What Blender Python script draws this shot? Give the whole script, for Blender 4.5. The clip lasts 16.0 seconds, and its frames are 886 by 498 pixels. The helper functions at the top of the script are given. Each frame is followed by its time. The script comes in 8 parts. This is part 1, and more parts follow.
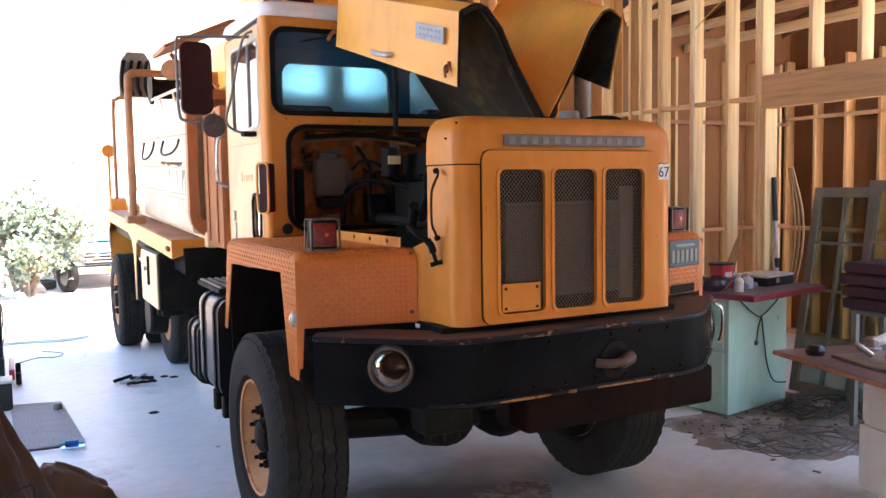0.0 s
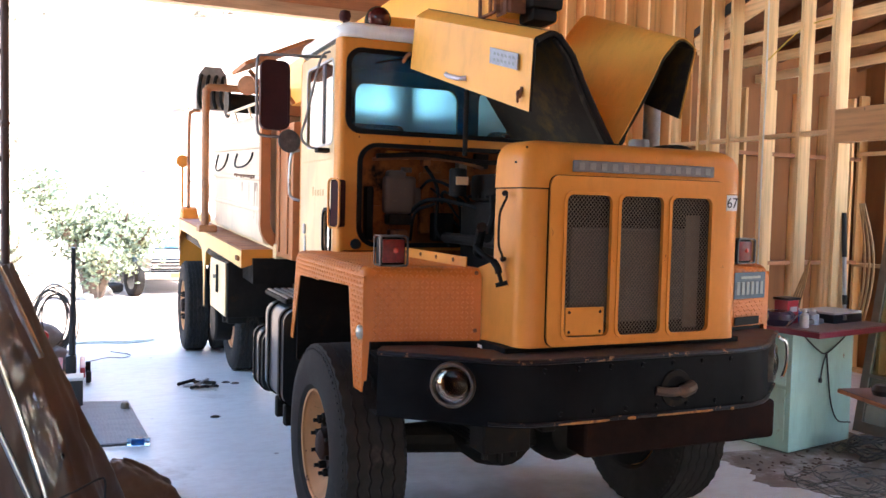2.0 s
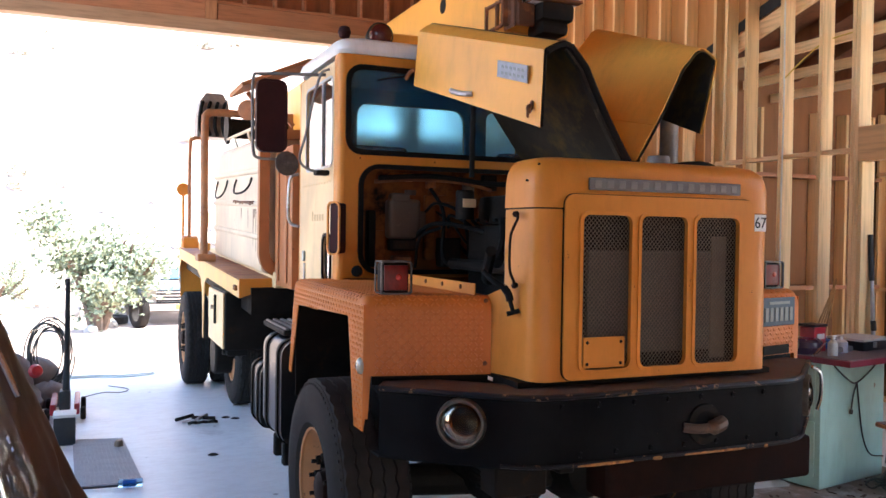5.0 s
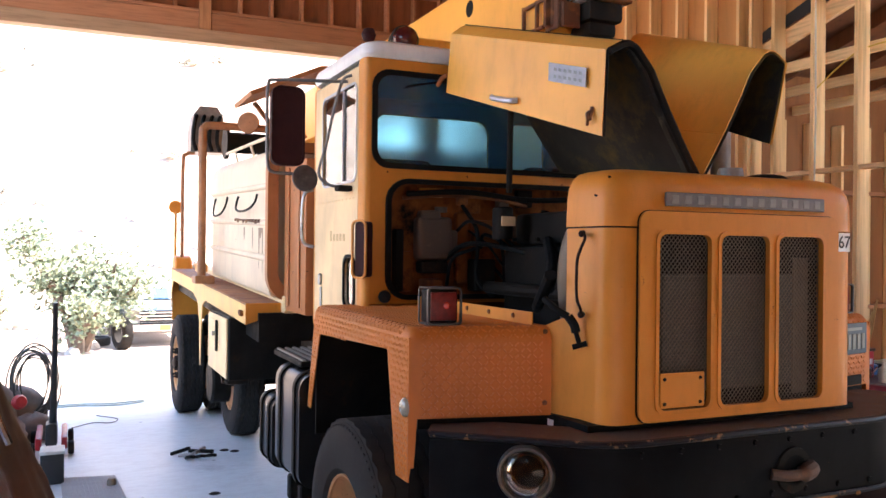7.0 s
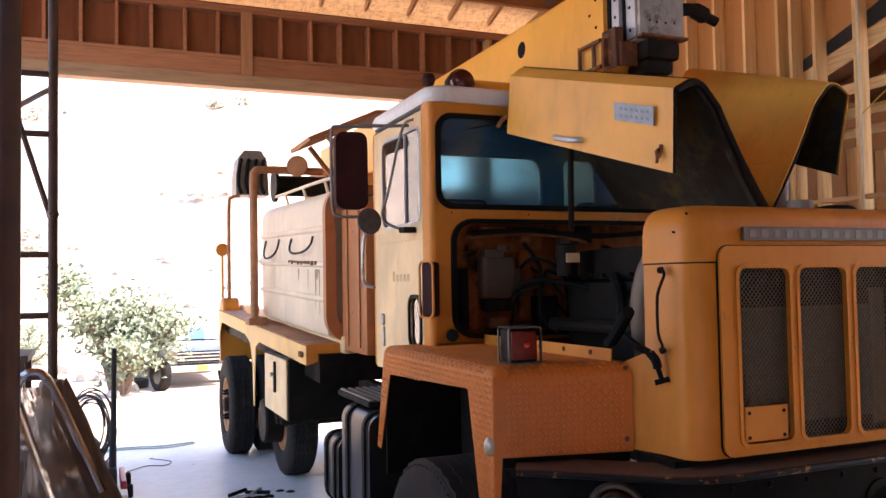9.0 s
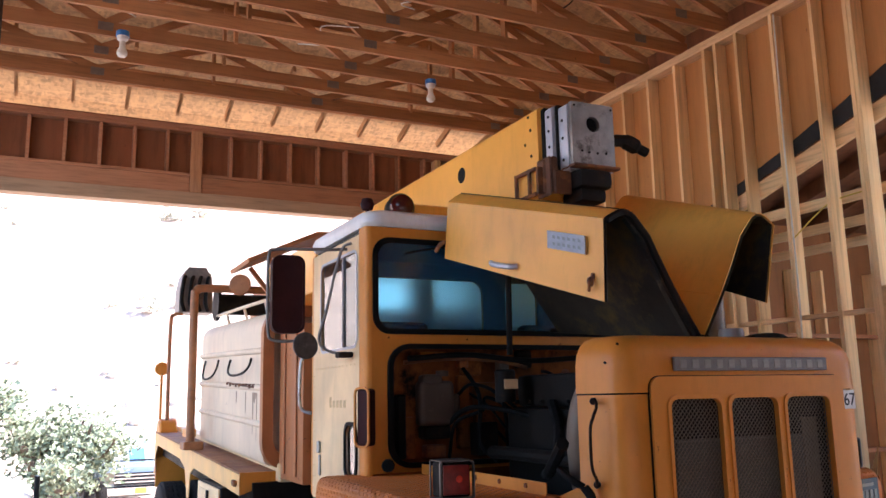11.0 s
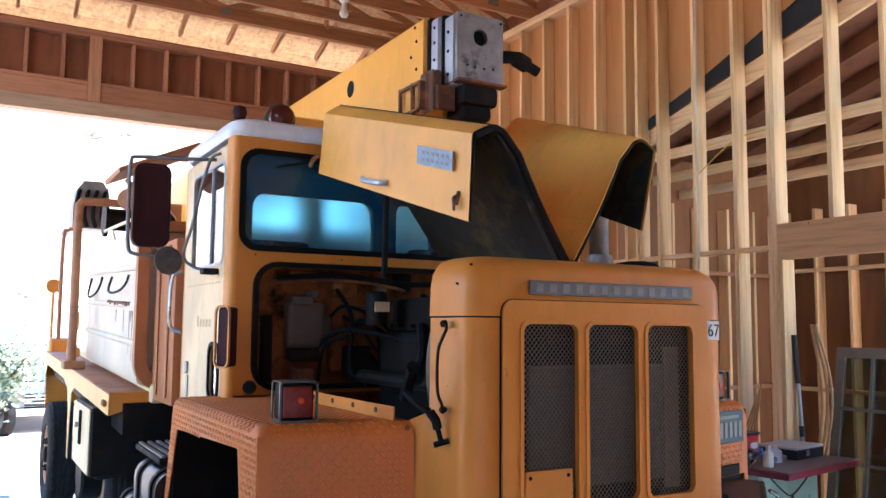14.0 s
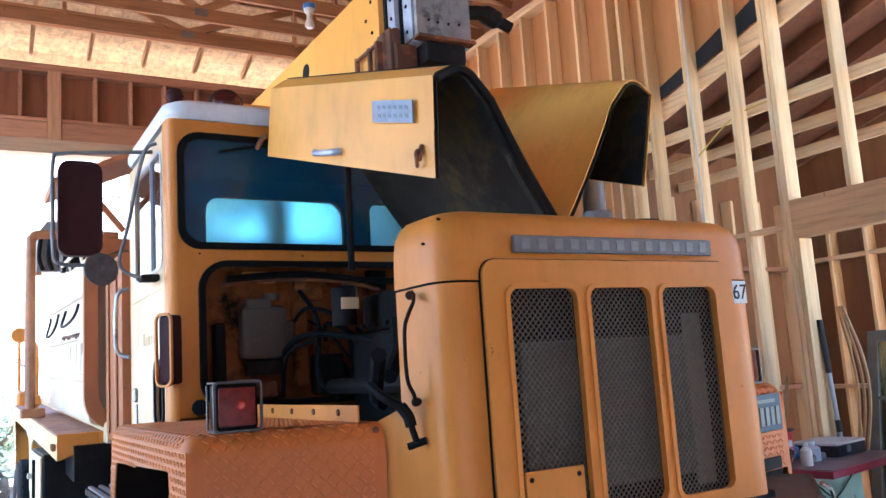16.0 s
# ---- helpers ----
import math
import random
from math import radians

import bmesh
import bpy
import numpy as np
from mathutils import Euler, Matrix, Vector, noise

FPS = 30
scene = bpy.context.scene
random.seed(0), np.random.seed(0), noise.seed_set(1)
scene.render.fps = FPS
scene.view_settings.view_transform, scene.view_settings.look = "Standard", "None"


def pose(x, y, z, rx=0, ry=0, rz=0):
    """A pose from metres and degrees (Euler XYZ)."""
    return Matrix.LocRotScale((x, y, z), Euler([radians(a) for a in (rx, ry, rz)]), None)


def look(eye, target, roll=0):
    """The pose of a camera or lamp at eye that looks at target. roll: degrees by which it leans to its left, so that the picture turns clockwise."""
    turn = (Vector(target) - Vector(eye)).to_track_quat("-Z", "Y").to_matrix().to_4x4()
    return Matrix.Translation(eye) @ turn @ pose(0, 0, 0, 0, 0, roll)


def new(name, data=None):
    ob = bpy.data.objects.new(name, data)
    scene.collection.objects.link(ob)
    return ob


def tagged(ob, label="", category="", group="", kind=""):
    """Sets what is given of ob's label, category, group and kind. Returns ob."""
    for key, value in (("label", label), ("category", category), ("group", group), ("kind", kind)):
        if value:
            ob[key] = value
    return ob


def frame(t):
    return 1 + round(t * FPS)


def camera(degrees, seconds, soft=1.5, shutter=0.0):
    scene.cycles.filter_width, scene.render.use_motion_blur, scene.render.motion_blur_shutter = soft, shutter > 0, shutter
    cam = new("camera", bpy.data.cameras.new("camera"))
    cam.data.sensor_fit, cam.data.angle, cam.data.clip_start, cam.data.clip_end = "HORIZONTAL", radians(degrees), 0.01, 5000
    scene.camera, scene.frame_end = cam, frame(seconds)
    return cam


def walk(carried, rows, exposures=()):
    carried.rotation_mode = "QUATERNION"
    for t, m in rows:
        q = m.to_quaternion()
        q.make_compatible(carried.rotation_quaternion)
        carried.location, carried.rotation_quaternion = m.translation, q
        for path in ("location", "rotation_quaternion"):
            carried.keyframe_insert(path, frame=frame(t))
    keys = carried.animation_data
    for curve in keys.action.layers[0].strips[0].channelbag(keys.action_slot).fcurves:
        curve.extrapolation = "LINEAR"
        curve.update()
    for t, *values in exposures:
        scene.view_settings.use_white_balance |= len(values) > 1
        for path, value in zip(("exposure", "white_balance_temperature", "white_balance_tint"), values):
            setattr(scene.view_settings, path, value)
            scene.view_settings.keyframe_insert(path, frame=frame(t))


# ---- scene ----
cam = camera(56.0, 16.0)
PATH = [
    (0, (0.128, 0.043, 1.849), (1.049, 1.812, 1.696), -0.9),
    (0.5, (0.099, 0.032, 1.86), (0.991, 1.818, 1.735), -0.0),
    (1, (0.077, 0.029, 1.86), (0.935, 1.834, 1.77), 0.6),
    (1.5, (0.057, 0.03, 1.855), (0.888, 1.847, 1.764), 1.2),
    (2, (0.05, -0.006, 1.852), (0.851, 1.824, 1.747), 1.4),
    (2.5, (0.096, -0.064, 1.84), (0.861, 1.781, 1.732), 1.6),
    (3, (0.168, -0.129, 1.839), (0.892, 1.732, 1.727), 1.3),
    (3.5, (0.173, -0.134, 1.827), (0.788, 1.765, 1.698), 1.2),
    (4, (0.172, -0.127, 1.827), (0.79, 1.77, 1.692), 1.1),
    (4.5, (0.166, -0.052, 1.831), (0.87, 1.817, 1.724), 1.3),
    (4.7, (0.176, 0.072, 1.824), (0.932, 1.922, 1.759), 0.9),
    (6.8, (0.177, 0.786, 1.838), (1.005, 2.606, 1.851), 0.7),
    (7, (0.083, 0.783, 1.843), (0.907, 2.606, 1.848), 0.6),
    (7.5, (-0.107, 0.825, 1.838), (0.646, 2.677, 1.826), 0.6),
    (8, (-0.109, 0.851, 1.87), (0.654, 2.699, 1.882), -0.6),
    (8.5, (-0.135, 0.826, 1.875), (0.627, 2.674, 1.931), -1.3),
    (9, (-0.14, 0.808, 1.878), (0.628, 2.653, 1.961), -1.0),
    (9.5, (-0.119, 0.83, 1.95), (0.732, 2.63, 2.146), -0.4),
    (9.7, (-0.097, 0.829, 1.957), (0.777, 2.609, 2.222), -0.5),
    (11.8, (0.055, 0.78, 1.936), (0.907, 2.554, 2.291), -1.2),
    (12, (0.159, 0.789, 1.955), (1.029, 2.556, 2.307), -1.6),
    (12.5, (0.372, 0.793, 1.988), (1.245, 2.544, 2.404), -1.1),
    (13, (0.371, 0.788, 1.991), (1.246, 2.523, 2.465), -1.2),
    (13.5, (0.364, 0.805, 1.959), (1.27, 2.533, 2.398), -1.1),
    (14, (0.349, 0.836, 1.899), (1.347, 2.558, 2.088), 0.5),
    (14.5, (0.365, 0.866, 1.877), (1.372, 2.589, 2.001), 1.3),
    (15, (0.498, 0.909, 1.857), (1.409, 2.688, 1.947), 1.3),
    (15.5, (0.653, 1.034, 1.792), (1.617, 2.781, 1.932), -0.8),
    (16, (0.742, 1.304, 1.691), (1.738, 3.014, 1.978), -3.7),
]
EXPOSURES = [(0.0, 3.38, 6200, 9), (2.5, 3.36, 6150, 8), (3.5, 3.12, 6100, 8), (7.0, 3.04, 6500, 12), (8.0, 2.70, 6700, 12), (9.0, 2.58, 6700, 16), (9.7, 2.52, 6600, 16), (11.9, 2.57, 5450, 8), (12.5, 2.82, 5300, 5), (13.5, 3.05, 5250, 4), (14.0, 3.08, 5250, 4), (15.0, 3.15, 5200, 4), (15.5, 3.18, 5150, 3), (16.0, 3.43, 4880, 1)]
walk(cam, [(t, look(eye, target, roll)) for t, eye, target, roll in PATH], EXPOSURES)

# ---- sun, sky and the daylight at the openings ----
SUN_AZ, SUN_EL = radians(84), radians(50)
world = bpy.data.worlds.new("world")
scene.world = world
world.use_nodes = True
wn = world.node_tree.nodes
sky = wn.new("ShaderNodeTexSky")
sky.sky_type, sky.sun_disc = "NISHITA", False
sky.sun_elevation, sky.sun_rotation = SUN_EL, SUN_AZ
world.node_tree.links.new(sky.outputs[0], wn["Background"].inputs[0])
wn["Background"].inputs[1].default_value = 0.15
sun = new("sun", bpy.data.lights.new("sun", "SUN"))
sun.data.energy, sun.data.angle, sun.data.color = 3.6, radians(0.5), (1.0, 0.94, 0.86)
sun.matrix_world = look((math.sin(SUN_AZ) * 40, math.cos(SUN_AZ) * 40, math.tan(SUN_EL) * 40), (0, 0, 0))


# ---- materials ----
def nodes_of(name):
    m = bpy.data.materials.new(name)
    m.use_nodes = True
    nt = m.node_tree
    return m, nt, nt.nodes["Principled BSDF"]


def add(nt, kind, **values):
    n = nt.nodes.new(kind)
    for key, value in values.items():
        n.inputs[key].default_value = value
    return n


def coords(nt, scale=(1, 1, 1)):
    tc = nt.nodes.new("ShaderNodeTexCoord")
    mp = nt.nodes.new("ShaderNodeMapping")
    mp.inputs["Scale"].default_value = scale
    nt.links.new(tc.outputs["Object"], mp.inputs["Vector"])
    return mp.outputs[0]


def noise_of(nt, vec, scale, detail=4.0, rough=0.6):
    n = add(nt, "ShaderNodeTexNoise", Scale=scale, Detail=detail, Roughness=rough)
    nt.links.new(vec, n.inputs["Vector"])
    return n.outputs[0]


def ramp(nt, fac, stops):
    r = nt.nodes.new("ShaderNodeValToRGB")
    while len(r.color_ramp.elements) < len(stops):
        r.color_ramp.elements.new(0.5)
    for e, (pos, col) in zip(r.color_ramp.elements, stops):
        e.position, e.color = pos, (*col, 1) if len(col) == 3 else col
    nt.links.new(fac, r.inputs[0])
    return r.outputs[0]


def mix(nt, fac, a, b, kind="MIX"):
    n = nt.nodes.new("ShaderNodeMix")
    n.data_type, n.blend_type = "RGBA", kind
    for sock, v in ((0, fac), (6, a), (7, b)):
        if hasattr(v, "is_output"):
            nt.links.new(v, n.inputs[sock])
        else:
            n.inputs[sock].default_value = v if not isinstance(v, tuple) else (*v, 1)
    return n.outputs[2]


def bump_to(nt, bsdf, height, strength, distance):
    b = add(nt, "ShaderNodeBump", Strength=strength, Distance=distance)
    nt.links.new(height, b.inputs["Height"])
    nt.links.new(b.outputs[0], bsdf.inputs["Normal"])


def shade(c, k):
    return tuple(min(1.0, v * k) for v in c)


def plain(name, color, rough=0.5, metal=0.0, var=0.2, scale=6.0, bump=0.15, coat=0.0, stain=None, amount=0.5, spec=0.5):
    """A surface with broad and fine variation, and stains of a colour of their own."""
    m, nt, b = nodes_of(name)
    v = coords(nt)
    broad, fine = noise_of(nt, v, scale), noise_of(nt, v, scale * 14, 3.0)
    col = ramp(nt, broad, [(0.3, shade(color, 1 - var)), (0.7, shade(color, 1 + var * 0.6))])
    if stain:
        spots = ramp(nt, noise_of(nt, v, scale * 0.7, 9.0, 0.72), [(amount, (0, 0, 0)), (min(1, amount + 0.13), (1, 1, 1))])
        col = mix(nt, spots, col, stain)
    nt.links.new(col, b.inputs["Base Color"])
    rr = ramp(nt, broad, [(0.25, (rough * 0.8,) * 3), (0.75, (min(1, rough * 1.25),) * 3)])
    nt.links.new(rr, b.inputs["Roughness"])
    b.inputs["Metallic"].default_value, b.inputs["Coat Weight"].default_value = metal, coat
    b.inputs["Specular IOR Level"].default_value = spec
    if bump:
        bump_to(nt, b, fine, bump, 0.004)
    return m


def paint(name, color, rough=0.38, chips=0.66, chip=(0.10, 0.035, 0.015), coat=0.25, fade=0.12, spec=0.5):
    """Old truck paint: faded patches, grime and a few rusty chips."""
    m, nt, b = nodes_of(name)
    v = coords(nt)
    broad = noise_of(nt, v, 1.6, 5.0)
    col = ramp(nt, broad, [(0.3, shade(color, 1 - fade)), (0.7, tuple(min(1, c * (1 + fade) + 0.01) for c in color))])
    grime = ramp(nt, noise_of(nt, coords(nt, (3, 3, 0.8)), 3.0, 8.0, 0.7), [(0.5, (0, 0, 0)), (0.8, (0.35,) * 3)])
    col = mix(nt, grime, col, shade(color, 0.45))
    spots = ramp(nt, noise_of(nt, v, 11.0, 10.0, 0.75), [(chips, (0, 0, 0)), (chips + 0.02, (1, 1, 1))])
    col = mix(nt, spots, col, chip)
    nt.links.new(col, b.inputs["Base Color"])
    nt.links.new(ramp(nt, broad, [(0.2, (rough * 0.8,) * 3), (0.8, (rough * 1.3,) * 3)]), b.inputs["Roughness"])
    b.inputs["Coat Weight"].default_value, b.inputs["Coat Roughness"].default_value = coat, 0.25
    b.inputs["Specular IOR Level"].default_value = spec
    bump_to(nt, b, noise_of(nt, v, 4.0, 6.0), 0.10, 0.01)
    return m


def wood(name, color, scale, dark=0.68, rough=0.7, tint=0.25):
    """Sawn timber; scale stretches the grain along its length."""
    m, nt, b = nodes_of(name)
    v = coords(nt, scale)
    info = nt.nodes.new("ShaderNodeObjectInfo")
    sh = nt.nodes.new("ShaderNodeVectorMath")
    nt.links.new(v, sh.inputs[0])
    nt.links.new(info.outputs["Random"], sh.inputs[1])
    sh2 = nt.nodes.new("ShaderNodeVectorMath")
    sh2.operation = "SCALE"
    sh2.inputs["Scale"].default_value = 40.0
    nt.links.new(info.outputs["Random"], sh2.inputs[0])
    nt.links.new(sh2.outputs[0], sh.inputs[1])
    v2 = sh.outputs[0]
    grain = noise_of(nt, v2, 1.0, 7.0, 0.65)
    col = ramp(nt, grain, [(0.28, shade(color, dark)), (0.5, color), (0.72, shade(color, 1.12))])
    isl = nt.nodes.new("ShaderNodeNewGeometry")
    both = add(nt, "ShaderNodeMath")
    nt.links.new(isl.outputs["Random Per Island"], both.inputs[0])
    nt.links.new(info.outputs["Random"], both.inputs[1])
    fr = nt.nodes.new("ShaderNodeMath")
    fr.operation = "FRACT"
    nt.links.new(both.outputs[0], fr.inputs[0])
    t = ramp(nt, fr.outputs[0], [(0.0, (1 - tint, 1 - tint * 1.2, 1 - tint * 1.5)), (1.0, (1 + tint * 0.4,) * 3)])
    col = mix(nt, 1.0, col, t, "MULTIPLY")
    vor = add(nt, "ShaderNodeTexVoronoi", Scale=2.2)
    nt.links.new(coords(nt, (2.2, 2.2, 1)), vor.inputs["Vector"])
    knots = ramp(nt, vor.outputs["Distance"], [(0.0, (1, 1, 1)), (0.045, (0, 0, 0))])
    col = mix(nt, knots, col, shade(color, 0.25))
    nt.links.new(col, b.inputs["Base Color"])
    b.inputs["Roughness"].default_value = rough
    bump_to(nt, b, grain, 0.25, 0.004)
    return m


def strandboard(name, color):
    m, nt, b = nodes_of(name)
    cols = []
    for sc in ((9, 26, 9), (26, 8, 26)):
        vo = add(nt, "ShaderNodeTexVoronoi", Scale=1.3)
        nt.links.new(coords(nt, sc), vo.inputs["Vector"])
        cols.append(vo.outputs["Color"])
    bw = mix(nt, 0.5, cols[0], cols[1])
    col = ramp(nt, bw, [(0.2, shade(color, 0.66)), (0.5, color), (0.8, shade(color, 1.2))])
    nt.links.new(col, b.inputs["Base Color"])
    b.inputs["Roughness"].default_value = 0.75
    bump_to(nt, b, bw, 0.3, 0.003)
    return m


def glass(name, tint, rough=0.0):
    m, nt, b = nodes_of(name)
    b.inputs["Base Color"].default_value = (*tint, 1)
    b.inputs["Transmission Weight"].default_value, b.inputs["Roughness"].default_value = 1.0, rough
    b.inputs["IOR"].default_value = 1.45
    return m


ORANGE = paint("orange_paint", (0.66, 0.242, 0.027), rough=0.42, coat=0.06, spec=0.32)
YELLOW = paint("yellow_paint", (0.88, 0.415, 0.062), chips=0.69, rough=0.42, coat=0.08, spec=0.35)
CREAM = paint("faded_cream_paint", (0.79, 0.55, 0.28), rough=0.5, chips=0.67, coat=0.05, fade=0.2)
FASCIA = paint("faded_yellow_fascia", (0.80, 0.46, 0.15), rough=0.5, chips=0.66, coat=0.0, fade=0.2)
TANKPAINT = paint("chalky_tank_paint", (0.76, 0.61, 0.43), rough=0.55, chips=0.665, coat=0.0, fade=0.12)
RUSTORANGE = paint("dull_orange_paint", (0.44, 0.155, 0.045), rough=0.55, chips=0.62, coat=0.0, fade=0.25)
DECKRUST = plain("rusty_deck", (0.36, 0.15, 0.06), 0.7, 0.0, 0.35, 5.0, 0.4, stain=(0.22, 0.07, 0.03), amount=0.5)
PLATE = paint("orange_treadplate", (0.56, 0.162, 0.022), rough=0.45, coat=0.0, fade=0.2, spec=0.3)
LUG = paint("worn_tread_lugs", (0.62, 0.190, 0.030), rough=0.33, chips=0.69, chip=(0.46, 0.28, 0.16), coat=0.0, fade=0.2, spec=0.38)
RIM = paint("dusty_rim_paint", (0.56, 0.275, 0.11), rough=0.6, chips=0.62, coat=0.0, fade=0.3)
WHITE = paint("white_roof_paint", (0.78, 0.78, 0.76), chips=0.70, fade=0.06)
BLACK = paint("black_bumper_paint", (0.0035, 0.0035, 0.0045), rough=0.42, chips=0.67, chip=(0.06, 0.03, 0.016), coat=0.0, spec=0.04)
DARK = plain("grimy_black_steel", (0.016, 0.013, 0.011), 0.6, 0.0, 0.4, 8.0, 0.3, stain=(0.045, 0.022, 0.010), amount=0.58, spec=0.10)
RUBBER = plain("tyre_rubber", (0.032, 0.028, 0.026), 0.85, 0.0, 0.35, 9.0, 0.4, stain=(0.075, 0.060, 0.050), amount=0.6, spec=0.12)
SEAL = plain("black_rubber_seal", (0.008, 0.008, 0.008), 0.65, 0.0, 0.2, 20.0, 0.1, spec=0.12)
STEEL = plain("worn_steel", (0.42, 0.41, 0.40), 0.4, 0.9, 0.3, 9.0, 0.3, stain=(0.16, 0.10, 0.07), amount=0.58)
HEADSTEEL = plain("greasy_bare_steel", (0.36, 0.33, 0.30), 0.4, 0.75, 0.35, 7.0, 0.3, stain=(0.05, 0.038, 0.03), amount=0.53)
CHROME = plain("dull_chrome", (0.62, 0.62, 0.63), 0.18, 1.0, 0.15, 12.0, 0.05)
ALU = plain("painted_alloy", (0.55, 0.56, 0.60), 0.45, 0.4, 0.15, 9.0, 0.15, stain=(0.25, 0.2, 0.17), amount=0.62)
RUST = plain("rust_brown_steel", (0.17, 0.07, 0.035), 0.75, 0.2, 0.4, 8.0, 0.5, stain=(0.33, 0.13, 0.04), amount=0.5)
PIPERUST = plain("brown_painted_pipe", (0.38, 0.15, 0.055), 0.55, 0.0, 0.3, 8.0, 0.2, stain=(0.16, 0.06, 0.03), amount=0.58)
MAROON = plain("dark_mirror_back", (0.045, 0.014, 0.014), 0.65, 0.0, 0.3, 9.0, 0.1, spec=0.15)
# firewall and bottle: grime, plus the engine bay's shade worked into the colours
FIREWALL = plain("dirty_shaded_firewall", (0.22, 0.074, 0.019), 0.6, 0.0, 0.4, 5.0, 0.2, stain=(0.010, 0.007, 0.005), amount=0.52, spec=0.1)
BOTTLE = plain("dusty_plastic_bottle", (0.080, 0.054, 0.036), 0.7, 0.0, 0.2, 6.0, 0.1, stain=(0.2, 0.15, 0.1), amount=0.6)
GREYPIPE = plain("grey_duct", (0.17, 0.125, 0.085), 0.5, 0.1, 0.2, 8.0, 0.1, stain=(0.1, 0.07, 0.05), amount=0.6)
WORNFLANGE = plain("worn_flange", (0.045, 0.040, 0.032), 0.6, 0.1, 0.4, 9.0, 0.3, stain=(0.15, 0.12, 0.08), amount=0.55, spec=0.2)
HOODIN = plain("sooty_hood_lining", (0.042, 0.036, 0.029), 0.7, 0.0, 0.7, 2.2, 0.2, stain=(0.12, 0.078, 0.022), amount=0.5, spec=0.15)
RADIATOR = plain("dusty_radiator", (0.115, 0.10, 0.08), 0.7, 0.3, 0.3, 40.0, 0.4)
MESHM = plain("expanded_mesh", (0.185, 0.15, 0.11), 0.55, 0.2, 0.3, 30.0, 0.1)
PLATEGREY = plain("grey_data_plate", (0.30, 0.31, 0.33), 0.5, 0.4, 0.2, 20.0, 0.2)
WORNEDGE = paint("chipped_black_edge", (0.010, 0.010, 0.012), rough=0.4, chips=0.585, chip=(0.32, 0.18, 0.09), coat=0.0, spec=0.2)
BEACON = plain("dark_beacon_lens", (0.075, 0.010, 0.009), 0.12, 0.0, 0.3, 20.0, 0.0)
BUMPTOP = plain("rusty_bumper_top", (0.10, 0.060, 0.040), 0.6, 0.1, 0.4, 7.0, 0.4, stain=(0.20, 0.09, 0.04), amount=0.55)
BADGE = plain("cast_badge", (0.17, 0.16, 0.155), 0.5, 0.7, 0.25, 25.0, 0.3)
LETTER = plain("badge_letters", (0.24, 0.23, 0.215), 0.45, 0.7, 0.2, 25.0, 0.1)
REDLENS = plain("red_lens", (0.17, 0.012, 0.010), 0.35, 0.0, 0.4, 30.0, 0.15)
REDLENS.node_tree.nodes["Principled BSDF"].inputs["Specular IOR Level"].default_value = 0.25
REDBULB = plain("red_lens_bulb", (0.60, 0.05, 0.03), 0.2, 0.0, 0.2, 30.0, 0.0)
LENS = plain("clear_marker_lens", (0.34, 0.29, 0.21), 0.25, 0.0, 0.15, 30.0, 0.1, coat=1.0)
GLASS = glass("cab_glass", (0.93, 0.98, 0.98))
HAZEGLASS = glass("hazed_rear_glass", (0.80, 0.95, 1.0), 0.34)
WINDSHIELD = glass("windshield_glass", (0.24, 0.68, 1.0), 0.02)
WINDSHIELD.node_tree.nodes["Principled BSDF"].inputs["Transmission Weight"].default_value = 0.93
CABIN = plain("dark_cabin_trim", (0.03, 0.036, 0.042), 0.7, 0.0, 0.3, 6.0, 0.1)
STAIN = plain("dark_drip_stain", (0.36, 0.25, 0.17), 0.7, 0.0, 0.3, 20.0, 0.0)
PIPEDARK = plain("dark_brown_steel", (0.022, 0.010, 0.007), 0.65, 0.0, 0.4, 8.0, 0.3, stain=(0.05, 0.024, 0.013), amount=0.6, spec=0.15)
TANKBLACK = paint("black_tank_paint", (0.008, 0.008, 0.009), rough=0.3, chips=0.64, chip=(0.06, 0.045, 0.035), coat=0.0, spec=0.4)
NAILPLATE = plain("galvanised_nail_plate", (0.24, 0.20, 0.17), 0.45, 0.6, 0.2, 30.0, 0.2)
VENTGLASS = glass("vent_glass", (0.42, 0.56, 0.62))
DARKSTEEL = plain("weathered_dark_steel", (0.22, 0.20, 0.185), 0.5, 0.4, 0.3, 12.0, 0.2, stain=(0.22, 0.2, 0.18), amount=0.66)
PLATEBLUE = plain("blue_number_plate", (0.028, 0.058, 0.085), 0.5, 0.2, 0.25, 20.0, 0.1)
PLATEPALE = plain("pale_raised_marks", (0.19, 0.21, 0.20), 0.5, 0.1, 0.2, 20.0, 0.1)
DECAL = plain("white_decal", (0.75, 0.74, 0.70), 0.5, 0.0, 0.1, 20.0, 0.0)
INK = plain("black_ink", (0.012, 0.012, 0.012), 0.6, 0.0, 0.1, 20.0, 0.0)
STUD = wood("pale_stud_timber", (0.83, 0.585, 0.30), (26, 26, 1.2))
PLATEWOOD = wood("pale_plate_timber", (0.78, 0.54, 0.30), (34, 2.2, 34))
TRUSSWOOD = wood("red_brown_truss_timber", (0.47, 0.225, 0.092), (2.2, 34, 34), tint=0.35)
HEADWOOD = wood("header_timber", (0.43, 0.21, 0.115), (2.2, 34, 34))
JACKWOOD = wood("rafter_timber", (0.50, 0.28, 0.12), (34, 2.2, 34))
PLYWOOD = wood("plywood_sheathing", (0.60, 0.29, 0.098), (7, 7, 0.8), dark=0.82, tint=0.2)
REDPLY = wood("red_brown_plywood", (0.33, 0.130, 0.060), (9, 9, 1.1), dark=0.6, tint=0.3)
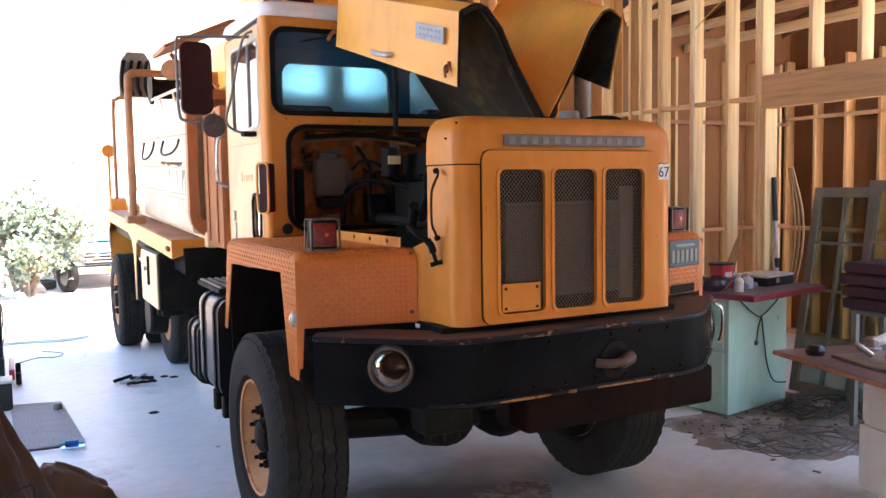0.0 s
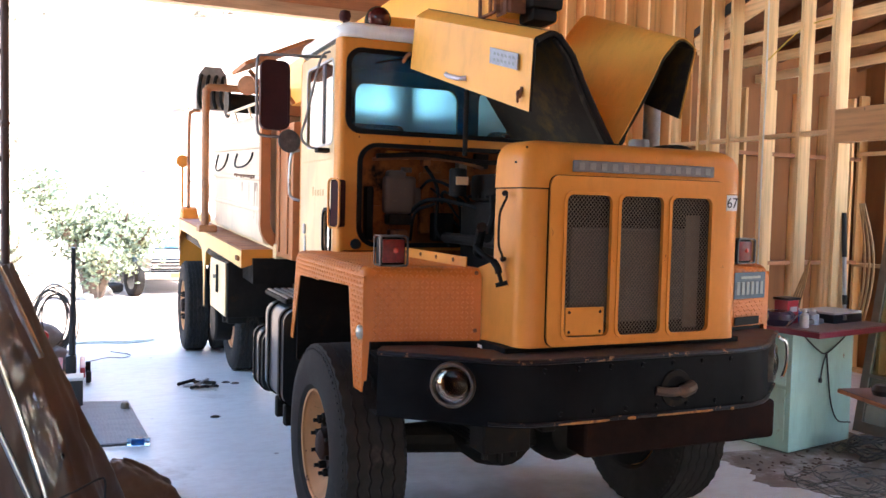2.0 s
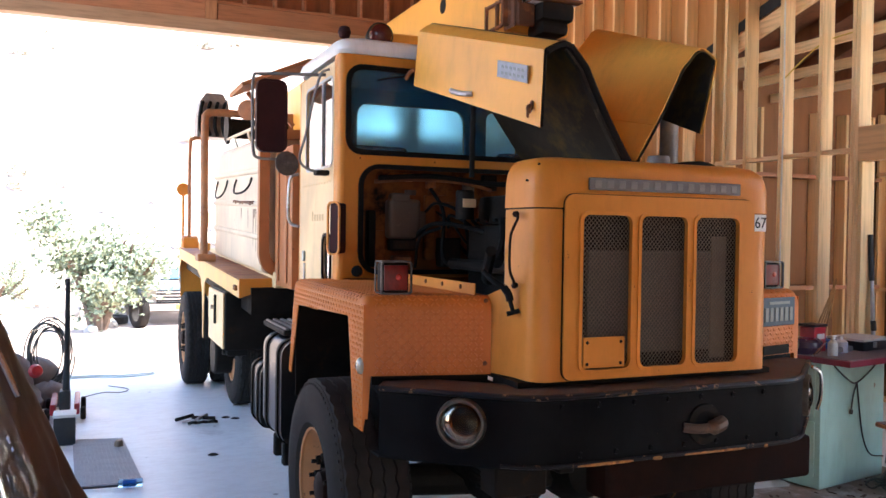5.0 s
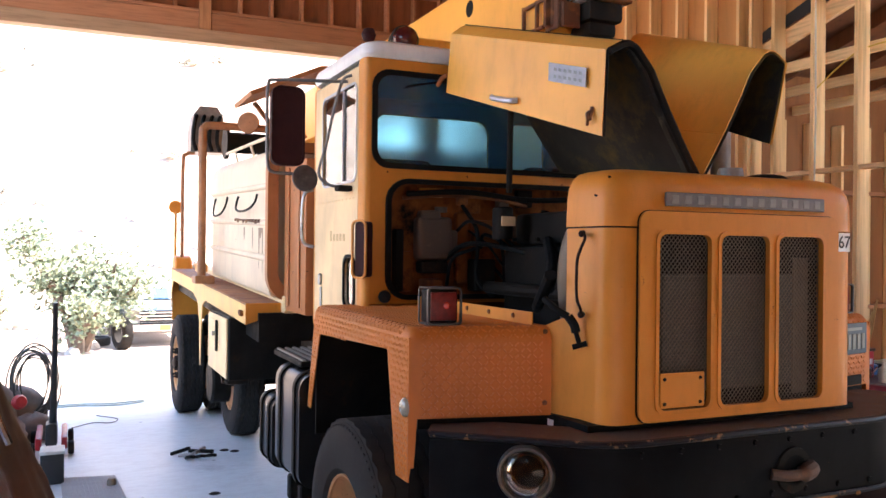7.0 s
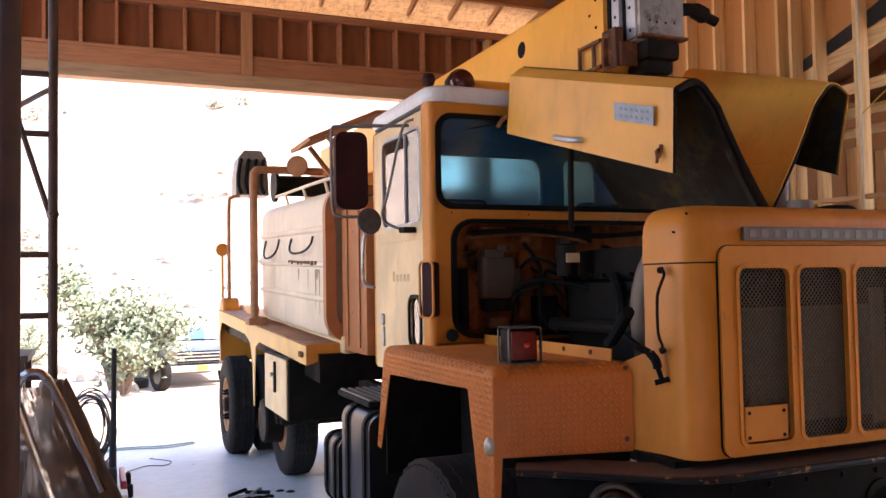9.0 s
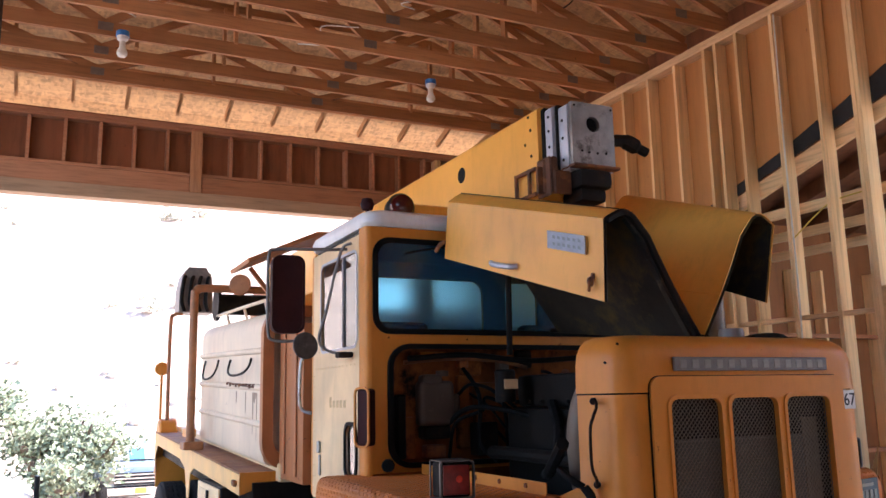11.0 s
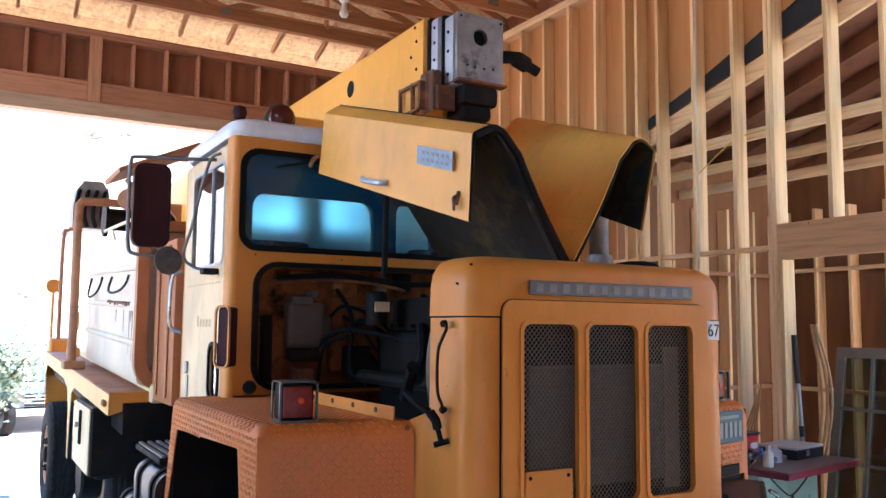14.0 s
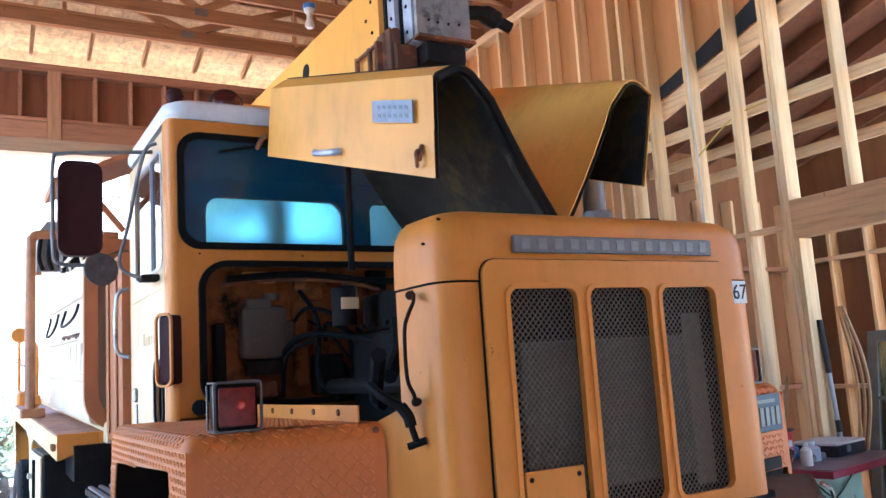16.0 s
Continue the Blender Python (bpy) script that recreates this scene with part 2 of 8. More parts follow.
# brown taken darker to hold the lean-to's dimness; the offcut board shares it
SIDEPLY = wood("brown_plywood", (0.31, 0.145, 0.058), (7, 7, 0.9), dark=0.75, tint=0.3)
GREYTRIM = wood("weathered_trim_board", (0.45, 0.31, 0.20), (2.2, 34, 34), tint=0.1)
OSB = strandboard("strandboard_sheathing", (0.52, 0.32, 0.14))
PAPER = plain("black_building_paper", (0.012, 0.014, 0.018), 0.7, 0.0, 0.3, 9.0, 0.3)
def add_noise_colour(nt, vec, scale):
    n = add(nt, "ShaderNodeTexNoise", Scale=scale, Detail=6.0)
    nt.links.new(vec, n.inputs["Vector"])
    return n.outputs["Color"]


def slab(name):
    """Power-floated concrete: cool grey, cloudy, with scuffs, dust and small dark oil spots."""
    m, nt, b = nodes_of(name)
    v = coords(nt)
    col = ramp(nt, noise_of(nt, v, 0.55, 6.0, 0.6), [(0.3, (0.68, 0.715, 0.725)), (0.7, (0.79, 0.82, 0.82))])
    fine = ramp(nt, noise_of(nt, coords(nt, (1, 2.2, 1)), 7.0, 9.0, 0.72), [(0.42, (0, 0, 0)), (0.75, (0.6,) * 3)])
    col = mix(nt, fine, col, (0.52, 0.525, 0.53))
    vo = add(nt, "ShaderNodeTexVoronoi", Scale=2.6)
    nt.links.new(v, vo.inputs["Vector"])
    drops = ramp(nt, vo.outputs["Distance"], [(0.035, (0.75,) * 3), (0.06, (0, 0, 0))])
    col = mix(nt, drops, col, (0.14, 0.13, 0.125))
    soak = ramp(nt, noise_of(nt, v, 0.9, 8.0, 0.7), [(0.60, (0, 0, 0)), (0.72, (0.55,) * 3)])
    col = mix(nt, soak, col, (0.24, 0.225, 0.21))
    # shade under the truck's front, painted into the slab as an oil-dark patch
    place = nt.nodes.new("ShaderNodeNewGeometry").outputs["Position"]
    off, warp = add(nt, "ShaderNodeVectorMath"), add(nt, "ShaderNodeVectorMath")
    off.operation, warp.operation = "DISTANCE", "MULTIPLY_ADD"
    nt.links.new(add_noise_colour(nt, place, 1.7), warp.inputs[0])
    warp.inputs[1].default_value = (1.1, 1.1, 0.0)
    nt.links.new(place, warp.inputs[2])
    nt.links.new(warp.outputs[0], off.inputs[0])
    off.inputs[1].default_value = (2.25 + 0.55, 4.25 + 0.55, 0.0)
    under_shade = ramp(nt, off.outputs["Value"], [(0.35, (0.92,) * 3), (1.0, (0, 0, 0))])
    col = mix(nt, under_shade, col, (0.14, 0.125, 0.12))
    nt.links.new(col, b.inputs["Base Color"])
    nt.links.new(ramp(nt, noise_of(nt, v, 1.1, 6.0), [(0.3, (0.30,) * 3), (0.7, (0.60,) * 3)]), b.inputs["Roughness"])
    bump_to(nt, b, noise_of(nt, v, 22.0, 6.0, 0.7), 0.12, 0.004)
    return m


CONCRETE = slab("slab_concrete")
DIRT = plain("pale_dry_dirt", (0.47, 0.35, 0.275), 0.95, 0.0, 0.25, 0.5, 0.6, stain=(0.38, 0.28, 0.20), amount=0.55)

# ---- shape helpers ----
AT = {}


def root(name, x, y, z, label, category, group="", kind=""):
    ob = new(name)
    ob.location = (x, y, z)
    AT[ob] = Vector((x, y, z))
    return tagged(ob, label, category, group, kind)


def finish(me, angle=34):
    me.polygons.foreach_set("use_smooth", [True] * len(me.polygons))
    me.set_sharp_from_angle(angle=radians(angle))


def part(name, bm, material, parent=None, label="", angle=34):
    """Links a bmesh as one mesh object, its origin in its middle, under a thing or a part."""
    bmesh.ops.recalc_face_normals(bm, faces=bm.faces)
    lo = Vector([min(v.co[i] for v in bm.verts) for i in range(3)])
    hi = Vector([max(v.co[i] for v in bm.verts) for i in range(3)])
    c = (lo + hi) / 2
    bmesh.ops.translate(bm, verts=bm.verts, vec=-c)
    me = bpy.data.meshes.new(name)
    bm.to_mesh(me)
    bm.free()
    for mm in material if isinstance(material, (list, tuple)) else [material]:
        me.materials.append(mm)
    finish(me, angle)
    ob = new(name, me)
    AT[ob] = c
    if parent:
        ob.parent = parent
        ob.location = c - AT[parent]
    else:
        ob.location = c
    return tagged(ob, label)


def thing(name, bm, material, label, category, group="", kind="", angle=34):
    return tagged(part(name, bm, material, None, "", angle), label, category, group, kind)


def B():
    return bmesh.new()


def box(bm, x0, x1, y0, y1, z0, z1, bevel=0.0, seg=2):
    r = bmesh.ops.create_cube(bm, size=1, matrix=Matrix.LocRotScale(((x0 + x1) / 2, (y0 + y1) / 2, (z0 + z1) / 2), None, (abs(x1 - x0), abs(y1 - y0), abs(z1 - z0))))
    if bevel:
        es = list({e for v in r["verts"] for e in v.link_edges})
        bmesh.ops.bevel(bm, geom=es, offset=bevel, segments=seg, affect="EDGES", profile=0.6)
    return bm


def beam(bm, p, q, w, h, up=(0, 0, 1)):
    """A board from p to q; w across, h along up."""
    p, q = Vector(p), Vector(q)
    d = (q - p).normalized()
    s = d.cross(Vector(up))
    if s.length < 1e-4:
        s = Vector((1, 0, 0))
    s.normalize()
    u = s.cross(d)
    vs = [bm.verts.new(e + s * a * w / 2 + u * b * h / 2) for e in (p, q) for a, b in ((-1, -1), (1, -1), (1, 1), (-1, 1))]
    for f in ((0, 1, 2, 3), (7, 6, 5, 4), (0, 4, 5, 1), (1, 5, 6, 2), (2, 6, 7, 3), (3, 7, 4, 0)):
        bm.faces.new([vs[i] for i in f])
    return bm


def prism(bm, pts, axis, a, b):
    """A flat outline of pts swept along an axis from a to b. For x the pts are (y, z), for y (x, z), for z (x, y)."""
    put = {"x": lambda p, t: (t, p[0], p[1]), "y": lambda p, t: (p[0], t, p[1]), "z": lambda p, t: (p[0], p[1], t)}[axis]
    lo, hi = ([bm.verts.new(put(p, t)) for p in pts] for t in (a, b))
    bm.faces.new(lo)
    bm.faces.new(hi[::-1])
    n = len(pts)
    for i in range(n):
        bm.faces.new((lo[i], lo[(i + 1) % n], hi[(i + 1) % n], hi[i]))
    return bm


def rounded(x0, x1, y0, y1, r, n=5):
    pts = []
    for cx, cy, a0 in ((x1 - r, y1 - r, 0), (x0 + r, y1 - r, 90), (x0 + r, y0 + r, 180), (x1 - r, y0 + r, 270)):
        pts += [(cx + r * math.cos(radians(a0 + 90 * i / n)), cy + r * math.sin(radians(a0 + 90 * i / n))) for i in range(n + 1)]
    return pts


def holed(bm, outer, holes, axis, a, b):
    """A plate with holes, from a to b along an axis."""
    put = {"x": lambda p, t: (t, p[0], p[1]), "y": lambda p, t: (p[0], t, p[1]), "z": lambda p, t: (p[0], p[1], t)}[axis]
    edges = []
    for loop in (outer, *holes):
        vs = [bm.verts.new(put(p, a)) for p in loop]
        edges += [bm.edges.new((vs[i], vs[(i + 1) % len(vs)])) for i in range(len(vs))]
    made = bmesh.ops.triangle_fill(bm, use_beauty=True, edges=edges)
    faces = [g for g in made["geom"] if isinstance(g, bmesh.types.BMFace)]
    ext = bmesh.ops.extrude_face_region(bm, geom=faces)
    step = Vector(put((0, 0), b)) - Vector(put((0, 0), a))
    bmesh.ops.translate(bm, verts=[g for g in ext["geom"] if isinstance(g, bmesh.types.BMVert)], vec=step)
    return bm


def ring_frame(bm, outer, inner, axis, a, b):
    return holed(bm, outer, [inner], axis, a, b)


def smooth_path(pts, n=6):
    """A rounded line through pts."""
    pts = [Vector(p) for p in pts]
    ext = [2 * pts[0] - pts[1], *pts, 2 * pts[-1] - pts[-2]]
    out = []
    for i in range(1, len(ext) - 2):
        p0, p1, p2, p3 = ext[i - 1 : i + 3]
        for k in range(n):
            t = k / n
            out.append(0.5 * (2 * p1 + (p2 - p0) * t + (2 * p0 - 5 * p1 + 4 * p2 - p3) * t * t + (3 * p1 - p0 - 3 * p2 + p3) * t**3))
    return out + [pts[-1]]


def tube(bm, pts, r, sides=8, cap=True):
    pts = [Vector(p) for p in pts]
    rings, ref = [], None
    for i, p in enumerate(pts):
        d = (pts[min(i + 1, len(pts) - 1)] - pts[max(i - 1, 0)]).normalized()
        if ref is None:
            ref = d.orthogonal().normalized()
        ref = (ref - d * ref.dot(d)).normalized()
        o = d.cross(ref)
        rr = r[i] if isinstance(r, (list, tuple)) else r
        rings.append([bm.verts.new(p + (ref * math.cos(2 * math.pi * k / sides) + o * math.sin(2 * math.pi * k / sides)) * rr) for k in range(sides)])
    for a, b in zip(rings, rings[1:]):
        for k in range(sides):
            bm.faces.new((a[k], a[(k + 1) % sides], b[(k + 1) % sides], b[k]))
    if cap:
        bm.faces.new(rings[0][::-1])
        bm.faces.new(rings[-1])
    return bm


def lathe(bm, prof, centre, axis, sides=32, closed=False):
    """A turned body: prof holds (radius, along) pairs; axis 'x', 'y', 'z' or a vector."""
    ax = {"x": Vector((1, 0, 0)), "y": Vector((0, 1, 0)), "z": Vector((0, 0, 1))}.get(axis) if isinstance(axis, str) else Vector(axis).normalized()
    u = ax.orthogonal().normalized()
    w = ax.cross(u)
    c = Vector(centre)
    rings = []
    for r, t in prof:
        if r < 1e-6:
            rings.append([bm.verts.new(c + ax * t)])
        else:
            rings.append([bm.verts.new(c + ax * t + (u * math.cos(2 * math.pi * k / sides) + w * math.sin(2 * math.pi * k / sides)) * r) for k in range(sides)])
    pairs = list(zip(rings, rings[1:])) + ([(rings[-1], rings[0])] if closed else [])
    for a, b in pairs:
        for k in range(sides):
            k2 = (k + 1) % sides
            if len(a) == 1 and len(b) == 1:
                continue
            if len(a) == 1:
                bm.faces.new((a[0], b[k2], b[k]))
            elif len(b) == 1:
                bm.faces.new((a[k], a[k2], b[0]))
            else:
                bm.faces.new((a[k], a[k2], b[k2], b[k]))
    return bm


def loft(bm, rows, closed_u=False):
    """A skin over rows of points."""
    vs = [[bm.verts.new(p) for p in row] for row in rows]
    for a, b in zip(vs, vs[1:]):
        n = len(a)
        for k in range(n if closed_u else n - 1):
            bm.faces.new((a[k], a[(k + 1) % n], b[(k + 1) % n], b[k]))
    return vs


def thicken(bm, t):
    """Gives an open skin a thickness, behind its faces."""
    bmesh.ops.recalc_face_normals(bm, faces=bm.faces)
    bm.normal_update()
    old, rim = list(bm.faces), [e for e in bm.edges if e.is_boundary]
    twin = {v: bm.verts.new(v.co - v.normal * t) for v in list(bm.verts)}
    for f in old:
        bm.faces.new([twin[v] for v in reversed(f.verts)])
    for e in rim:
        a, b = e.verts
        bm.faces.new((a, b, twin[b], twin[a]))
    return bm

# ---- the shop: floor, ground, walls, roof ----
EAST, WEST, NORTH, SOUTH = 5.85, -2.65, 11.25, -3.6
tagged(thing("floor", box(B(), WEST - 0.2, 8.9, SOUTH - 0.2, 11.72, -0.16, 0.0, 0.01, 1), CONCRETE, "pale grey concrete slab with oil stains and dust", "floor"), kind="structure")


def hill(x, y):
    t = max(0.0, y - 12.0)
    z = -0.08 - 0.95 * min(1.0, t / 14.0)
    far = max(0.0, y - 36.0)
    z += 0.42 * far * min(1.0, far / 40.0) * (1 if y < 240 else 240 / y)
    if y > 13:
        z += noise.noise((x * 0.35, y * 0.35, 0)) * min(0.10, t * 0.01) + noise.noise((x * 0.03, y * 0.03, 3)) * min(7.0, far * 0.10)
    return z


def ground():
    def spread(lo, hi, mid0, mid1, n):
        inner = list(np.linspace(mid0, mid1, n))
        out = [mid1 + (hi - mid1) * (i / 14) ** 2.6 for i in range(1, 15)]
        back = [mid0 - (mid0 - lo) * (i / 14) ** 2.6 for i in range(14, 0, -1)]
        return back + inner + out

    bm = B()
    loft(bm, [[(x, y, hill(x, y)) for x in spread(-1600, 1600, -30, 40, 90)] for y in spread(-1600, 1800, -8, 75, 130)])
    return thing("ground", bm, DIRT, "sun-bleached dry dirt yard rising to a rocky hillside", "ground", kind="structure", angle=60)


ground()

CRAWL = 0.285


def lean(y):
    return 3.815 + CRAWL * (6.212 - y)


def stud_set(parent, spots, z0, z1, axis, face, deep=0.14, material=None, name="stud"):
    """Upright 2 x 6 studs: alike ones share a mesh. axis 'x': they stand at y spots behind the plane x = face."""
    shared = {}
    for s in spots:
        a, b = (z0(s) if callable(z0) else z0), (z1(s) if callable(z1) else z1)
        key = (round(a, 2), round(b, 2))
        if key not in shared:
            bm = B()
            if axis == "x":
                box(bm, face, face + deep, s - 0.019, s + 0.019, a, b, 0.003, 1)
            else:
                box(bm, s - 0.019, s + 0.019, face, face + deep, a, b, 0.003, 1)
            shared[key] = part(name, bm, material or STUD, parent)
            first = (shared[key], s)
        else:
            o = shared[key].copy()
            scene.collection.objects.link(o)
            c = AT[shared[key]].copy()
            if axis == "x":
                c.y = s
            else:
                c.x = s
            o.location = c - AT[parent]
            AT[o] = c


def east_wall():
    bm = prism(B(), [(11.39, 0), (7.12, 0), (7.12, lean(7.12) + 0.13), (2.0, lean(2.0) + 0.13), (1.52, 5.45), (11.39, 5.45)], "x", EAST + 0.143, EAST + 0.16)
    prism(bm, [(1.45, 0), (SOUTH, 0), (SOUTH, 5.45), (1.45, 5.45)], "x", EAST + 0.143, EAST + 0.16)
    wall = thing("wall_east", bm, PLYWOOD, "open timber stud wall with pale plywood sheathing", "wall", kind="structure")
    AT[wall] = Vector(wall.location)
    grid = [5.957 + 0.435 * k for k in range(-21, 13)]
    low = [y for y in grid if y > 5.4 or y < 2.3]
    stud_set(wall, low + [6.667, 5.185, 5.143], 0.045, 5.362, "x", EAST)
    stud_set(wall, [y for y in grid if 2.3 <= y < 5.0], 2.735, 5.362, "x", EAST)
    stud_set(wall, [5.10, 2.26], 0.045, 2.452, "x", EAST)
    for z in (5.362, 5.406):
        part("top_plate", box(B(), EAST - 0.002, EAST + 0.142, SOUTH, 11.24, z, z + 0.042, 0.003, 1), PLATEWOOD, wall)
    part("sill_plate", box(B(), EAST, EAST + 0.14, 5.08, 11.24, 0, 0.042, 0.003, 1), PLATEWOOD, wall)
    part("opening_header", box(B(), EAST - 0.012, EAST + 0.10, 2.24, 5.12, 2.455, 2.73, 0.004, 1), wood("header_beam_timber", (0.72, 0.45, 0.22), (26, 1.6, 26)), wall)
    for a, b in ((5.21, 5.50), (5.545, 5.935), (5.98, 6.37), (6.415, 6.645), (6.69, 6.805), (6.85, 7.24)):
        part("blocking", box(B(), EAST + 0.01, EAST + 0.10, a, b, 2.535, 2.573, 0.002, 1), PLATEWOOD, wall)
    bm = prism(B(), [(7.1, lean(7.1) + 0.12), (7.1, lean(7.1) + 0.20), (6.1, lean(6.1) + 0.25), (5.66, lean(5.66) + 0.30), (5.65, lean(5.65) + 0.26), (5.0, lean(5.0) + 0.36), (4.4, lean(4.4) + 0.34), (1.9, lean(1.9) + 0.32), (1.9, lean(1.9) + 0.12)], "x", EAST + 0.134, EAST + 0.139)
    part("building_paper", bm, PAPER, wall, "black building paper along the sheathing edge")
    bm = beam(B(), (EAST + 0.19, 7.12, lean(7.12) + 0.05), (EAST + 0.19, 1.6, lean(1.6) + 0.05), 0.04, 0.15)
    part("ledger_rafter", bm, PLATEWOOD, wall)
    for z, x in ((3.50, 0.19), (3.38, 0.62), (3.27, 1.0)):
        part("ledger", box(B(), EAST + x, EAST + x + 0.04, 1.4, 7.1, z, z + 0.09), PLATEWOOD, wall)
    return wall


east_wall()


def side_room():
    """The lean-to behind the open studs."""
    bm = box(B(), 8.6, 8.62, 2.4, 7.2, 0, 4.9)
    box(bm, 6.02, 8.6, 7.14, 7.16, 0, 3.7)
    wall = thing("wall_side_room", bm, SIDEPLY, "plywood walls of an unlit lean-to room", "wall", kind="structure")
    AT[wall] = Vector(wall.location)
    stud_set(wall, [1.8 + 0.406 * k for k in range(14)], 0.04, 3.25, "x", 8.45, 0.14)
    stud_set(wall, [6.25 + 0.406 * k for k in range(6)], 0.04, 3.2, "y", 7.0, 0.135)
    for z in (0.0, 1.28, 2.48):
        part("blocking", box(B(), 6.05, 8.4, 6.985, 7.13, z, z + 0.04), HEADWOOD, wall)
    for z in (0.0, 1.25, 2.55):
        part("blocking", box(B(), 8.45, 8.58, 1.5, 7.1, z, z + 0.04), PLATEWOOD, wall)
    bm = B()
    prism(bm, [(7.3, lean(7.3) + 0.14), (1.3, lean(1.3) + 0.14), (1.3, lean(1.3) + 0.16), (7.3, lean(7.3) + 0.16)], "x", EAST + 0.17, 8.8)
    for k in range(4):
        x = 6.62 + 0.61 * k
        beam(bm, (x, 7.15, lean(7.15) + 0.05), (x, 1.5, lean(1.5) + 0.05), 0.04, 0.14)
    # a darker copy of the red-brown plywood, with the lean-to's shade in it
    thing("ceiling_side_room", bm, wood("shaded_rafter_boards", (0.17, 0.07, 0.032), (9, 9, 1.1), dark=0.6, tint=0.3), "sloping rafters and brown boards of the lean-to, darkened for its shade", "ceiling", kind="structure")


side_room()


def north_wall():
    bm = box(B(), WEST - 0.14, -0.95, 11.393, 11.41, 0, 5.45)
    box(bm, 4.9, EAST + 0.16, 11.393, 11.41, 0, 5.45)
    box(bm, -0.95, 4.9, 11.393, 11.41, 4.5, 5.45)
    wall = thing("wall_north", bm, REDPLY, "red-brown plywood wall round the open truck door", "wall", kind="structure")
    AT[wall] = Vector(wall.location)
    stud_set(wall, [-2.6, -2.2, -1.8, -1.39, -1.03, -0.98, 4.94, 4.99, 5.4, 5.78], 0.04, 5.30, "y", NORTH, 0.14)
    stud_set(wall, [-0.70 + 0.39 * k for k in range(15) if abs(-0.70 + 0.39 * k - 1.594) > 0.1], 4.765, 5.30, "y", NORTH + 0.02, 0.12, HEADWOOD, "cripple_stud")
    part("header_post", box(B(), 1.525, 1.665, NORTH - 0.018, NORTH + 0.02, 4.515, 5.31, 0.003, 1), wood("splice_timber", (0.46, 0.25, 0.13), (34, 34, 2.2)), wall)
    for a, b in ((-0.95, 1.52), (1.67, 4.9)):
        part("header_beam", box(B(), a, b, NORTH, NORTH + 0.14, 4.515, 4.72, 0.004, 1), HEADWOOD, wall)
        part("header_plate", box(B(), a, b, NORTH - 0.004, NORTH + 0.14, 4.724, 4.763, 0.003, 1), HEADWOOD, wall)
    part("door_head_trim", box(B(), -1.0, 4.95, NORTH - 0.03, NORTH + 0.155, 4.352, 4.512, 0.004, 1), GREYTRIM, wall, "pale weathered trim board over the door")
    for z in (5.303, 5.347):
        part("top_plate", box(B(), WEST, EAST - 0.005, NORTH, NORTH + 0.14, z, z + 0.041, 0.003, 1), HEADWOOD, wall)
    for x in (-0.955, 4.905):
        part("door_jamb", box(B(), x - 0.02, x + 0.02, NORTH - 0.01, NORTH + 0.17, 0, 4.35, 0.003, 1), STUD, wall)


north_wall()

# Unseen west wall: both openings are added to bring side light in.
bm = holed(B(), [(SOUTH, 0), (11.39, 0), (11.39, 5.45), (SOUTH, 5.45)], [[(3.7, 0.6), (10.9, 0.6), (10.9, 5.15), (3.7, 5.15)], [(-1.6, 3.6), (1.2, 3.6), (1.2, 5.15), (-1.6, 5.15)]], "x", WEST - 0.16, WEST - 0.143)
west = thing("wall_west", bm, PLYWOOD, "unseen plywood-sheathed timber wall with openings added to let in daylight", "wall", kind="structure")
AT[west] = Vector(west.location)
stud_set(west, [11.0, 3.58, 3.4, 3.0, 2.6, 2.2, 1.8, 1.4, -1.65] + [-2.0 - 0.406 * k for k in range(4)], 0.04, 5.40, "x", WEST - 0.14)
part("top_plate", box(B(), WEST - 0.14, WEST, SOUTH, 11.24, 5.403, 5.448), PLATEWOOD, west)
part("bay_header", box(B(), WEST - 0.14, WEST, 3.6, 11.0, 5.15, 5.40), PLATEWOOD, west)
part("bay_sill", box(B(), WEST - 0.14, WEST, 3.6, 11.0, 0.555, 0.598), PLATEWOOD, west)

# The unseen wall behind; its low wide opening is added to light the truck's front.
bm = holed(B(), [(WEST - 0.16, 0), (-2.4, 0), (-2.4, 1.35), (3.4, 1.35), (3.4, 0), (EAST + 0.16, 0), (EAST + 0.16, 5.45), (WEST - 0.16, 5.45)], [], "y", SOUTH - 0.16, SOUTH)
thing("wall_south", bm, PLYWOOD, "unseen plywood wall with a low wide opening added for light", "wall", kind="structure")

EAVE, SLOPE, MIDX = 5.60, 0.35, 1.6


def roof_height(x, y):
    return EAVE + SLOPE * max(0.0, min(x - (WEST - 0.3), EAST + 0.3 - x, NORTH + 0.4 - y))


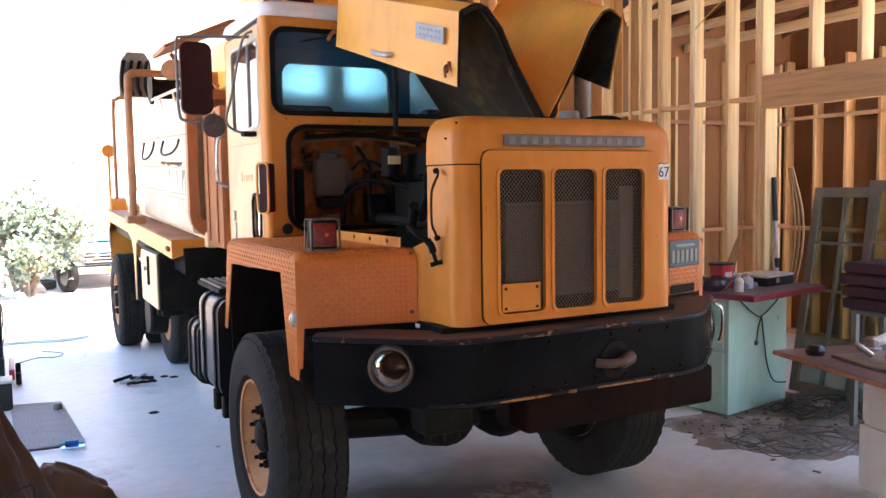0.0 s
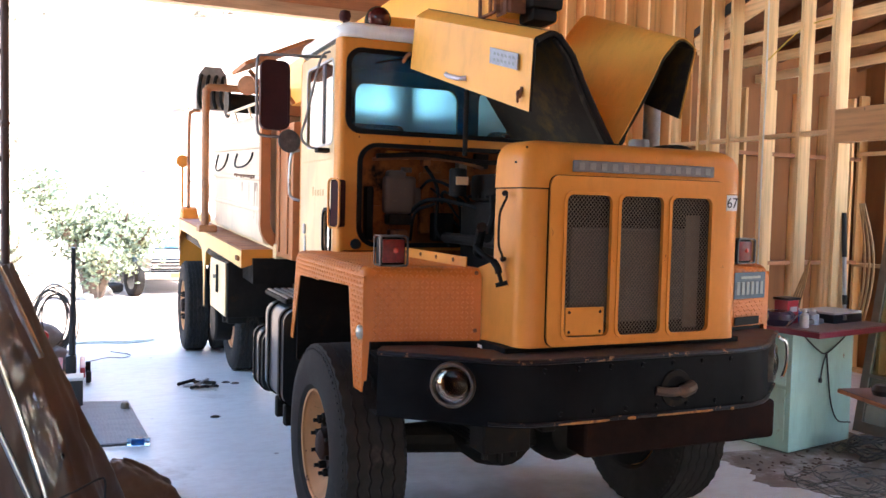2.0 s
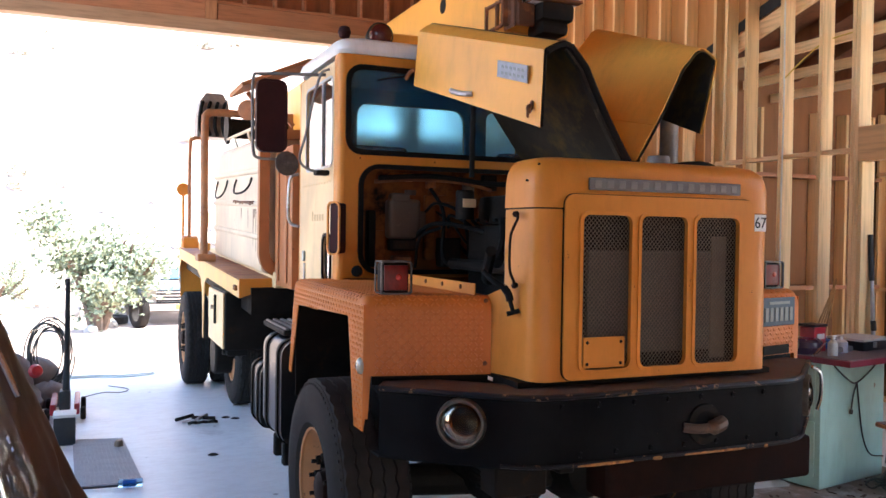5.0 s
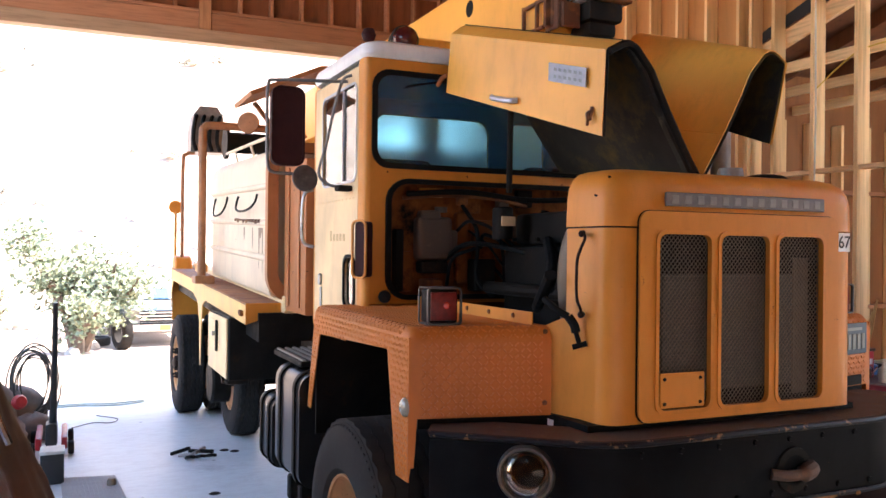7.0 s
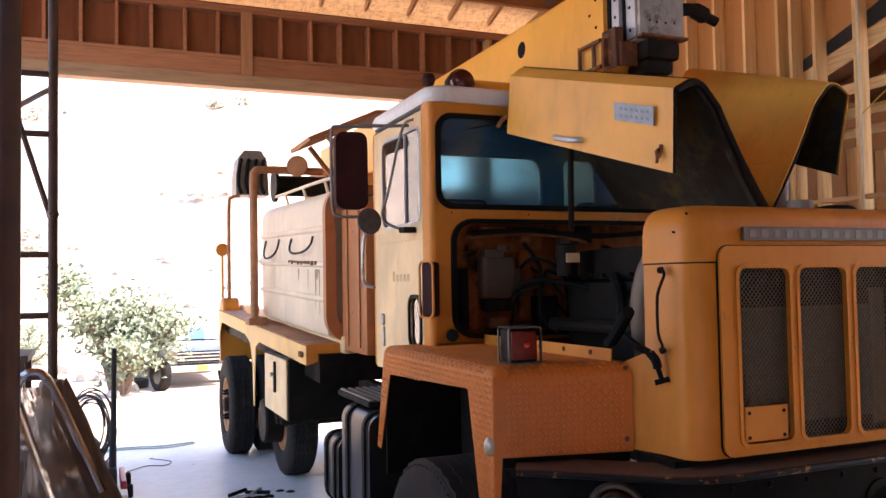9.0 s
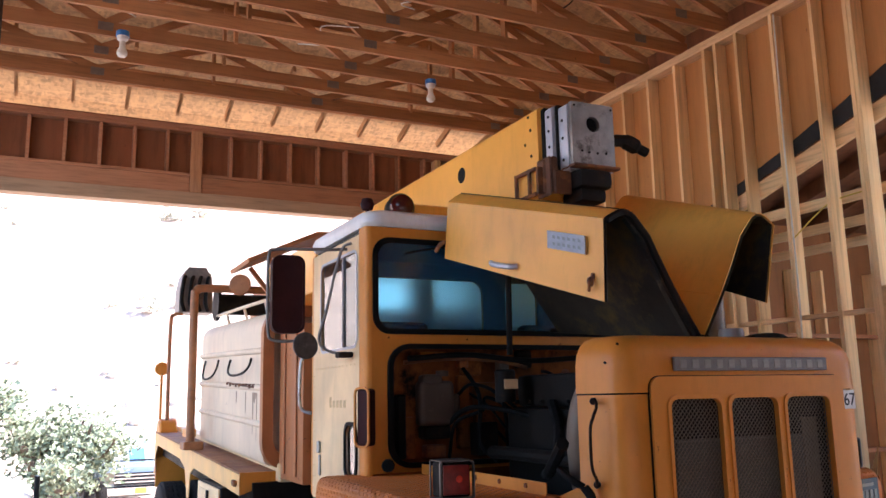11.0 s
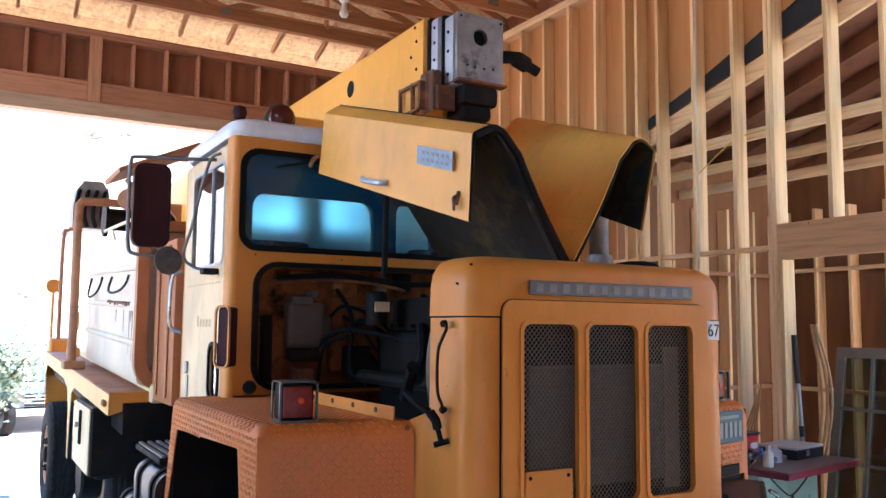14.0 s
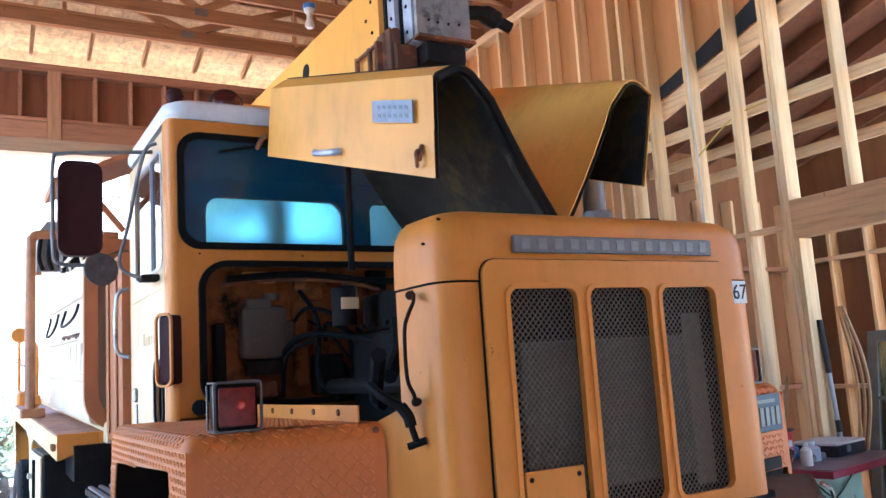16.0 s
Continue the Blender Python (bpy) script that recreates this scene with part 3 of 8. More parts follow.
def roof():
    bm = B()
    x0, x1, y0, y1 = WEST - 0.3, EAST + 0.3, SOUTH - 0.3, NORTH + 0.4
    half = (x1 - x0) / 2
    zr = EAVE + SLOPE * half + 0.06
    for lift in (0.06, 0.075):
        a, b, c, d = ((x, y, EAVE + lift) for x, y in ((x0, y0), (x1, y0), (x1, y1), (x0, y1)))
        e, f = (MIDX, y0, zr + lift - 0.06), (MIDX, y1 - half, zr + lift - 0.06)
        va = [bm.verts.new(p) for p in (a, b, c, d, e, f)]
        for q in ((1, 2, 5, 4), (0, 4, 5, 3), (2, 3, 5), (0, 1, 4)):
            bm.faces.new([va[i] for i in q])
    prism(bm, [(11.64, EAVE + 0.062), (11.64, EAVE + 0.078), (12.35, EAVE - 0.186), (12.35, EAVE - 0.20)], "x", x0, x1)
    ob = thing("ceiling", bm, OSB, "strandboard roof sheathing of a hipped roof", "ceiling", kind="structure")
    bm = B()
    x = -2.3
    while x < 5.8:
        top = min(roof_height(x, 10.3) - 0.05, 5.95)
        beam(bm, (x, 11.38, EAVE - 0.03), (x, 10.29, top), 0.038, 0.09)
        x += 0.61
    frieze = B()
    box(frieze, EAST + 0.162, EAST + 0.174, SOUTH, 11.41, 5.30, 5.80)
    # the dark red-brown paints the shadow at the eaves
    thing("eave_blocking", frieze, REDPLY, "plywood blocking closing the eaves, red-brown to stand for shade", "blocking", kind="structure")
    thing("jack_rafters", bm, JACKWOOD, "short jack rafters running to the door wall", "rafter", kind="structure")


roof()


def truss(y):
    """One roof truss: bottom chord, top chords under the roof and zigzag webs with plates."""
    bm = B()
    top = lambda x: roof_height(x, y) - 0.05
    beam(bm, (WEST - 0.14, y, 5.52), (EAST + 0.12, y, 5.52), 0.038, 0.14)
    flat = NORTH + 0.4 - y
    xs = [WEST - 0.1, WEST - 0.3 + flat, EAST + 0.3 - flat, EAST + 0.1] if flat < 4.2 else [WEST - 0.1, MIDX, EAST + 0.1]
    for a, b in zip(xs, xs[1:]):
        beam(bm, (a, y, top(a)), (b, y, top(b)), 0.038, 0.09)
    n = 6
    px = [WEST + 0.5 + (EAST - WEST - 1.0) * i / n for i in range(n + 1)]
    for i in range(n):
        p, q = (px[i], y + 0.002, 5.57), (px[i + 1], y + 0.002, top(px[i + 1]) - 0.02)
        if i % 2:
            p, q = (px[i], y + 0.002, top(px[i]) - 0.02), (px[i + 1], y + 0.002, 5.57)
        beam(bm, p, q, 0.036, 0.085)
    for i in range(1, n, 2):
        beam(bm, (px[i], y - 0.002, 5.57), (px[i], y - 0.002, top(px[i]) - 0.02), 0.034, 0.085)
    return bm


for k in range(23):
    y = 10.24 - 0.612 * k
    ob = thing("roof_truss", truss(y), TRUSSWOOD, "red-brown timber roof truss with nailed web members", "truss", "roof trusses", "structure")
    AT[ob] = Vector(ob.location)
    if 0 <= k < 12:
        for i in range(0, 7, 2):
            x = WEST + 0.5 + (EAST - WEST - 1.0) * i / 6
            part("nail_plate", box(B(), x - 0.07, x + 0.07, y - 0.0215, y - 0.0195, 5.50, 5.585), NAILPLATE, ob)
    if k == 0:
        part("girder_ply", box(B(), WEST - 0.1, EAST + 0.1, 10.262, 10.298, 5.44, 5.64, 0.003, 1), TRUSSWOOD, ob)

# ---- the crane truck ----
CX = 2.568
truck = root("crane_truck", CX, 7.2, 0, "old orange and yellow six-wheel crane truck with its hood open", "truck")
GAP = 0.0035


def mx(x, side):
    """x on the driver's side, mirrored for side -1."""
    return x if side > 0 else 2 * CX - x


def tread_tyre(c, R, wide, rim_r, blocks=40):
    """A tyre whose tread ribs are cut by zigzag grooves; its axis runs along x and its outer face looks to -x."""
    bm = B()
    prof = [(rim_r, 0.03), (rim_r + 0.03, 0.0), (R - 0.13, -0.012), (R - 0.05, 0.0), (R - 0.014, 0.022)]
    ribs = 5
    for k in range(ribs):
        a = 0.026 + (wide - 0.052) * k / ribs
        b = 0.026 + (wide - 0.052) * (k + 1) / ribs
        prof += [(R - 0.014, a), (R, a + 0.005), (R, b - 0.005), (R - 0.014, b)]
    prof += [(R - 0.05, wide), (R - 0.13, wide + 0.012), (rim_r + 0.03, wide), (rim_r, wide - 0.03)]
    sides = blocks * 2
    rings = []
    for r, t in prof:
        inner = R - 0.016 < r and 0.03 < t < wide - 0.03
        rings.append([bm.verts.new((c[0] + t + (0.006 * (1 if k % 2 else -1) if inner else 0), c[1] + r * math.cos(2 * math.pi * k / sides), c[2] + r * math.sin(2 * math.pi * k / sides))) for k in range(sides)])
    for a, b in list(zip(rings, rings[1:])) + [(rings[-1], rings[0])]:
        for k in range(sides):
            bm.faces.new((a[k], a[(k + 1) % sides], b[(k + 1) % sides], b[k]))
    for k in range(sides):
        a = 2 * math.pi * (k + 0.5) / sides
        for t in (0.013, wide - 0.013):
            q = Vector((c[0] + t, c[1] + (R - 0.030) * math.cos(a), c[2] + (R - 0.030) * math.sin(a)))
            d = Vector((0, math.cos(a), math.sin(a)))
            beam(bm, q - d * 0.010, q + d * 0.007, 0.012, 0.007, (1, 0, 0))
    return bm


def wheel(x, y, side, R=0.545, wide=0.285, hub=True, paint_m=None, dish=0.05):
    """A disc wheel with its tyre; side 1: the outer face looks to -x."""
    w = part("wheel", lathe(B(), [(0.29, 0.02), (0.302, 0.015), (0.302, wide - 0.03), (0.29, wide - 0.03)], (x, y, R), "x", 40, True), RIM, truck)
    part("tyre", tread_tyre((x, y, R), R, wide, 0.298), RUBBER, w, "worn black tyre with zigzag tread")
    prof = [(0.295, 0.02), (0.285, 0.045), (0.24, dish + 0.02), (0.20, dish + 0.05), (0.12, dish + 0.03), (0.11, dish + 0.06)]
    if side < 0:
        prof = [(r, wide - t) for r, t in prof]
    part("rim", lathe(B(), prof, (x, y, R), "x", 40), RIM, w, "dusty tan-orange disc")
    if hub:
        s = -1 if side > 0 else 1
        e = x + (dish + 0.03 if side > 0 else wide - dish - 0.03)
        part("hub", lathe(B(), [(0.105, -0.02), (0.105, 0.03), (0.088, 0.042), (0.08, 0.085), (0.055, 0.10), (0, 0.102)], (e, y, R), (s, 0, 0), 24), PIPEDARK, w, "greasy rust-brown hub cap")
        part("hub_flange", lathe(B(), [(0.10, 0.035), (0.185, 0.035), (0.195, 0.028), (0.195, -0.03)], (e, y, R), (s, 0, 0), 32), PIPEDARK, w, "greasy brown-black hub flange")
        for k in range(10):
            a = 2 * math.pi * (k + 0.3) / 10
            part("lug_nut", lathe(B(), [(0.0, 0.10), (0.012, 0.098), (0.012, 0.075), (0.023, 0.07), (0.023, 0.03)], (e, y + 0.150 * math.cos(a), R + 0.150 * math.sin(a)), (s, 0, 0), 6), DARK, w)
    return w


wheel(1.20, 4.31, 1, 0.545, 0.355, True, None, 0.10)
wheel(3.225, 4.31, -1, 0.545, 0.355, True, None, 0.10)
for y, sets in ((10.62, ((1.215, 1, True), (1.545, 1, False))), (9.22, ((1.56, 1, False),))):
    for x, s, h in sets:
        wheel(x, y, s, 0.545, 0.27, h)
    for x in (mx(1.215, -1) - 0.27, mx(1.545, -1) - 0.27):
        wheel(x, y, -1, 0.545, 0.27, x > 3.5)

# chassis and running gear
for s in (1, -1):
    x = mx(2.15, s)
    part("frame_rail", box(B(), x - 0.04, x + 0.04, 3.45, 11.0, 0.76, 1.02, 0.008, 1), DARK, truck)
for y in (4.31, 9.22, 10.62):
    bm = tube(B(), [(1.5, y, 0.545), (3.64, y, 0.545)], 0.075, 14)
    lathe(bm, [(0.05, -0.24), (0.15, -0.2), (0.22, -0.06), (0.22, 0.06), (0.15, 0.2), (0.05, 0.24)], (2.72, y, 0.55), "y", 20)
    part("axle", bm, DARK, truck, "greasy black drive axle")
for s in (1, -1):
    x = mx(1.92, s)
    bm = B()
    for k in range(5):
        beam(bm, (x, 3.62 + 0.05 * k, 0.72 - 0.022 * k), (x, 5.05 - 0.05 * k, 0.72 - 0.022 * k), 0.08, 0.018)
    part("leaf_spring", bm, DARK, truck)
    bm = box(B(), x - 0.10, x + 0.16, 3.50, 3.66, 0.66, 0.845, 0.01, 1)
    for k in range(3):
        tube(bm, [(x - 0.05 + 0.08 * k, 3.58, 0.67), (x - 0.05 + 0.08 * k, 3.58, 0.615 - 0.02 * (k % 2))], 0.016, 6)
    part("spring_hanger", bm, DARK, truck)
part("oil_pan", lathe(B(), [(0.0, -0.3), (0.17, -0.27), (0.215, -0.1), (0.215, 0.2), (0.12, 0.3), (0, 0.31)], (2.20, 4.25, 0.60), "y", 18), DARK, truck)
for x, s in ((1.548, 1), (3.232, -1)):
    part("brake_drum", lathe(B(), [(0, -0.02), (0.298, -0.02), (0.298, 0.03), (0.25, 0.05), (0.10, 0.07), (0, 0.07)], (x, 4.31, 0.545), (s, 0, 0), 28), DARK, truck)
part("front_beam", tube(B(), [(1.6, 4.31, 0.55), (2.2, 4.29, 0.50), (3.0, 4.29, 0.50), (3.24, 4.31, 0.55)], 0.08, 10), DARK, truck)
part("drive_shaft", tube(B(), [(2.62, 5.2, 0.8), (2.62, 9.0, 0.68)], 0.06, 12), DARK, truck)
part("tie_rod", tube(B(), [(1.62, 4.62, 0.50), (3.20, 4.62, 0.50)], 0.024, 8), DARK, truck)
part("crossmember", box(B(), 2.30, 3.52, 3.36, 3.54, 0.635, 0.845, 0.03, 3), plain("oxide_brown_steel", (0.018, 0.0078, 0.0058), 0.7, 0.0, 0.5, 6.0, 0.3, spec=0.08), truck)

# radiator shell and grille
def shell():
    def outline(z, w, yf, back):
        """A flat front, tight rounded corners and sides that spread a little to the back."""
        k = w / 0.702
        side = [(0.656, 0.165), (0.652, 0.082), (0.648, 0.056), (0.638, 0.034), (0.620, 0.016), (0.596, 0.004), (0.565, 0.0), (0.525, 0.0)]
        left = [(CX - k * 0.657 - max(0.0, back - 3.62) * 0.62, back, z)] + [(CX - k * a, min(yf + b, back - 0.002), z) for a, b in side] + [(CX - 0.48 * k, yf, z)]
        return left + [(2 * CX - x, y, z0) for x, y, z0 in left[::-1]]

    low = [(1.195, 0.706, 3.700), (1.235, 0.706, 3.700), (1.545, 0.704, 3.700), (1.585, 0.704, 3.62), (1.925, 0.702, 3.62), (1.938, 0.701, 3.62)]
    cap = [(1.944, 0.707, 3.345), (2.055, 0.703, 3.346), (2.098, 0.695, 3.353), (2.132, 0.676, 3.370), (2.155, 0.647, 3.396), (2.168, 0.60, 3.440), (2.173, 0.53, 3.50)]
    bm = B()
    vs = [[bm.verts.new(p) for p in outline(z, w, 3.35, bk)] for z, w, bk in low]
    n = len(vs[0])
    for i, (a, b) in enumerate(zip(vs, vs[1:])):
        for k in range(n - 1):
            if 1 <= i <= 3 and abs(a[k].co.x - (CX - 0.48)) < 0.012 and abs(a[k + 1].co.x - (CX + 0.48)) < 0.012:
                continue
            bm.faces.new((a[k], a[k + 1], b[k + 1], b[k]))
    thicken(bm, 0.012)
    sh = part("radiator_shell", bm, ORANGE, truck)
    bm = B()
    rows = [outline(z, w, yf, 3.62) for z, w, yf in cap]
    vs = loft(bm, rows)
    bm.faces.new(vs[-1])
    part("shell_cap", bm, ORANGE, truck)
    seam = [(x, y + 0.004, 1.941) for x, y, z in outline(1.941, 0.701, 3.35, 3.615)]
    part("shell_seam", tube(B(), [p for p in seam if p[0] < CX - 0.525], 0.003, 6), SEAL, sh)
    part("shell_skirt", box(B(), CX - 0.70, CX + 0.70, 3.40, 3.64, 1.08, 1.192), SEAL, truck)
    part("shell_back", box(B(), CX - 0.635, CX + 0.635, 3.585, 3.60, 1.2, 2.10), DARK, truck)
    for x, z in ((CX - 0.66, 2.06), (CX - 0.62, 2.13), (CX + 0.3, 2.12)):
        part("paint_chip", lathe(B(), [(0, 0.001), (0.006, 0.0008), (0.007, 0)], (x, 3.39 if z > 2.1 else 3.42, z), (-0.3, -0.8, 0.6), 7), DARK, sh)
    return sh


sh = shell()
PX0, PX1, PZ0, PZ1 = 2.048, 3.088, 1.20, 2.004
HOLES = [(2.136, 2.388), (2.440, 2.692), (2.744, 2.994)]
bm = holed(B(), rounded(PX0, PX1, PZ0, PZ1, 0.045, 4), [rounded(a, b, 1.243, 1.917, 0.035, 4) for a, b in HOLES], "y", 3.330, 3.3475)
grille = part("grille_panel", bm, ORANGE, truck)
for a, b in HOLES:
    bm = ring_frame(B(), rounded(a - 0.016, b + 0.016, 1.227, 1.933, 0.045, 4), rounded(a, b, 1.243, 1.917, 0.034, 4), "y", 3.324, 3.3297)
    part("opening_lip", bm, ORANGE, grille)
part("panel_gap", ring_frame(B(), rounded(PX0 - GAP, PX1 + GAP, PZ0 - 0.004, PZ1 + GAP, 0.05, 4), rounded(PX0, PX1, PZ0, PZ1, 0.045, 4), "y", 3.340, 3.3485), SEAL, grille)


def mesh_panel(a, b, z0, z1):
    """Expanded metal: zigzag strands that touch at the knots."""
    bm = B()
    n, dz = 25, 0.0112
    w = (b - a) / n
    rows = int((z1 - z0) / dz)
    for c in range(n + 1):
        for r in range(rows):
            flip = 1 if (r + c) % 2 else -1
            x0, x1 = a + c * w + flip * w * 0.5, a + c * w - flip * w * 0.5
            p, q = (min(max(x0, a), b), 3.352, z0 + r * dz), (min(max(x1, a), b), 3.352, z0 + (r + 1) * dz)
            beam(bm, p, q, 0.0032, 0.0020, (1, 0, 0))
    return bm


for a, b in HOLES:
    part("grille_mesh", mesh_panel(a, b, 1.243, 1.917), MESHM, grille, "rusty expanded metal mesh", 10)
cover = part("mesh_cover", box(B(), 2.144, 2.360, 3.326, 3.334, 1.250, 1.385, 0.003, 1), ORANGE, grille)
for x, z in ((2.165, 1.362), (2.338, 1.362), (2.165, 1.268), (2.338, 1.268)):
    part("screw", lathe(B(), [(0, 0.004), (0.007, 0.003), (0.008, 0)], (x, 3.326, z), (0, -1, 0), 8), DARK, grille)
bm = box(B(), 2.10, 3.04, 3.40, 3.46, 1.22, 1.95)
core = part("radiator", bm, DARK, truck)
part("radiator_core", box(B(), 2.20, 2.93, 3.385, 3.399, 1.30, 1.76), RADIATOR, core, "dusty grey radiator core")
for k in range(24):
    bm = box(B(), 2.20, 2.93, 3.380, 3.3845, 1.305 + 0.019 * k, 1.311 + 0.019 * k)
    part("radiator_fin", bm, RADIATOR, core)
part("radiator_tank", box(B(), 2.20, 2.93, 3.375, 3.40, 1.735, 1.755, 0.006, 2), RADIATOR, core)
part("radiator_side", box(B(), 2.87, 2.96, 3.372, 3.379, 1.26, 1.83, 0.004, 1), GREYPIPE, core, "dull tan duct edge")

badge = part("name_badge", box(B(), 2.162, 2.995, 3.322, 3.336, 2.024, 2.078, 0.003, 1), BADGE, truck, "weathered grey cast badge")
for k in range(13):
    x = 2.205 + 0.0622 * k
    part("badge_mark", box(B(), x - 0.017, x + 0.017, 3.3195, 3.3235, 2.034, 2.068, 0.002, 1), LETTER, badge)


def turned(bm, m):
    bmesh.ops.transform(bm, matrix=m, verts=bm.verts)
    return bm


def lettering(text, size, m, material, parent=None, label="", depth=0.001):
    """Flat raised writing as a mesh; m puts its plane (x right, y up, z towards the reader)."""
    cu = bpy.data.curves.new("writing", "FONT")
    cu.body, cu.size, cu.extrude, cu.align_x, cu.align_y = text, size, depth, "CENTER", "CENTER"
    tmp = new("writing", cu)
    me = bpy.data.meshes.new_from_object(tmp.evaluated_get(bpy.context.evaluated_depsgraph_get()))
    bpy.data.objects.remove(tmp)
    bm = B()
    bm.from_mesh(me)
    bmesh.ops.transform(bm, matrix=m, verts=bm.verts)
    return part("writing", bm, material, parent, label)


DM = pose(3.140, 3.352, 1.8985, 0, 0, 3)
dec = part("number_decal", turned(box(B(), -0.037, 0.037, -0.0065, 0.0, -0.040, 0.040), DM), DECAL, truck, "white decal with a black number")
lettering("67", 0.075, DM @ pose(0, -0.0075, -0.002, 90, 0, 0), INK, dec, "black numerals")

bm = tube(B(), smooth_path([(1.890, 3.475, 1.925), (1.882, 3.452, 1.896), (1.860, 3.447, 1.857), (1.846, 3.450, 1.806), (1.846, 3.450, 1.676), (1.868, 3.455, 1.625), (1.882, 3.478, 1.595)], 5), 0.0062, 8)
for z in (1.915, 1.605):
    lathe(bm, [(0, 0.02), (0.010, 0.018), (0.014, 0.008), (0.012, -0.012)], (1.888, 3.480, z), (-0.75, -0.66, 0), 10)
part("grab_handle", bm, PIPEDARK, truck, "worn dark brown grab handle")

bm = tube(B(), smooth_path([(1.795, 3.60, 1.66), (1.815, 3.545, 1.622), (1.852, 3.515, 1.595)], 4), 0.014, 8)
tube(bm, smooth_path([(1.852, 3.515, 1.595), (1.868, 3.50, 1.565), (1.874, 3.495, 1.535)], 3), 0.018, 8)
tube(bm, [(1.874, 3.495, 1.535), (1.884, 3.485, 1.490)], 0.010, 8)
tube(bm, [(1.862, 3.500, 1.478), (1.908, 3.470, 1.494)], 0.011, 8)
part("hood_latch", bm, SEAL, truck, "black rubber hood latch")

# opened butterfly hood
def hood_half(s):
    def prof(t):
        fz, fw = 2.172 + 0.13 * t, 1.0
        foot = Vector((CX + 0.060 * s, fz))
        d1 = Vector((2.119 - 0.190 * t, 2.690 + 0.305 * t))
        d2 = Vector((2.103 - 0.200 * t, 2.327 + 0.353 * t))
        peak = Vector((2.235 - 0.20 * t, 2.745 + 0.37 * t))
        if s < 0:
            # the far half leans further out and its side hangs inwards
            d1, d2, peak = d1 + Vector((-0.122, 0.045)), d2 + Vector((-0.016, 0.022)), peak + Vector((-0.060 + 0.08 * t, 0.030))
        else:
            peak = peak + Vector((0.080, -0.018 - 0.052 * t))
        pts = [foot.lerp(peak, k / 6) + Vector((-0.012, -0.006)) * math.sin(math.pi * k / 6) for k in range(6)]
        a = foot.lerp(peak, 0.90)
        for k in range(1, 7):
            u = k / 6
            wt = 2.6
            pts.append(((1 - u) ** 2 * a + 2 * wt * u * (1 - u) * (peak + Vector((-0.085, 0.035))) + u * u * d1) / ((1 - u) ** 2 + 2 * wt * u * (1 - u) + u * u))
        pts += [d1.lerp(d2, k / 4) for k in range(1, 5)]
        return pts

    outer, inner, n = [], [], 9
    for i in range(n):
        t = i / (n - 1)
        y = 3.665 + 1.125 * t
        ps = prof(t)
        outer.append([(mx(p.x, s), y, p.y) for k, p in enumerate(ps)])
        q = []
        for k, p in enumerate(ps):
            d = (ps[min(k + 1, len(ps) - 1)] - ps[max(k - 1, 0)]).normalized()
            nrm = Vector((-d.y, d.x))
            q.append((mx(p.x - nrm.x * 0.016 * -1, s), y, p.y + nrm.y * 0.016))
        inner.append(q)
    bm = B()
    loft(bm, outer)
    thicken(bm, 0.004)
    h = part("hood_panel", bm, YELLOW, truck, "yellow hood half swung up on its centre hinge")
    bm = B()
    loft(bm, inner)
    thicken(bm, 0.003)
    part("hood_lining", bm, HOODIN, h, "sooty black inside of the hood")
    if s < 0:
        f0, f1 = prof(0.0), prof(1.0)
        a, b = f0[0].lerp(f0[5], 0.42), f1[0].lerp(f1[5], 0.42)
        part("panel_crease", tube(B(), [(mx(a.x - 0.010, s), 3.670, a.y), (mx(b.x - 0.010, s), 4.78, b.y)], 0.003, 6), YELLOW, h)
        return h
    bm = B()
    tube(bm, [Vector((p[0], p[1] - 0.006, p[2])) for p in inner[0][:12]], 0.017, 6)
    part("weather_strip", bm, DARK, h, "dirty grey rubber strip")
    f = prof(0.0)
    bm = B()
    for k in range(6):
        a, b = f[k], f[k + 1]
        beam(bm, (mx(a.x - 0.02, s), 3.685, a.y), (mx(b.x - 0.02, s), 3.685, b.y), 0.05, 0.03, (0, 1, 0))
    part("edge_brace", bm, WORNFLANGE, h, "worn grey-black edge flange")
    bm = tube(B(), [(outer[i][9][0] - 0.001, outer[i][9][1], outer[i][9][2] + 0.002) for i in range(n)], 0.0025, 6)
    part("panel_seam", bm, SEAL, h, "dark seam below the rolled top edge")
    if s > 0:
        bm = B()
        quad = [(2.087, 3.752, 2.626), (2.085, 3.752, 2.543), (2.044, 3.985, 2.609), (2.046, 3.985, 2.692)]
        a, b2, c2, d2 = (Vector(v) for v in quad)
        o = Vector((-0.006, 0, 0))
        vs = [bm.verts.new(v) for v in (a, b2, c2, d2)] + [bm.verts.new(v + o) for v in (a, b2, c2, d2)]
        for fc in ((0, 1, 2, 3), (7, 6, 5, 4), (0, 4, 5, 1), (1, 5, 6, 2), (2, 6, 7, 3), (3, 7, 4, 0)):
            bm.faces.new([vs[i] for i in fc])
        pl = part("data_plate", bm, PLATEGREY, truck, "grey metal data plate with worn writing")
        for r in range(2):
            for k in range(6):
                u0, u1, w0 = 0.1 + 0.135 * k, 0.17 + 0.135 * k, 0.25 + 0.38 * r
                p = lambda u, w: a.lerp(d2, u).lerp(b2.lerp(c2, u), w) + o * 1.3
                bm = B()
                vs = [bm.verts.new(p(u, w)) for u, w in ((u0, w0), (u1, w0 - 0.03), (u1, w0 + 0.14), (u0, w0 + 0.16))]
                bm.faces.new(vs)
                thicken(bm, 0.001)
                part("plate_mark", bm, PLATEPALE, pl)
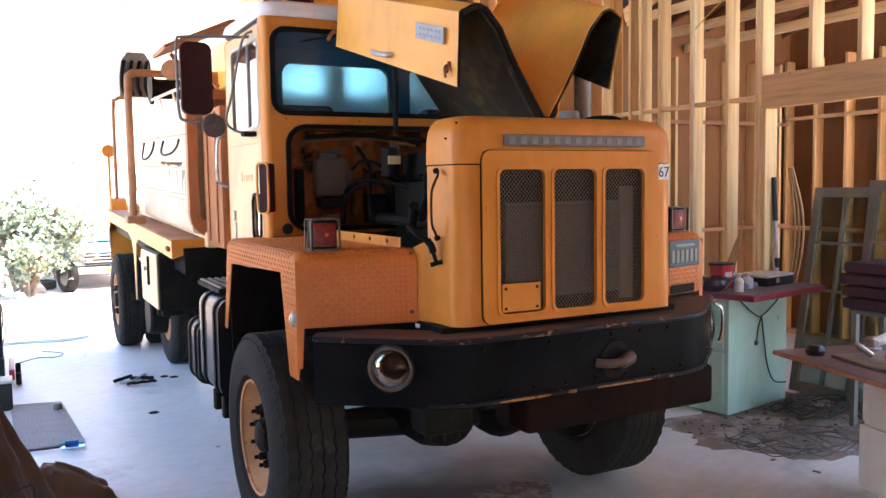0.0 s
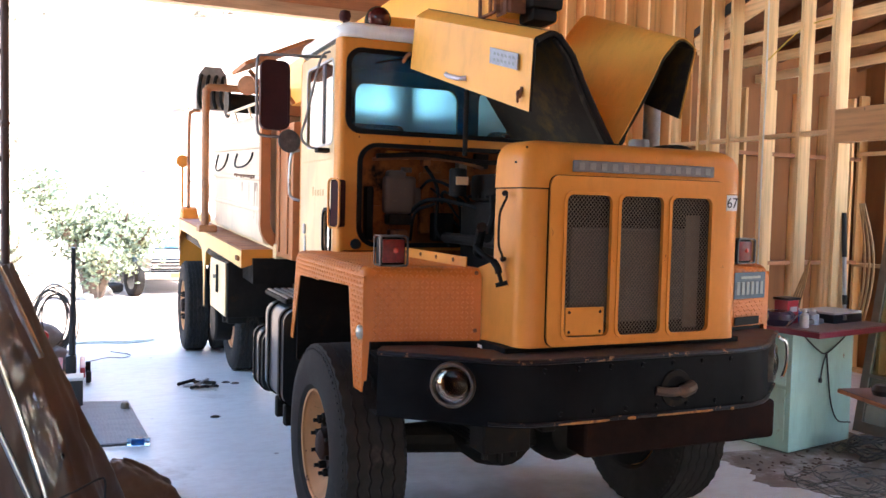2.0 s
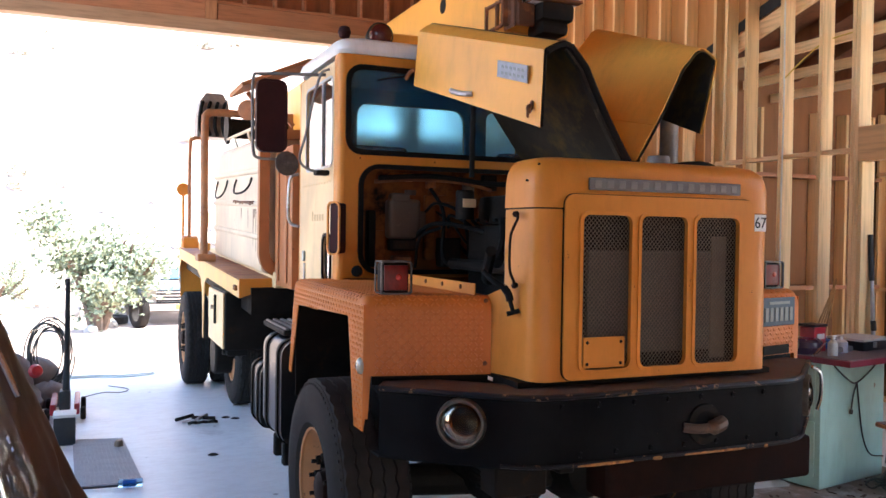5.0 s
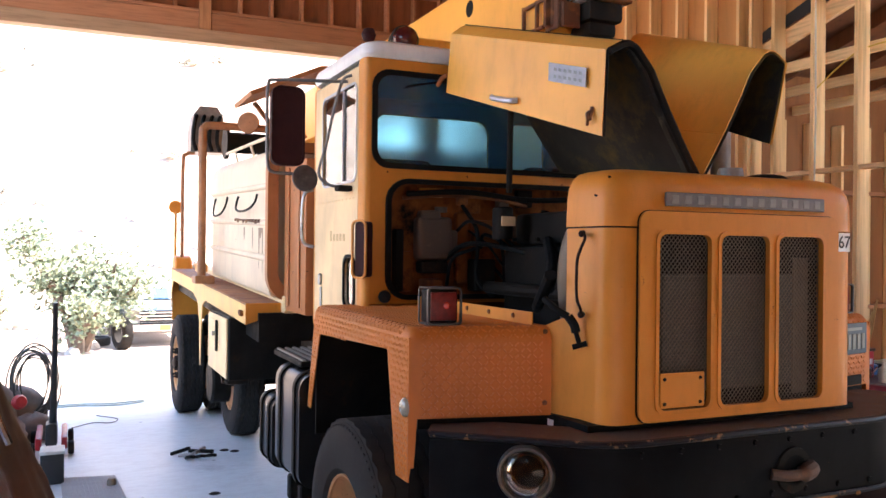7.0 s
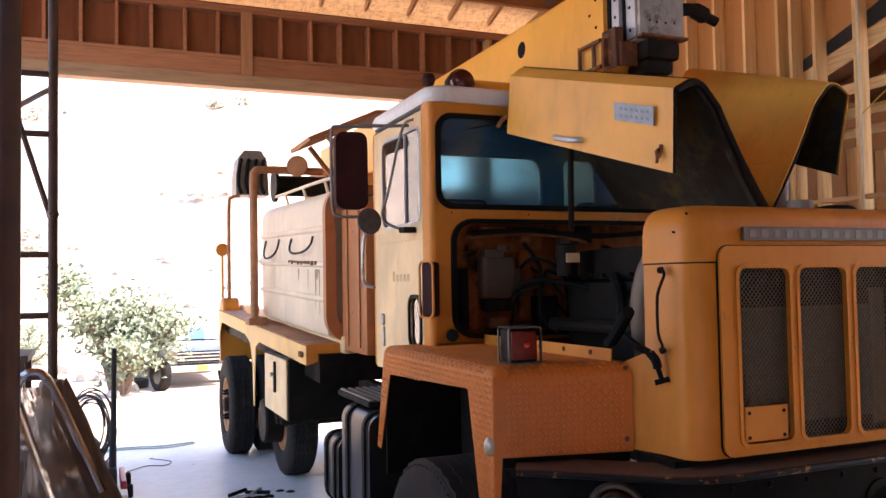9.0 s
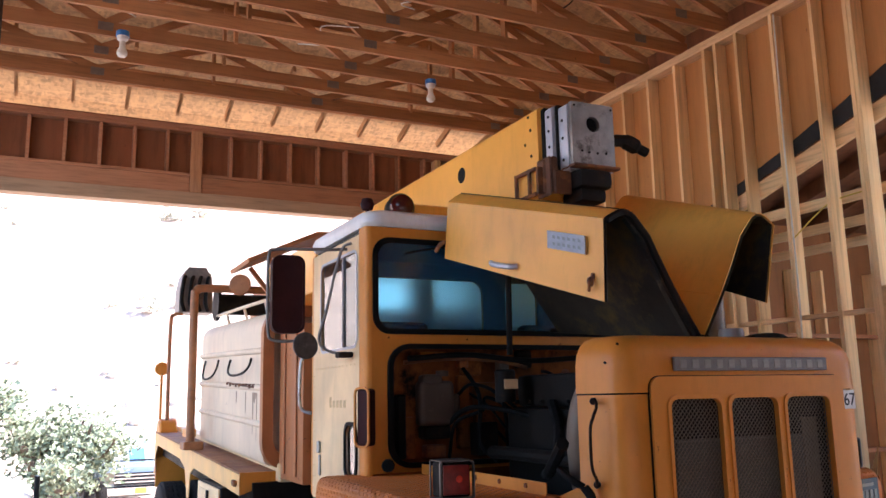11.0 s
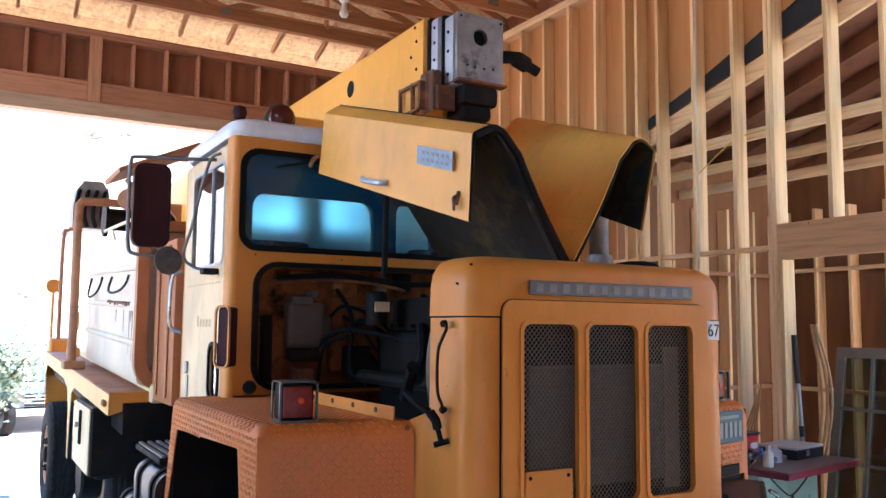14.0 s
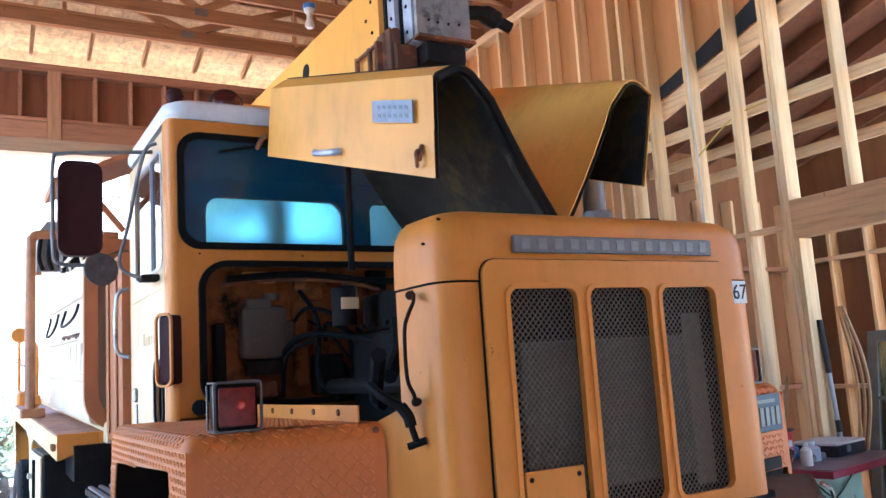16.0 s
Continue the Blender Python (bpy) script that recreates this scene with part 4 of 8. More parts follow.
        bm = tube(B(), smooth_path([(2.002, 4.42, 2.615), (1.972, 4.40, 2.597), (1.969, 4.32, 2.575), (1.975, 4.23, 2.555), (2.007, 4.21, 2.555)], 4), 0.014, 8)
        part("hood_handle", bm, ALU, h, "dull alloy pull handle")
        bm = tube(B(), smooth_path([(2.098, 3.722, 2.44), (2.07, 3.722, 2.43), (2.066, 3.715, 2.40), (2.078, 3.735, 2.382)], 4), 0.007, 6)
        tube(bm, [(2.094, 3.722, 2.455), (2.076, 3.715, 2.40)], 0.009, 6)
        part("latch_hook", bm, RUST, h)
        bm = tube(B(), smooth_path([(1.90, 4.78, 2.77), (1.88, 4.80, 2.755), (1.87, 4.83, 2.72)], 3), 0.012, 6)
        part("rear_hook", bm, RUST, h)
    return h


hood_half(1)
hood_half(-1)
part("hood_hinge", tube(B(), [(CX + 0.06, 3.63, 2.178), (CX + 0.06, 4.88, 2.312)], 0.014, 8), DARK, truck)
part("hood_prop", tube(B(), [(2.26, 4.74, 2.16), (2.245, 4.70, 2.80)], 0.017, 8), DARK, truck, "black hood prop rod")
lathe_bm = lathe(B(), [(0.0, 0.05), (0.05, 0.048), (0.055, 0.03), (0.055, 0.0)], (2.70, 3.56, 2.165), "z", 20)
part("filler_cap", lathe_bm, DARKSTEEL, truck, "chrome radiator cap")
bm = tube(B(), smooth_path([(2.80, 3.60, 2.16), (2.88, 3.58, 2.178), (3.00, 3.57, 2.18), (3.10, 3.60, 2.15)], 5), 0.020, 10)
part("top_hose", bm, SEAL, truck)

# diamond-plate front fenders
def fender(s):
    """Bent diamond plate: a level top, a front that slants in to the radiator shell, a skirt round the wheel."""
    angs = (0, 15, 30, 45, 60, 75, 90)
    R1 = 0.06

    def row(x, z, drop):
        yf = 3.772 - 0.215 * (x - 1.30)
        pts = [(mx(x, s), 5.11, z)]
        for a in angs:
            pts.append((mx(x, s), yf + R1 * (1 - math.sin(radians(a))), z - R1 * (1 - math.cos(radians(a)))))
        return pts + [(mx(x, s), yf, drop)]

    rows = []
    for a in (90, 70, 50, 30, 15, 0):
        t = radians(a)
        rows.append(row(1.295 + 0.045 * (1 - math.sin(t)), 1.5465 - 0.045 * (1 - math.cos(t)), 0.945 if a > 60 else 1.0 if a > 20 else 1.19))
    rows += [row(x, 1.5465, 1.19) for x in (1.42, 1.55, 1.68, 1.79, 1.862 if s > 0 else 1.84)]
    bm = B()
    loft(bm, rows)
    thicken(bm, 0.005)
    f = part("fender", bm, PLATE, truck, "orange diamond-plate fender")
    side = [(3.7735, 1.505), (3.7735, 0.945), (3.905, 0.945), (4.012, 1.437), (5.02, 1.403), (5.185, 0.985), (5.245, 0.99), (5.112, 1.505)]
    part("fender_skirt", prism(B(), side, "x", mx(1.2945, s), mx(1.3005, s)), PLATE, f)
    # raised lugs, set crosswise in turn over the top, the rolled edges, the front and the skirt
    lugs, cell = [], 0.0245

    def inside(y, z):
        n, hit = len(side), False
        for k in range(n):
            (y0, z0), (y1, z1) = side[k], side[(k + 1) % n]
            if (z0 > z) != (z1 > z) and y < (y1 - y0) * (z - z0) / (z1 - z0) + y0:
                hit = not hit
        return hit

    slant = Vector((1, -0.215, 0)).normalized()
    for i in range(20):
        x = 1.352 + cell * i
        yf = 3.772 - 0.215 * (x - 1.30)
        for k in range(53):
            y = 5.09 - cell * k
            if y > yf + R1:
                lugs.append((Vector((x, y, 1.5465)), Vector((1, 0, 0)), Vector((0, 1, 0)), i + k))
        for k, a in enumerate((20, 45, 70)):
            a = radians(a)
            lugs.append((Vector((x, yf + R1 * (1 - math.sin(a)), 1.5465 - R1 * (1 - math.cos(a)))), slant, Vector((0, math.cos(a), math.sin(a))), i + k + 53))
        for k in range(12):
            lugs.append((Vector((x, yf, 1.476 - cell * k)), slant, Vector((0, 0, 1)), i + k))
    for k in range(60):
        y = 5.235 - cell * k
        for a in (22, 45, 68):
            t = radians(a)
            if 3.84 < y < 5.1:
                lugs.append((Vector((1.295 + 0.045 * (1 - math.sin(t)), y, 1.5465 - 0.045 * (1 - math.cos(t)))), Vector((0, 1, 0)), Vector((math.cos(t), 0, math.sin(t))), k + a // 23))
        for i in range(23):
            z = 1.492 - cell * i
            if inside(y, z) and inside(y - 0.008, z) and inside(y + 0.008, z):
                lugs.append((Vector((1.2945, y, z)), Vector((0, 1, 0)), Vector((0, 0, 1)), i + k))
    verts, faces = [], []
    for p, u, w, turn in lugs:
        nrm = u.cross(w)
        if nrm.z < -0.5 or nrm.x > 0.5 or nrm.y > 0.5:
            nrm = -nrm
        la, lb = (u + w, u - w) if turn % 2 else (u - w, u + w)
        la, lb = la.normalized() * 0.0125, lb.normalized() * 0.0042
        n0 = len(verts)
        ring = [(1, 0), (0.55, 0.8), (-0.55, 0.8), (-1, 0), (-0.55, -0.8), (0.55, -0.8)]
        verts += [p + la * a + lb * b for a, b in ring] + [p + la * 0.62 * a + lb * 0.45 * b + nrm * 0.0036 for a, b in ring]
        faces += [(n0 + k, n0 + (k + 1) % 6, n0 + 6 + (k + 1) % 6, n0 + 6 + k) for k in range(6)] + [tuple(n0 + 6 + k for k in range(6))]
    me = bpy.data.meshes.new("tread_pattern")
    me.from_pydata([(mx(v.x, s), v.y, v.z) for v in verts], [], faces)
    bm = B()
    bm.from_mesh(me)
    tagged(part("tread_pattern", bm, LUG, f), kind="stuff")
    part("wheel_housing", box(B(), mx(1.31, s), mx(1.76, s), 5.125, 5.14, 0.86, 1.52), DARK, f)
    part("side_marker", lathe(B(), [(0, 0.022), (0.02, 0.02), (0.034, 0.012), (0.04, 0)], (mx(1.295, s), 3.805, 1.232), (-s, 0, 0), 20), LENS, f, "clear oval side marker")
    part("apron", box(B(), mx(1.80, s) - 0.003, mx(1.80, s) + 0.003, 3.70, 4.90, 1.549, 1.60), ORANGE, f)
    for k in range(5):
        part("bolt", lathe(B(), [(0, 0.008), (0.010, 0.006), (0.011, 0)], (mx(1.797, s), 3.85 + 0.22 * k, 1.577), (-s, 0, 0.0), 8), RUST, f)
    for z in (1.525, 1.24):
        part("bolt", lathe(B(), [(0, 0.008), (0.010, 0.006), (0.011, 0)], (mx(1.835, s), 3.657, z), (0, -1, 0), 8), RUST, f)
    part("fender_sill", beam(B(), (mx(1.34, s), 3.790, 1.172), (mx(1.86, s), 3.678, 1.172), 0.016, 0.05), SEAL, f)
    inner = box(B(), mx(1.72, s) - 0.004, mx(1.72, s) + 0.004, 3.80, 5.05, 0.9, 1.53)
    part("inner_liner", inner, DARK, f)
    # warning lamp in its guard
    LM = pose(mx(1.46, s), 3.86, 1.5475, 0, 0, -4 * s)
    lamp = part("fender_lamp", turned(box(B(), -0.064, 0.064, -0.045, 0.05, 0.008, 0.142, 0.012, 2), LM), SEAL, truck, "red warning lamp in a dark metal guard")
    part("lamp_lens", turned(box(B(), -0.055, 0.055, -0.054, -0.0455, 0.018, 0.132, 0.004, 2), LM), REDLENS, lamp)
    part("lens_bulb", turned(lathe(B(), [(0, 0.006), (0.010, 0.004), (0.014, 0)], (0.012, -0.0545, 0.078), (0, -1, 0), 12), LM), REDBULB, lamp)
    GU = plain("lamp_guard_metal", (0.07, 0.068, 0.07), 0.4, 0.6, 0.3, 15.0, 0.2, stain=(0.2, 0.18, 0.16), amount=0.66) if s > 0 else bpy.data.materials["lamp_guard_metal"]
    g = ring_frame(B(), rounded(-0.073, 0.073, 0.0, 0.152, 0.016, 4), rounded(-0.066, 0.066, 0.007, 0.145, 0.012, 4), "y", -0.068, -0.054)
    part("guard_front", turned(g, LM), GU, lamp)
    part("guard_top", turned(box(B(), -0.070, 0.070, -0.0535, 0.055, 0.144, 0.151, 0.003, 1), LM), GU, lamp)
    part("guard_base", turned(box(B(), -0.070, 0.070, -0.0535, 0.055, 0.0, 0.007, 0.002, 1), LM), GU, lamp)
    for a in (-0.073, 0.067):
        part("guard_post", turned(box(B(), a, a + 0.006, 0.043, 0.055, 0.0075, 0.1435, 0.002, 1), LM), GU, lamp)
    return f


fl = fender(1)
fr = fender(-1)
RF = Vector((mx(1.30, -1), 3.772, 0))
PM = pose(RF.x, RF.y, 0, 0, 0, 12.1)
plate = part("number_plate", turned(box(B(), -0.345, -0.045, -0.010, -0.004, 1.350, 1.505, 0.003, 1), PM), PLATEBLUE, truck, "blue number plate with pale raised marks")
for k in range(6):
    part("plate_mark", turned(box(B(), -0.325 + 0.045 * k, -0.297 + 0.045 * k, -0.014, -0.0095, 1.375, 1.45), PM), PLATEPALE, plate)
part("plate_mark", turned(box(B(), -0.29, -0.10, -0.014, -0.0095, 1.468, 1.482), PM), PLATEPALE, plate)
part("step_slot", turned(box(B(), -0.33, -0.09, -0.010, -0.003, 1.195, 1.245, 0.004, 1), PM), DARK, fr)

LAMPRING = plain("dull_lamp_ring", (0.13, 0.11, 0.09), 0.45, 0.6, 0.3, 20.0, 0.2, stain=(0.07, 0.05, 0.04), amount=0.52)
# the dish's warm dark tone stands for an orange reflection in the headlight
REFLECTOR = plain("warm_glow_reflector", (0.22, 0.115, 0.05), 0.34, 1.0, 0.3, 14.0, 0.25, stain=(0.14, 0.09, 0.05), amount=0.56)
LAMPGLASS = glass("lamp_lens_glass", (0.52, 0.40, 0.27), 0.05)
LAMPGLASS.node_tree.nodes["Principled BSDF"].inputs["IOR"].default_value = 1.3
lnt0 = LAMPGLASS.node_tree
wave = add(lnt0, "ShaderNodeTexWave", Scale=28.0)
lnt0.links.new(coords(lnt0), wave.inputs["Vector"])
bump_to(lnt0, lnt0.nodes["Principled BSDF"], wave.outputs["Fac"], 0.18, 0.002)

LIPRUST = plain("bright_lip_rust", (0.50, 0.22, 0.06), 0.7, 0.1, 0.4, 40.0, 0.4, stain=(0.2, 0.08, 0.03), amount=0.5)


# bumper
def bumper():
    half = [(1.335, 3.66), (1.42, 3.585), (1.60, 3.435), (1.74, 3.315), (1.82, 3.262), (1.90, 3.232), (1.99, 3.222)]
    front = half + [(2 * CX - x, y) for x, y in half[::-1]]
    bm = B()
    zs = [(0.852, 0.012), (0.862, 0.0), (1.15, 0.0), (1.162, 0.012)]
    rows = [[(x, y + o, z) for x, y in front] for z, o in zs]
    deck = [rows[-1], [(x + (0.12 if x < CX - 0.5 else -0.12 if x > CX + 0.5 else 0), y + 0.215, 1.162) for x, y in front]]
    rows.append([(x + (0.12 if x < CX - 0.5 else -0.12 if x > CX + 0.5 else 0), y + 0.20, 1.162) for x, y in front])
    loft(bm, rows)
    loft(bm, [rows[0], [(x, y + 0.12, 0.852) for x, y in front]])
    bmesh.ops.remove_doubles(bm, verts=bm.verts, dist=1e-5)
    thicken(bm, 0.008)
    b = part("bumper", bm, BLACK, truck, "black steel bumper with chipped rusty edges")
    bm = B()
    loft(bm, [[(x, y, z + 0.005) for x, y, z in row] for row in deck])
    thicken(bm, 0.002)
    part("bumper_top", bm, BUMPTOP, b, "rusty brown bumper top")
    bm = B()
    tube(bm, [(x, y - 0.004, 1.156) for x, y in front], 0.013, 8)
    part("worn_edge", bm, WORNEDGE, b)
    lip = tube(B(), [(x, y - 0.010, 0.872) for x, y in front[3:-1]], 0.010, 6)
    part("lower_lip", lip, WORNEDGE, b)
    for x0, x1, r in ((2.05, 2.325, 0.0068), (2.43, 2.475, 0.0085), (2.60, 2.94, 0.0058), (3.055, 3.075, 0.008)):
        n = 9
        bm = tube(B(), [(x0 + (x1 - x0) * k / n, 3.2035, 0.867 + 0.0015 * noise.noise((x0 + k, 0, 0))) for k in range(n + 1)], [r * (0.35 + 0.65 * math.sin(math.pi * (k + 0.4) / (n + 0.8)) ** 0.5 + 0.3 * noise.noise((k * 1.7, x0, 3))) for k in range(n + 1)], 7)
        part("rust_streak", bm, LIPRUST, b, "bare orange rust along the lower edge")
    for s in (1, -1):
        out = Vector((-0.62 * s, -0.78, 0)).normalized()
        c = Vector((mx(1.617, s), 3.4195, 1.036)) + out * 0.003
        bez = part("headlight", lathe(B(), [(0.084, 0.010), (0.090, 0.026), (0.100, 0.028), (0.106, 0.016), (0.108, -0.01)], c, out, 36), LAMPRING, truck, "round sealed-beam headlight in a dull ring")
        part("reflector", lathe(B(), [(0.086, 0.010), (0.070, -0.012), (0.045, -0.028), (0.015, -0.036), (0.0, -0.037)], c, out, 32), REFLECTOR, bez, "reflector dish with a warm reflected glow in its colour")
        part("lamp_bulb", lathe(B(), [(0.012, -0.035), (0.014, -0.01), (0.0, -0.004)], c, out, 12), STEEL, bez)
        part("lamp_lens", lathe(B(), [(0.085, 0.011), (0.080, 0.021), (0.058, 0.034), (0.03, 0.041), (0, 0.043), (0, 0.040), (0.03, 0.038), (0.056, 0.031), (0.077, 0.018), (0.082, 0.0105)], c, out, 40), LAMPGLASS, bez, "ribbed clear lens")
    part("tow_pocket", lathe(B(), [(0.06, 0.006), (0.09, 0.004), (0.095, -0.01)], (2.72, 3.218, 0.99), (0, -1, 0), 24), DARK, b)
    bm = tube(B(), smooth_path([(2.60, 3.218, 0.985), (2.66, 3.195, 0.978), (2.74, 3.19, 0.98), (2.79, 3.20, 0.99), (2.81, 3.22, 0.99)], 4), [0.022] * 8 + [0.034] * 9, 10)
    part("tow_hook", bm, BUMPTOP, b, "black forged tow hook with rust")
    for k in range(14):
        x = 1.98 + 0.09 * k
        for z in (1.115, 0.91):
            if k % 2 == (z < 1):
                part("bolt", lathe(B(), [(0, 0.008), (0.011, 0.007), (0.013, 0)], (x, 3.222, z), (0, -1, 0), 6), BLACK, b)
    bm = tube(B(), smooth_path([(3.66, 3.50, 1.16), (3.72, 3.50, 1.12), (3.735, 3.51, 1.0), (3.70, 3.50, 0.93)], 4), 0.010, 6)
    part("bumper_grip", bm, CHROME, b)
    return b


bumper()

# cab
REARWIN = [rounded(1.90, 2.73, 2.27, 2.735, 0.09, 5), rounded(2.90, 3.17, 2.27, 2.735, 0.06, 4)]
cab = part("cab", holed(B(), rounded(CX - 1.05, CX + 1.05, 1.36, 2.86, 0.02, 2), REARWIN, "y", 5.90, 5.95), ORANGE, truck, "orange steel cab with a white roof")
CL, CR = 1.50, 2 * CX - 1.50
face = [(CL + 0.035, 1.56), (CR - 0.035, 1.56), (CR - 0.035, 2.86), (CL + 0.035, 2.86)]
bm = holed(B(), face, [rounded(1.552, 2 * CX - 1.552, 2.292, 2.790, 0.085, 6), rounded(1.640, 2 * CX - 1.640, 1.60, 2.208, 0.11, 6)], "y", 4.93, 4.945)
part("cab_face", bm, ORANGE, cab)
for s in (1, -1):
    bm = B()
    cxx = mx(CL + 0.035, s)
    arc = [(cxx - s * 0.035 * math.sin(radians(a)), 4.965 - 0.035 * math.cos(radians(a))) for a in range(0, 91, 15)]
    arc2 = [(cxx - s * 0.023 * math.sin(radians(a)), 4.965 - 0.023 * math.cos(radians(a))) for a in range(90, -1, -15)]
    prism(bm, arc + [(mx(CL, s), 5.030), (mx(CL + 0.012, s), 5.030)] + arc2, "z", 1.40, 2.86)
    part("corner_pillar", bm, ORANGE, cab)
part("windshield_seal", ring_frame(B(), rounded(1.539, 2 * CX - 1.539, 2.279, 2.803, 0.095, 6), rounded(1.569, 2 * CX - 1.569, 2.309, 2.773, 0.075, 6), "y", 4.918, 4.9295), SEAL, cab)
ws = part("windshield", box(B(), 1.554, 2 * CX - 1.554, 4.934, 4.940, 2.294, 2.788), WINDSHIELD, cab, "bluish windshield")
part("wiper", tube(B(), [(2.02, 4.905, 2.775), (1.80, 4.908, 2.735), (1.72, 4.91, 2.715)], 0.006, 6), SEAL, cab)
part("bay_seal", ring_frame(B(), rounded(1.620, 2 * CX - 1.620, 1.58, 2.228, 0.125, 6), rounded(1.647, 2 * CX - 1.647, 1.607, 2.201, 0.10, 6), "y", 4.905, 4.9295), SEAL, cab, "black rubber seal round the engine bay")


def door(s):
    d = [(5.034, 1.365), (5.862, 1.365), (5.862, 2.83), (5.034, 2.83)]
    win = rounded(5.062, 5.70, 2.225, 2.745, 0.05, 4)
    port = rounded(5.072, 5.250, 1.53, 1.805, 0.06, 5)
    x0 = mx(CL, s)
    door_o = part("cab_door", holed(B(), d, [win, port], "x", x0, x0 + 0.018 * s), CREAM, truck, "faded cream riveted cab door")
    part("door_window", box(B(), x0 + 0.007 * s, x0 + 0.011 * s, 5.306, 5.698, 2.227, 2.743), GLASS, door_o)
    part("vent_window", box(B(), x0 + 0.007 * s, x0 + 0.011 * s, 5.064, 5.294, 2.227, 2.743), VENTGLASS, door_o, "blue-tinted vent pane")
    part("window_frame", ring_frame(B(), rounded(5.050, 5.712, 2.213, 2.757, 0.06, 4), rounded(5.064, 5.698, 2.227, 2.743, 0.048, 4), "x", x0 - 0.005 * s, x0 - 0.0005 * s), ALU, door_o, "dull alloy window frame")
    part("vent_bar", box(B(), x0 - 0.004 * s, x0 + 0.012 * s, 5.2945, 5.3055, 2.228, 2.742), ALU, door_o)
    part("porthole_seal", ring_frame(B(), rounded(5.058, 5.264, 1.516, 1.819, 0.07, 5), rounded(5.078, 5.244, 1.536, 1.799, 0.055, 5), "x", x0 - 0.010 * s, x0 - 0.0005 * s), SEAL, door_o)
    part("porthole_glass", box(B(), x0 + 0.007 * s, x0 + 0.011 * s, 5.074, 5.248, 1.532, 1.803), GLASS, door_o)
    for k in range(12):
        part("rivet", lathe(B(), [(0, 0.004), (0.005, 0.003), (0.007, 0)], (x0, 5.10 + 0.066 * k, 2.125), (-s, 0, 0), 6), CREAM, door_o)
    for k in range(11):
        part("rivet", lathe(B(), [(0, 0.004), (0.005, 0.003), (0.007, 0)], (x0, 5.835, 1.42 + 0.066 * k), (-s, 0, 0), 6), CREAM, door_o)
    bm = box(B(), x0 - 0.02 * s, x0, 5.70, 5.725, 1.63, 1.70, 0.006, 1)
    box(bm, x0 - 0.012 * s, x0, 5.695, 5.715, 1.50, 1.62, 0.004, 1)
    part("door_handle", bm, STEEL, door_o)
    for k in range(5):
        part("door_mark", box(B(), x0 - 0.0015 * s, x0 - 0.0002 * s, 5.50 - 0.062 * k, 5.535 - 0.062 * k, 1.895, 1.955 - 0.02 * (k > 0)), plain("worn_lettering", (0.64, 0.42, 0.19), 0.6, 0, 0.3, 30.0, 0.0) if s > 0 and k == 0 else bpy.data.materials["worn_lettering"], door_o)
    return door_o


door(1)
door(-1)
part("rear_quarter", box(B(), CL + 0.002, CL + 0.03, 5.864, 5.90, 1.40, 2.83), ORANGE, cab)
roof_rows = []
for z, o in ((2.862, 0.0), (2.885, -0.012), (2.91, -0.012), (2.94, 0.0), (2.958, 0.03), (2.965, 0.09)):
    roof_rows.append([(x, y, z) for x, y in rounded(CL + o, CR - o, 4.925 + o, 5.93 - o, 0.10, 5)])
bm = B()
vs = loft(bm, roof_rows, True)
bm.faces.new(vs[-1])
bm.faces.new(vs[0][::-1])
part("cab_roof", bm, WHITE, cab, "white painted roof")
bm = box(B(), CL + 0.03, CR - 0.03, 4.96, 5.83, 1.40, 1.43)
part("cab_floor", bm, CABIN, cab)
part("cab_lining", holed(B(), [(CL + 0.04, 1.43), (CR - 0.04, 1.43), (CR - 0.04, 2.855), (CL + 0.04, 2.855)], REARWIN, "y", 5.88, 5.898), CABIN, cab)
part("roof_lining", box(B(), CL + 0.03, CR - 0.03, 4.96, 5.87, 2.835, 2.858), CABIN, cab)
for a, b in ((1.902, 2.728), (2.902, 3.168)):
    part("rear_window", box(B(), a, b, 5.92, 5.926, 2.272, 2.733), HAZEGLASS, cab)
part("dashboard", box(B(), CL + 0.05, CR - 0.05, 5.07, 5.25, 2.02, 2.29, 0.04, 3), CABIN, cab)
part("steering_wheel", tube(B(), [(1.98 + 0.22 * math.cos(a), 5.38 + 0.12 * math.sin(a), 2.16 + 0.17 * math.sin(a)) for a in np.linspace(0, 2 * math.pi, 29)], 0.014, 8), SEAL, cab)
for x in (1.98, 3.15):
    bm = box(B(), x - 0.24, x + 0.24, 5.42, 5.78, 1.60, 1.85, 0.05, 3)
    box(bm, x - 0.23, x + 0.23, 5.66, 5.795, 1.85, 2.42, 0.05, 3)
    part("cab_seat", bm, CABIN, cab)
IM = pose(1.500, 4.925, 1.848, 0, 0, -62)
intake = part("side_intake", turned(box(B(), -0.044, 0.044, -0.03, 0.03, -0.145, 0.145, 0.02, 3), IM), MAROON, truck, "brown-black side air intake with a cream rim")
part("intake_rim", turned(ring_frame(B(), rounded(-0.051, 0.051, -0.154, 0.154, 0.035, 4), rounded(-0.042, 0.042, -0.144, 0.144, 0.028, 4), "y", -0.042, -0.0305), IM), ORANGE, intake)
part("hood_stop", lathe(B(), [(0, 0.05), (0.03, 0.045), (0.035, 0.02), (0.022, 0.0)], (1.62, 4.925, 1.60), (-0.4, -0.9, 0), 10), SEAL, cab)
for x, z in ((1.63, 2.26), (2.1, 2.255)):
    part("screw", lathe(B(), [(0, 0.003), (0.004, 0.002), (0.005, 0)], (x, 4.93, z), (0, -1, 0), 8), DARK, cab)

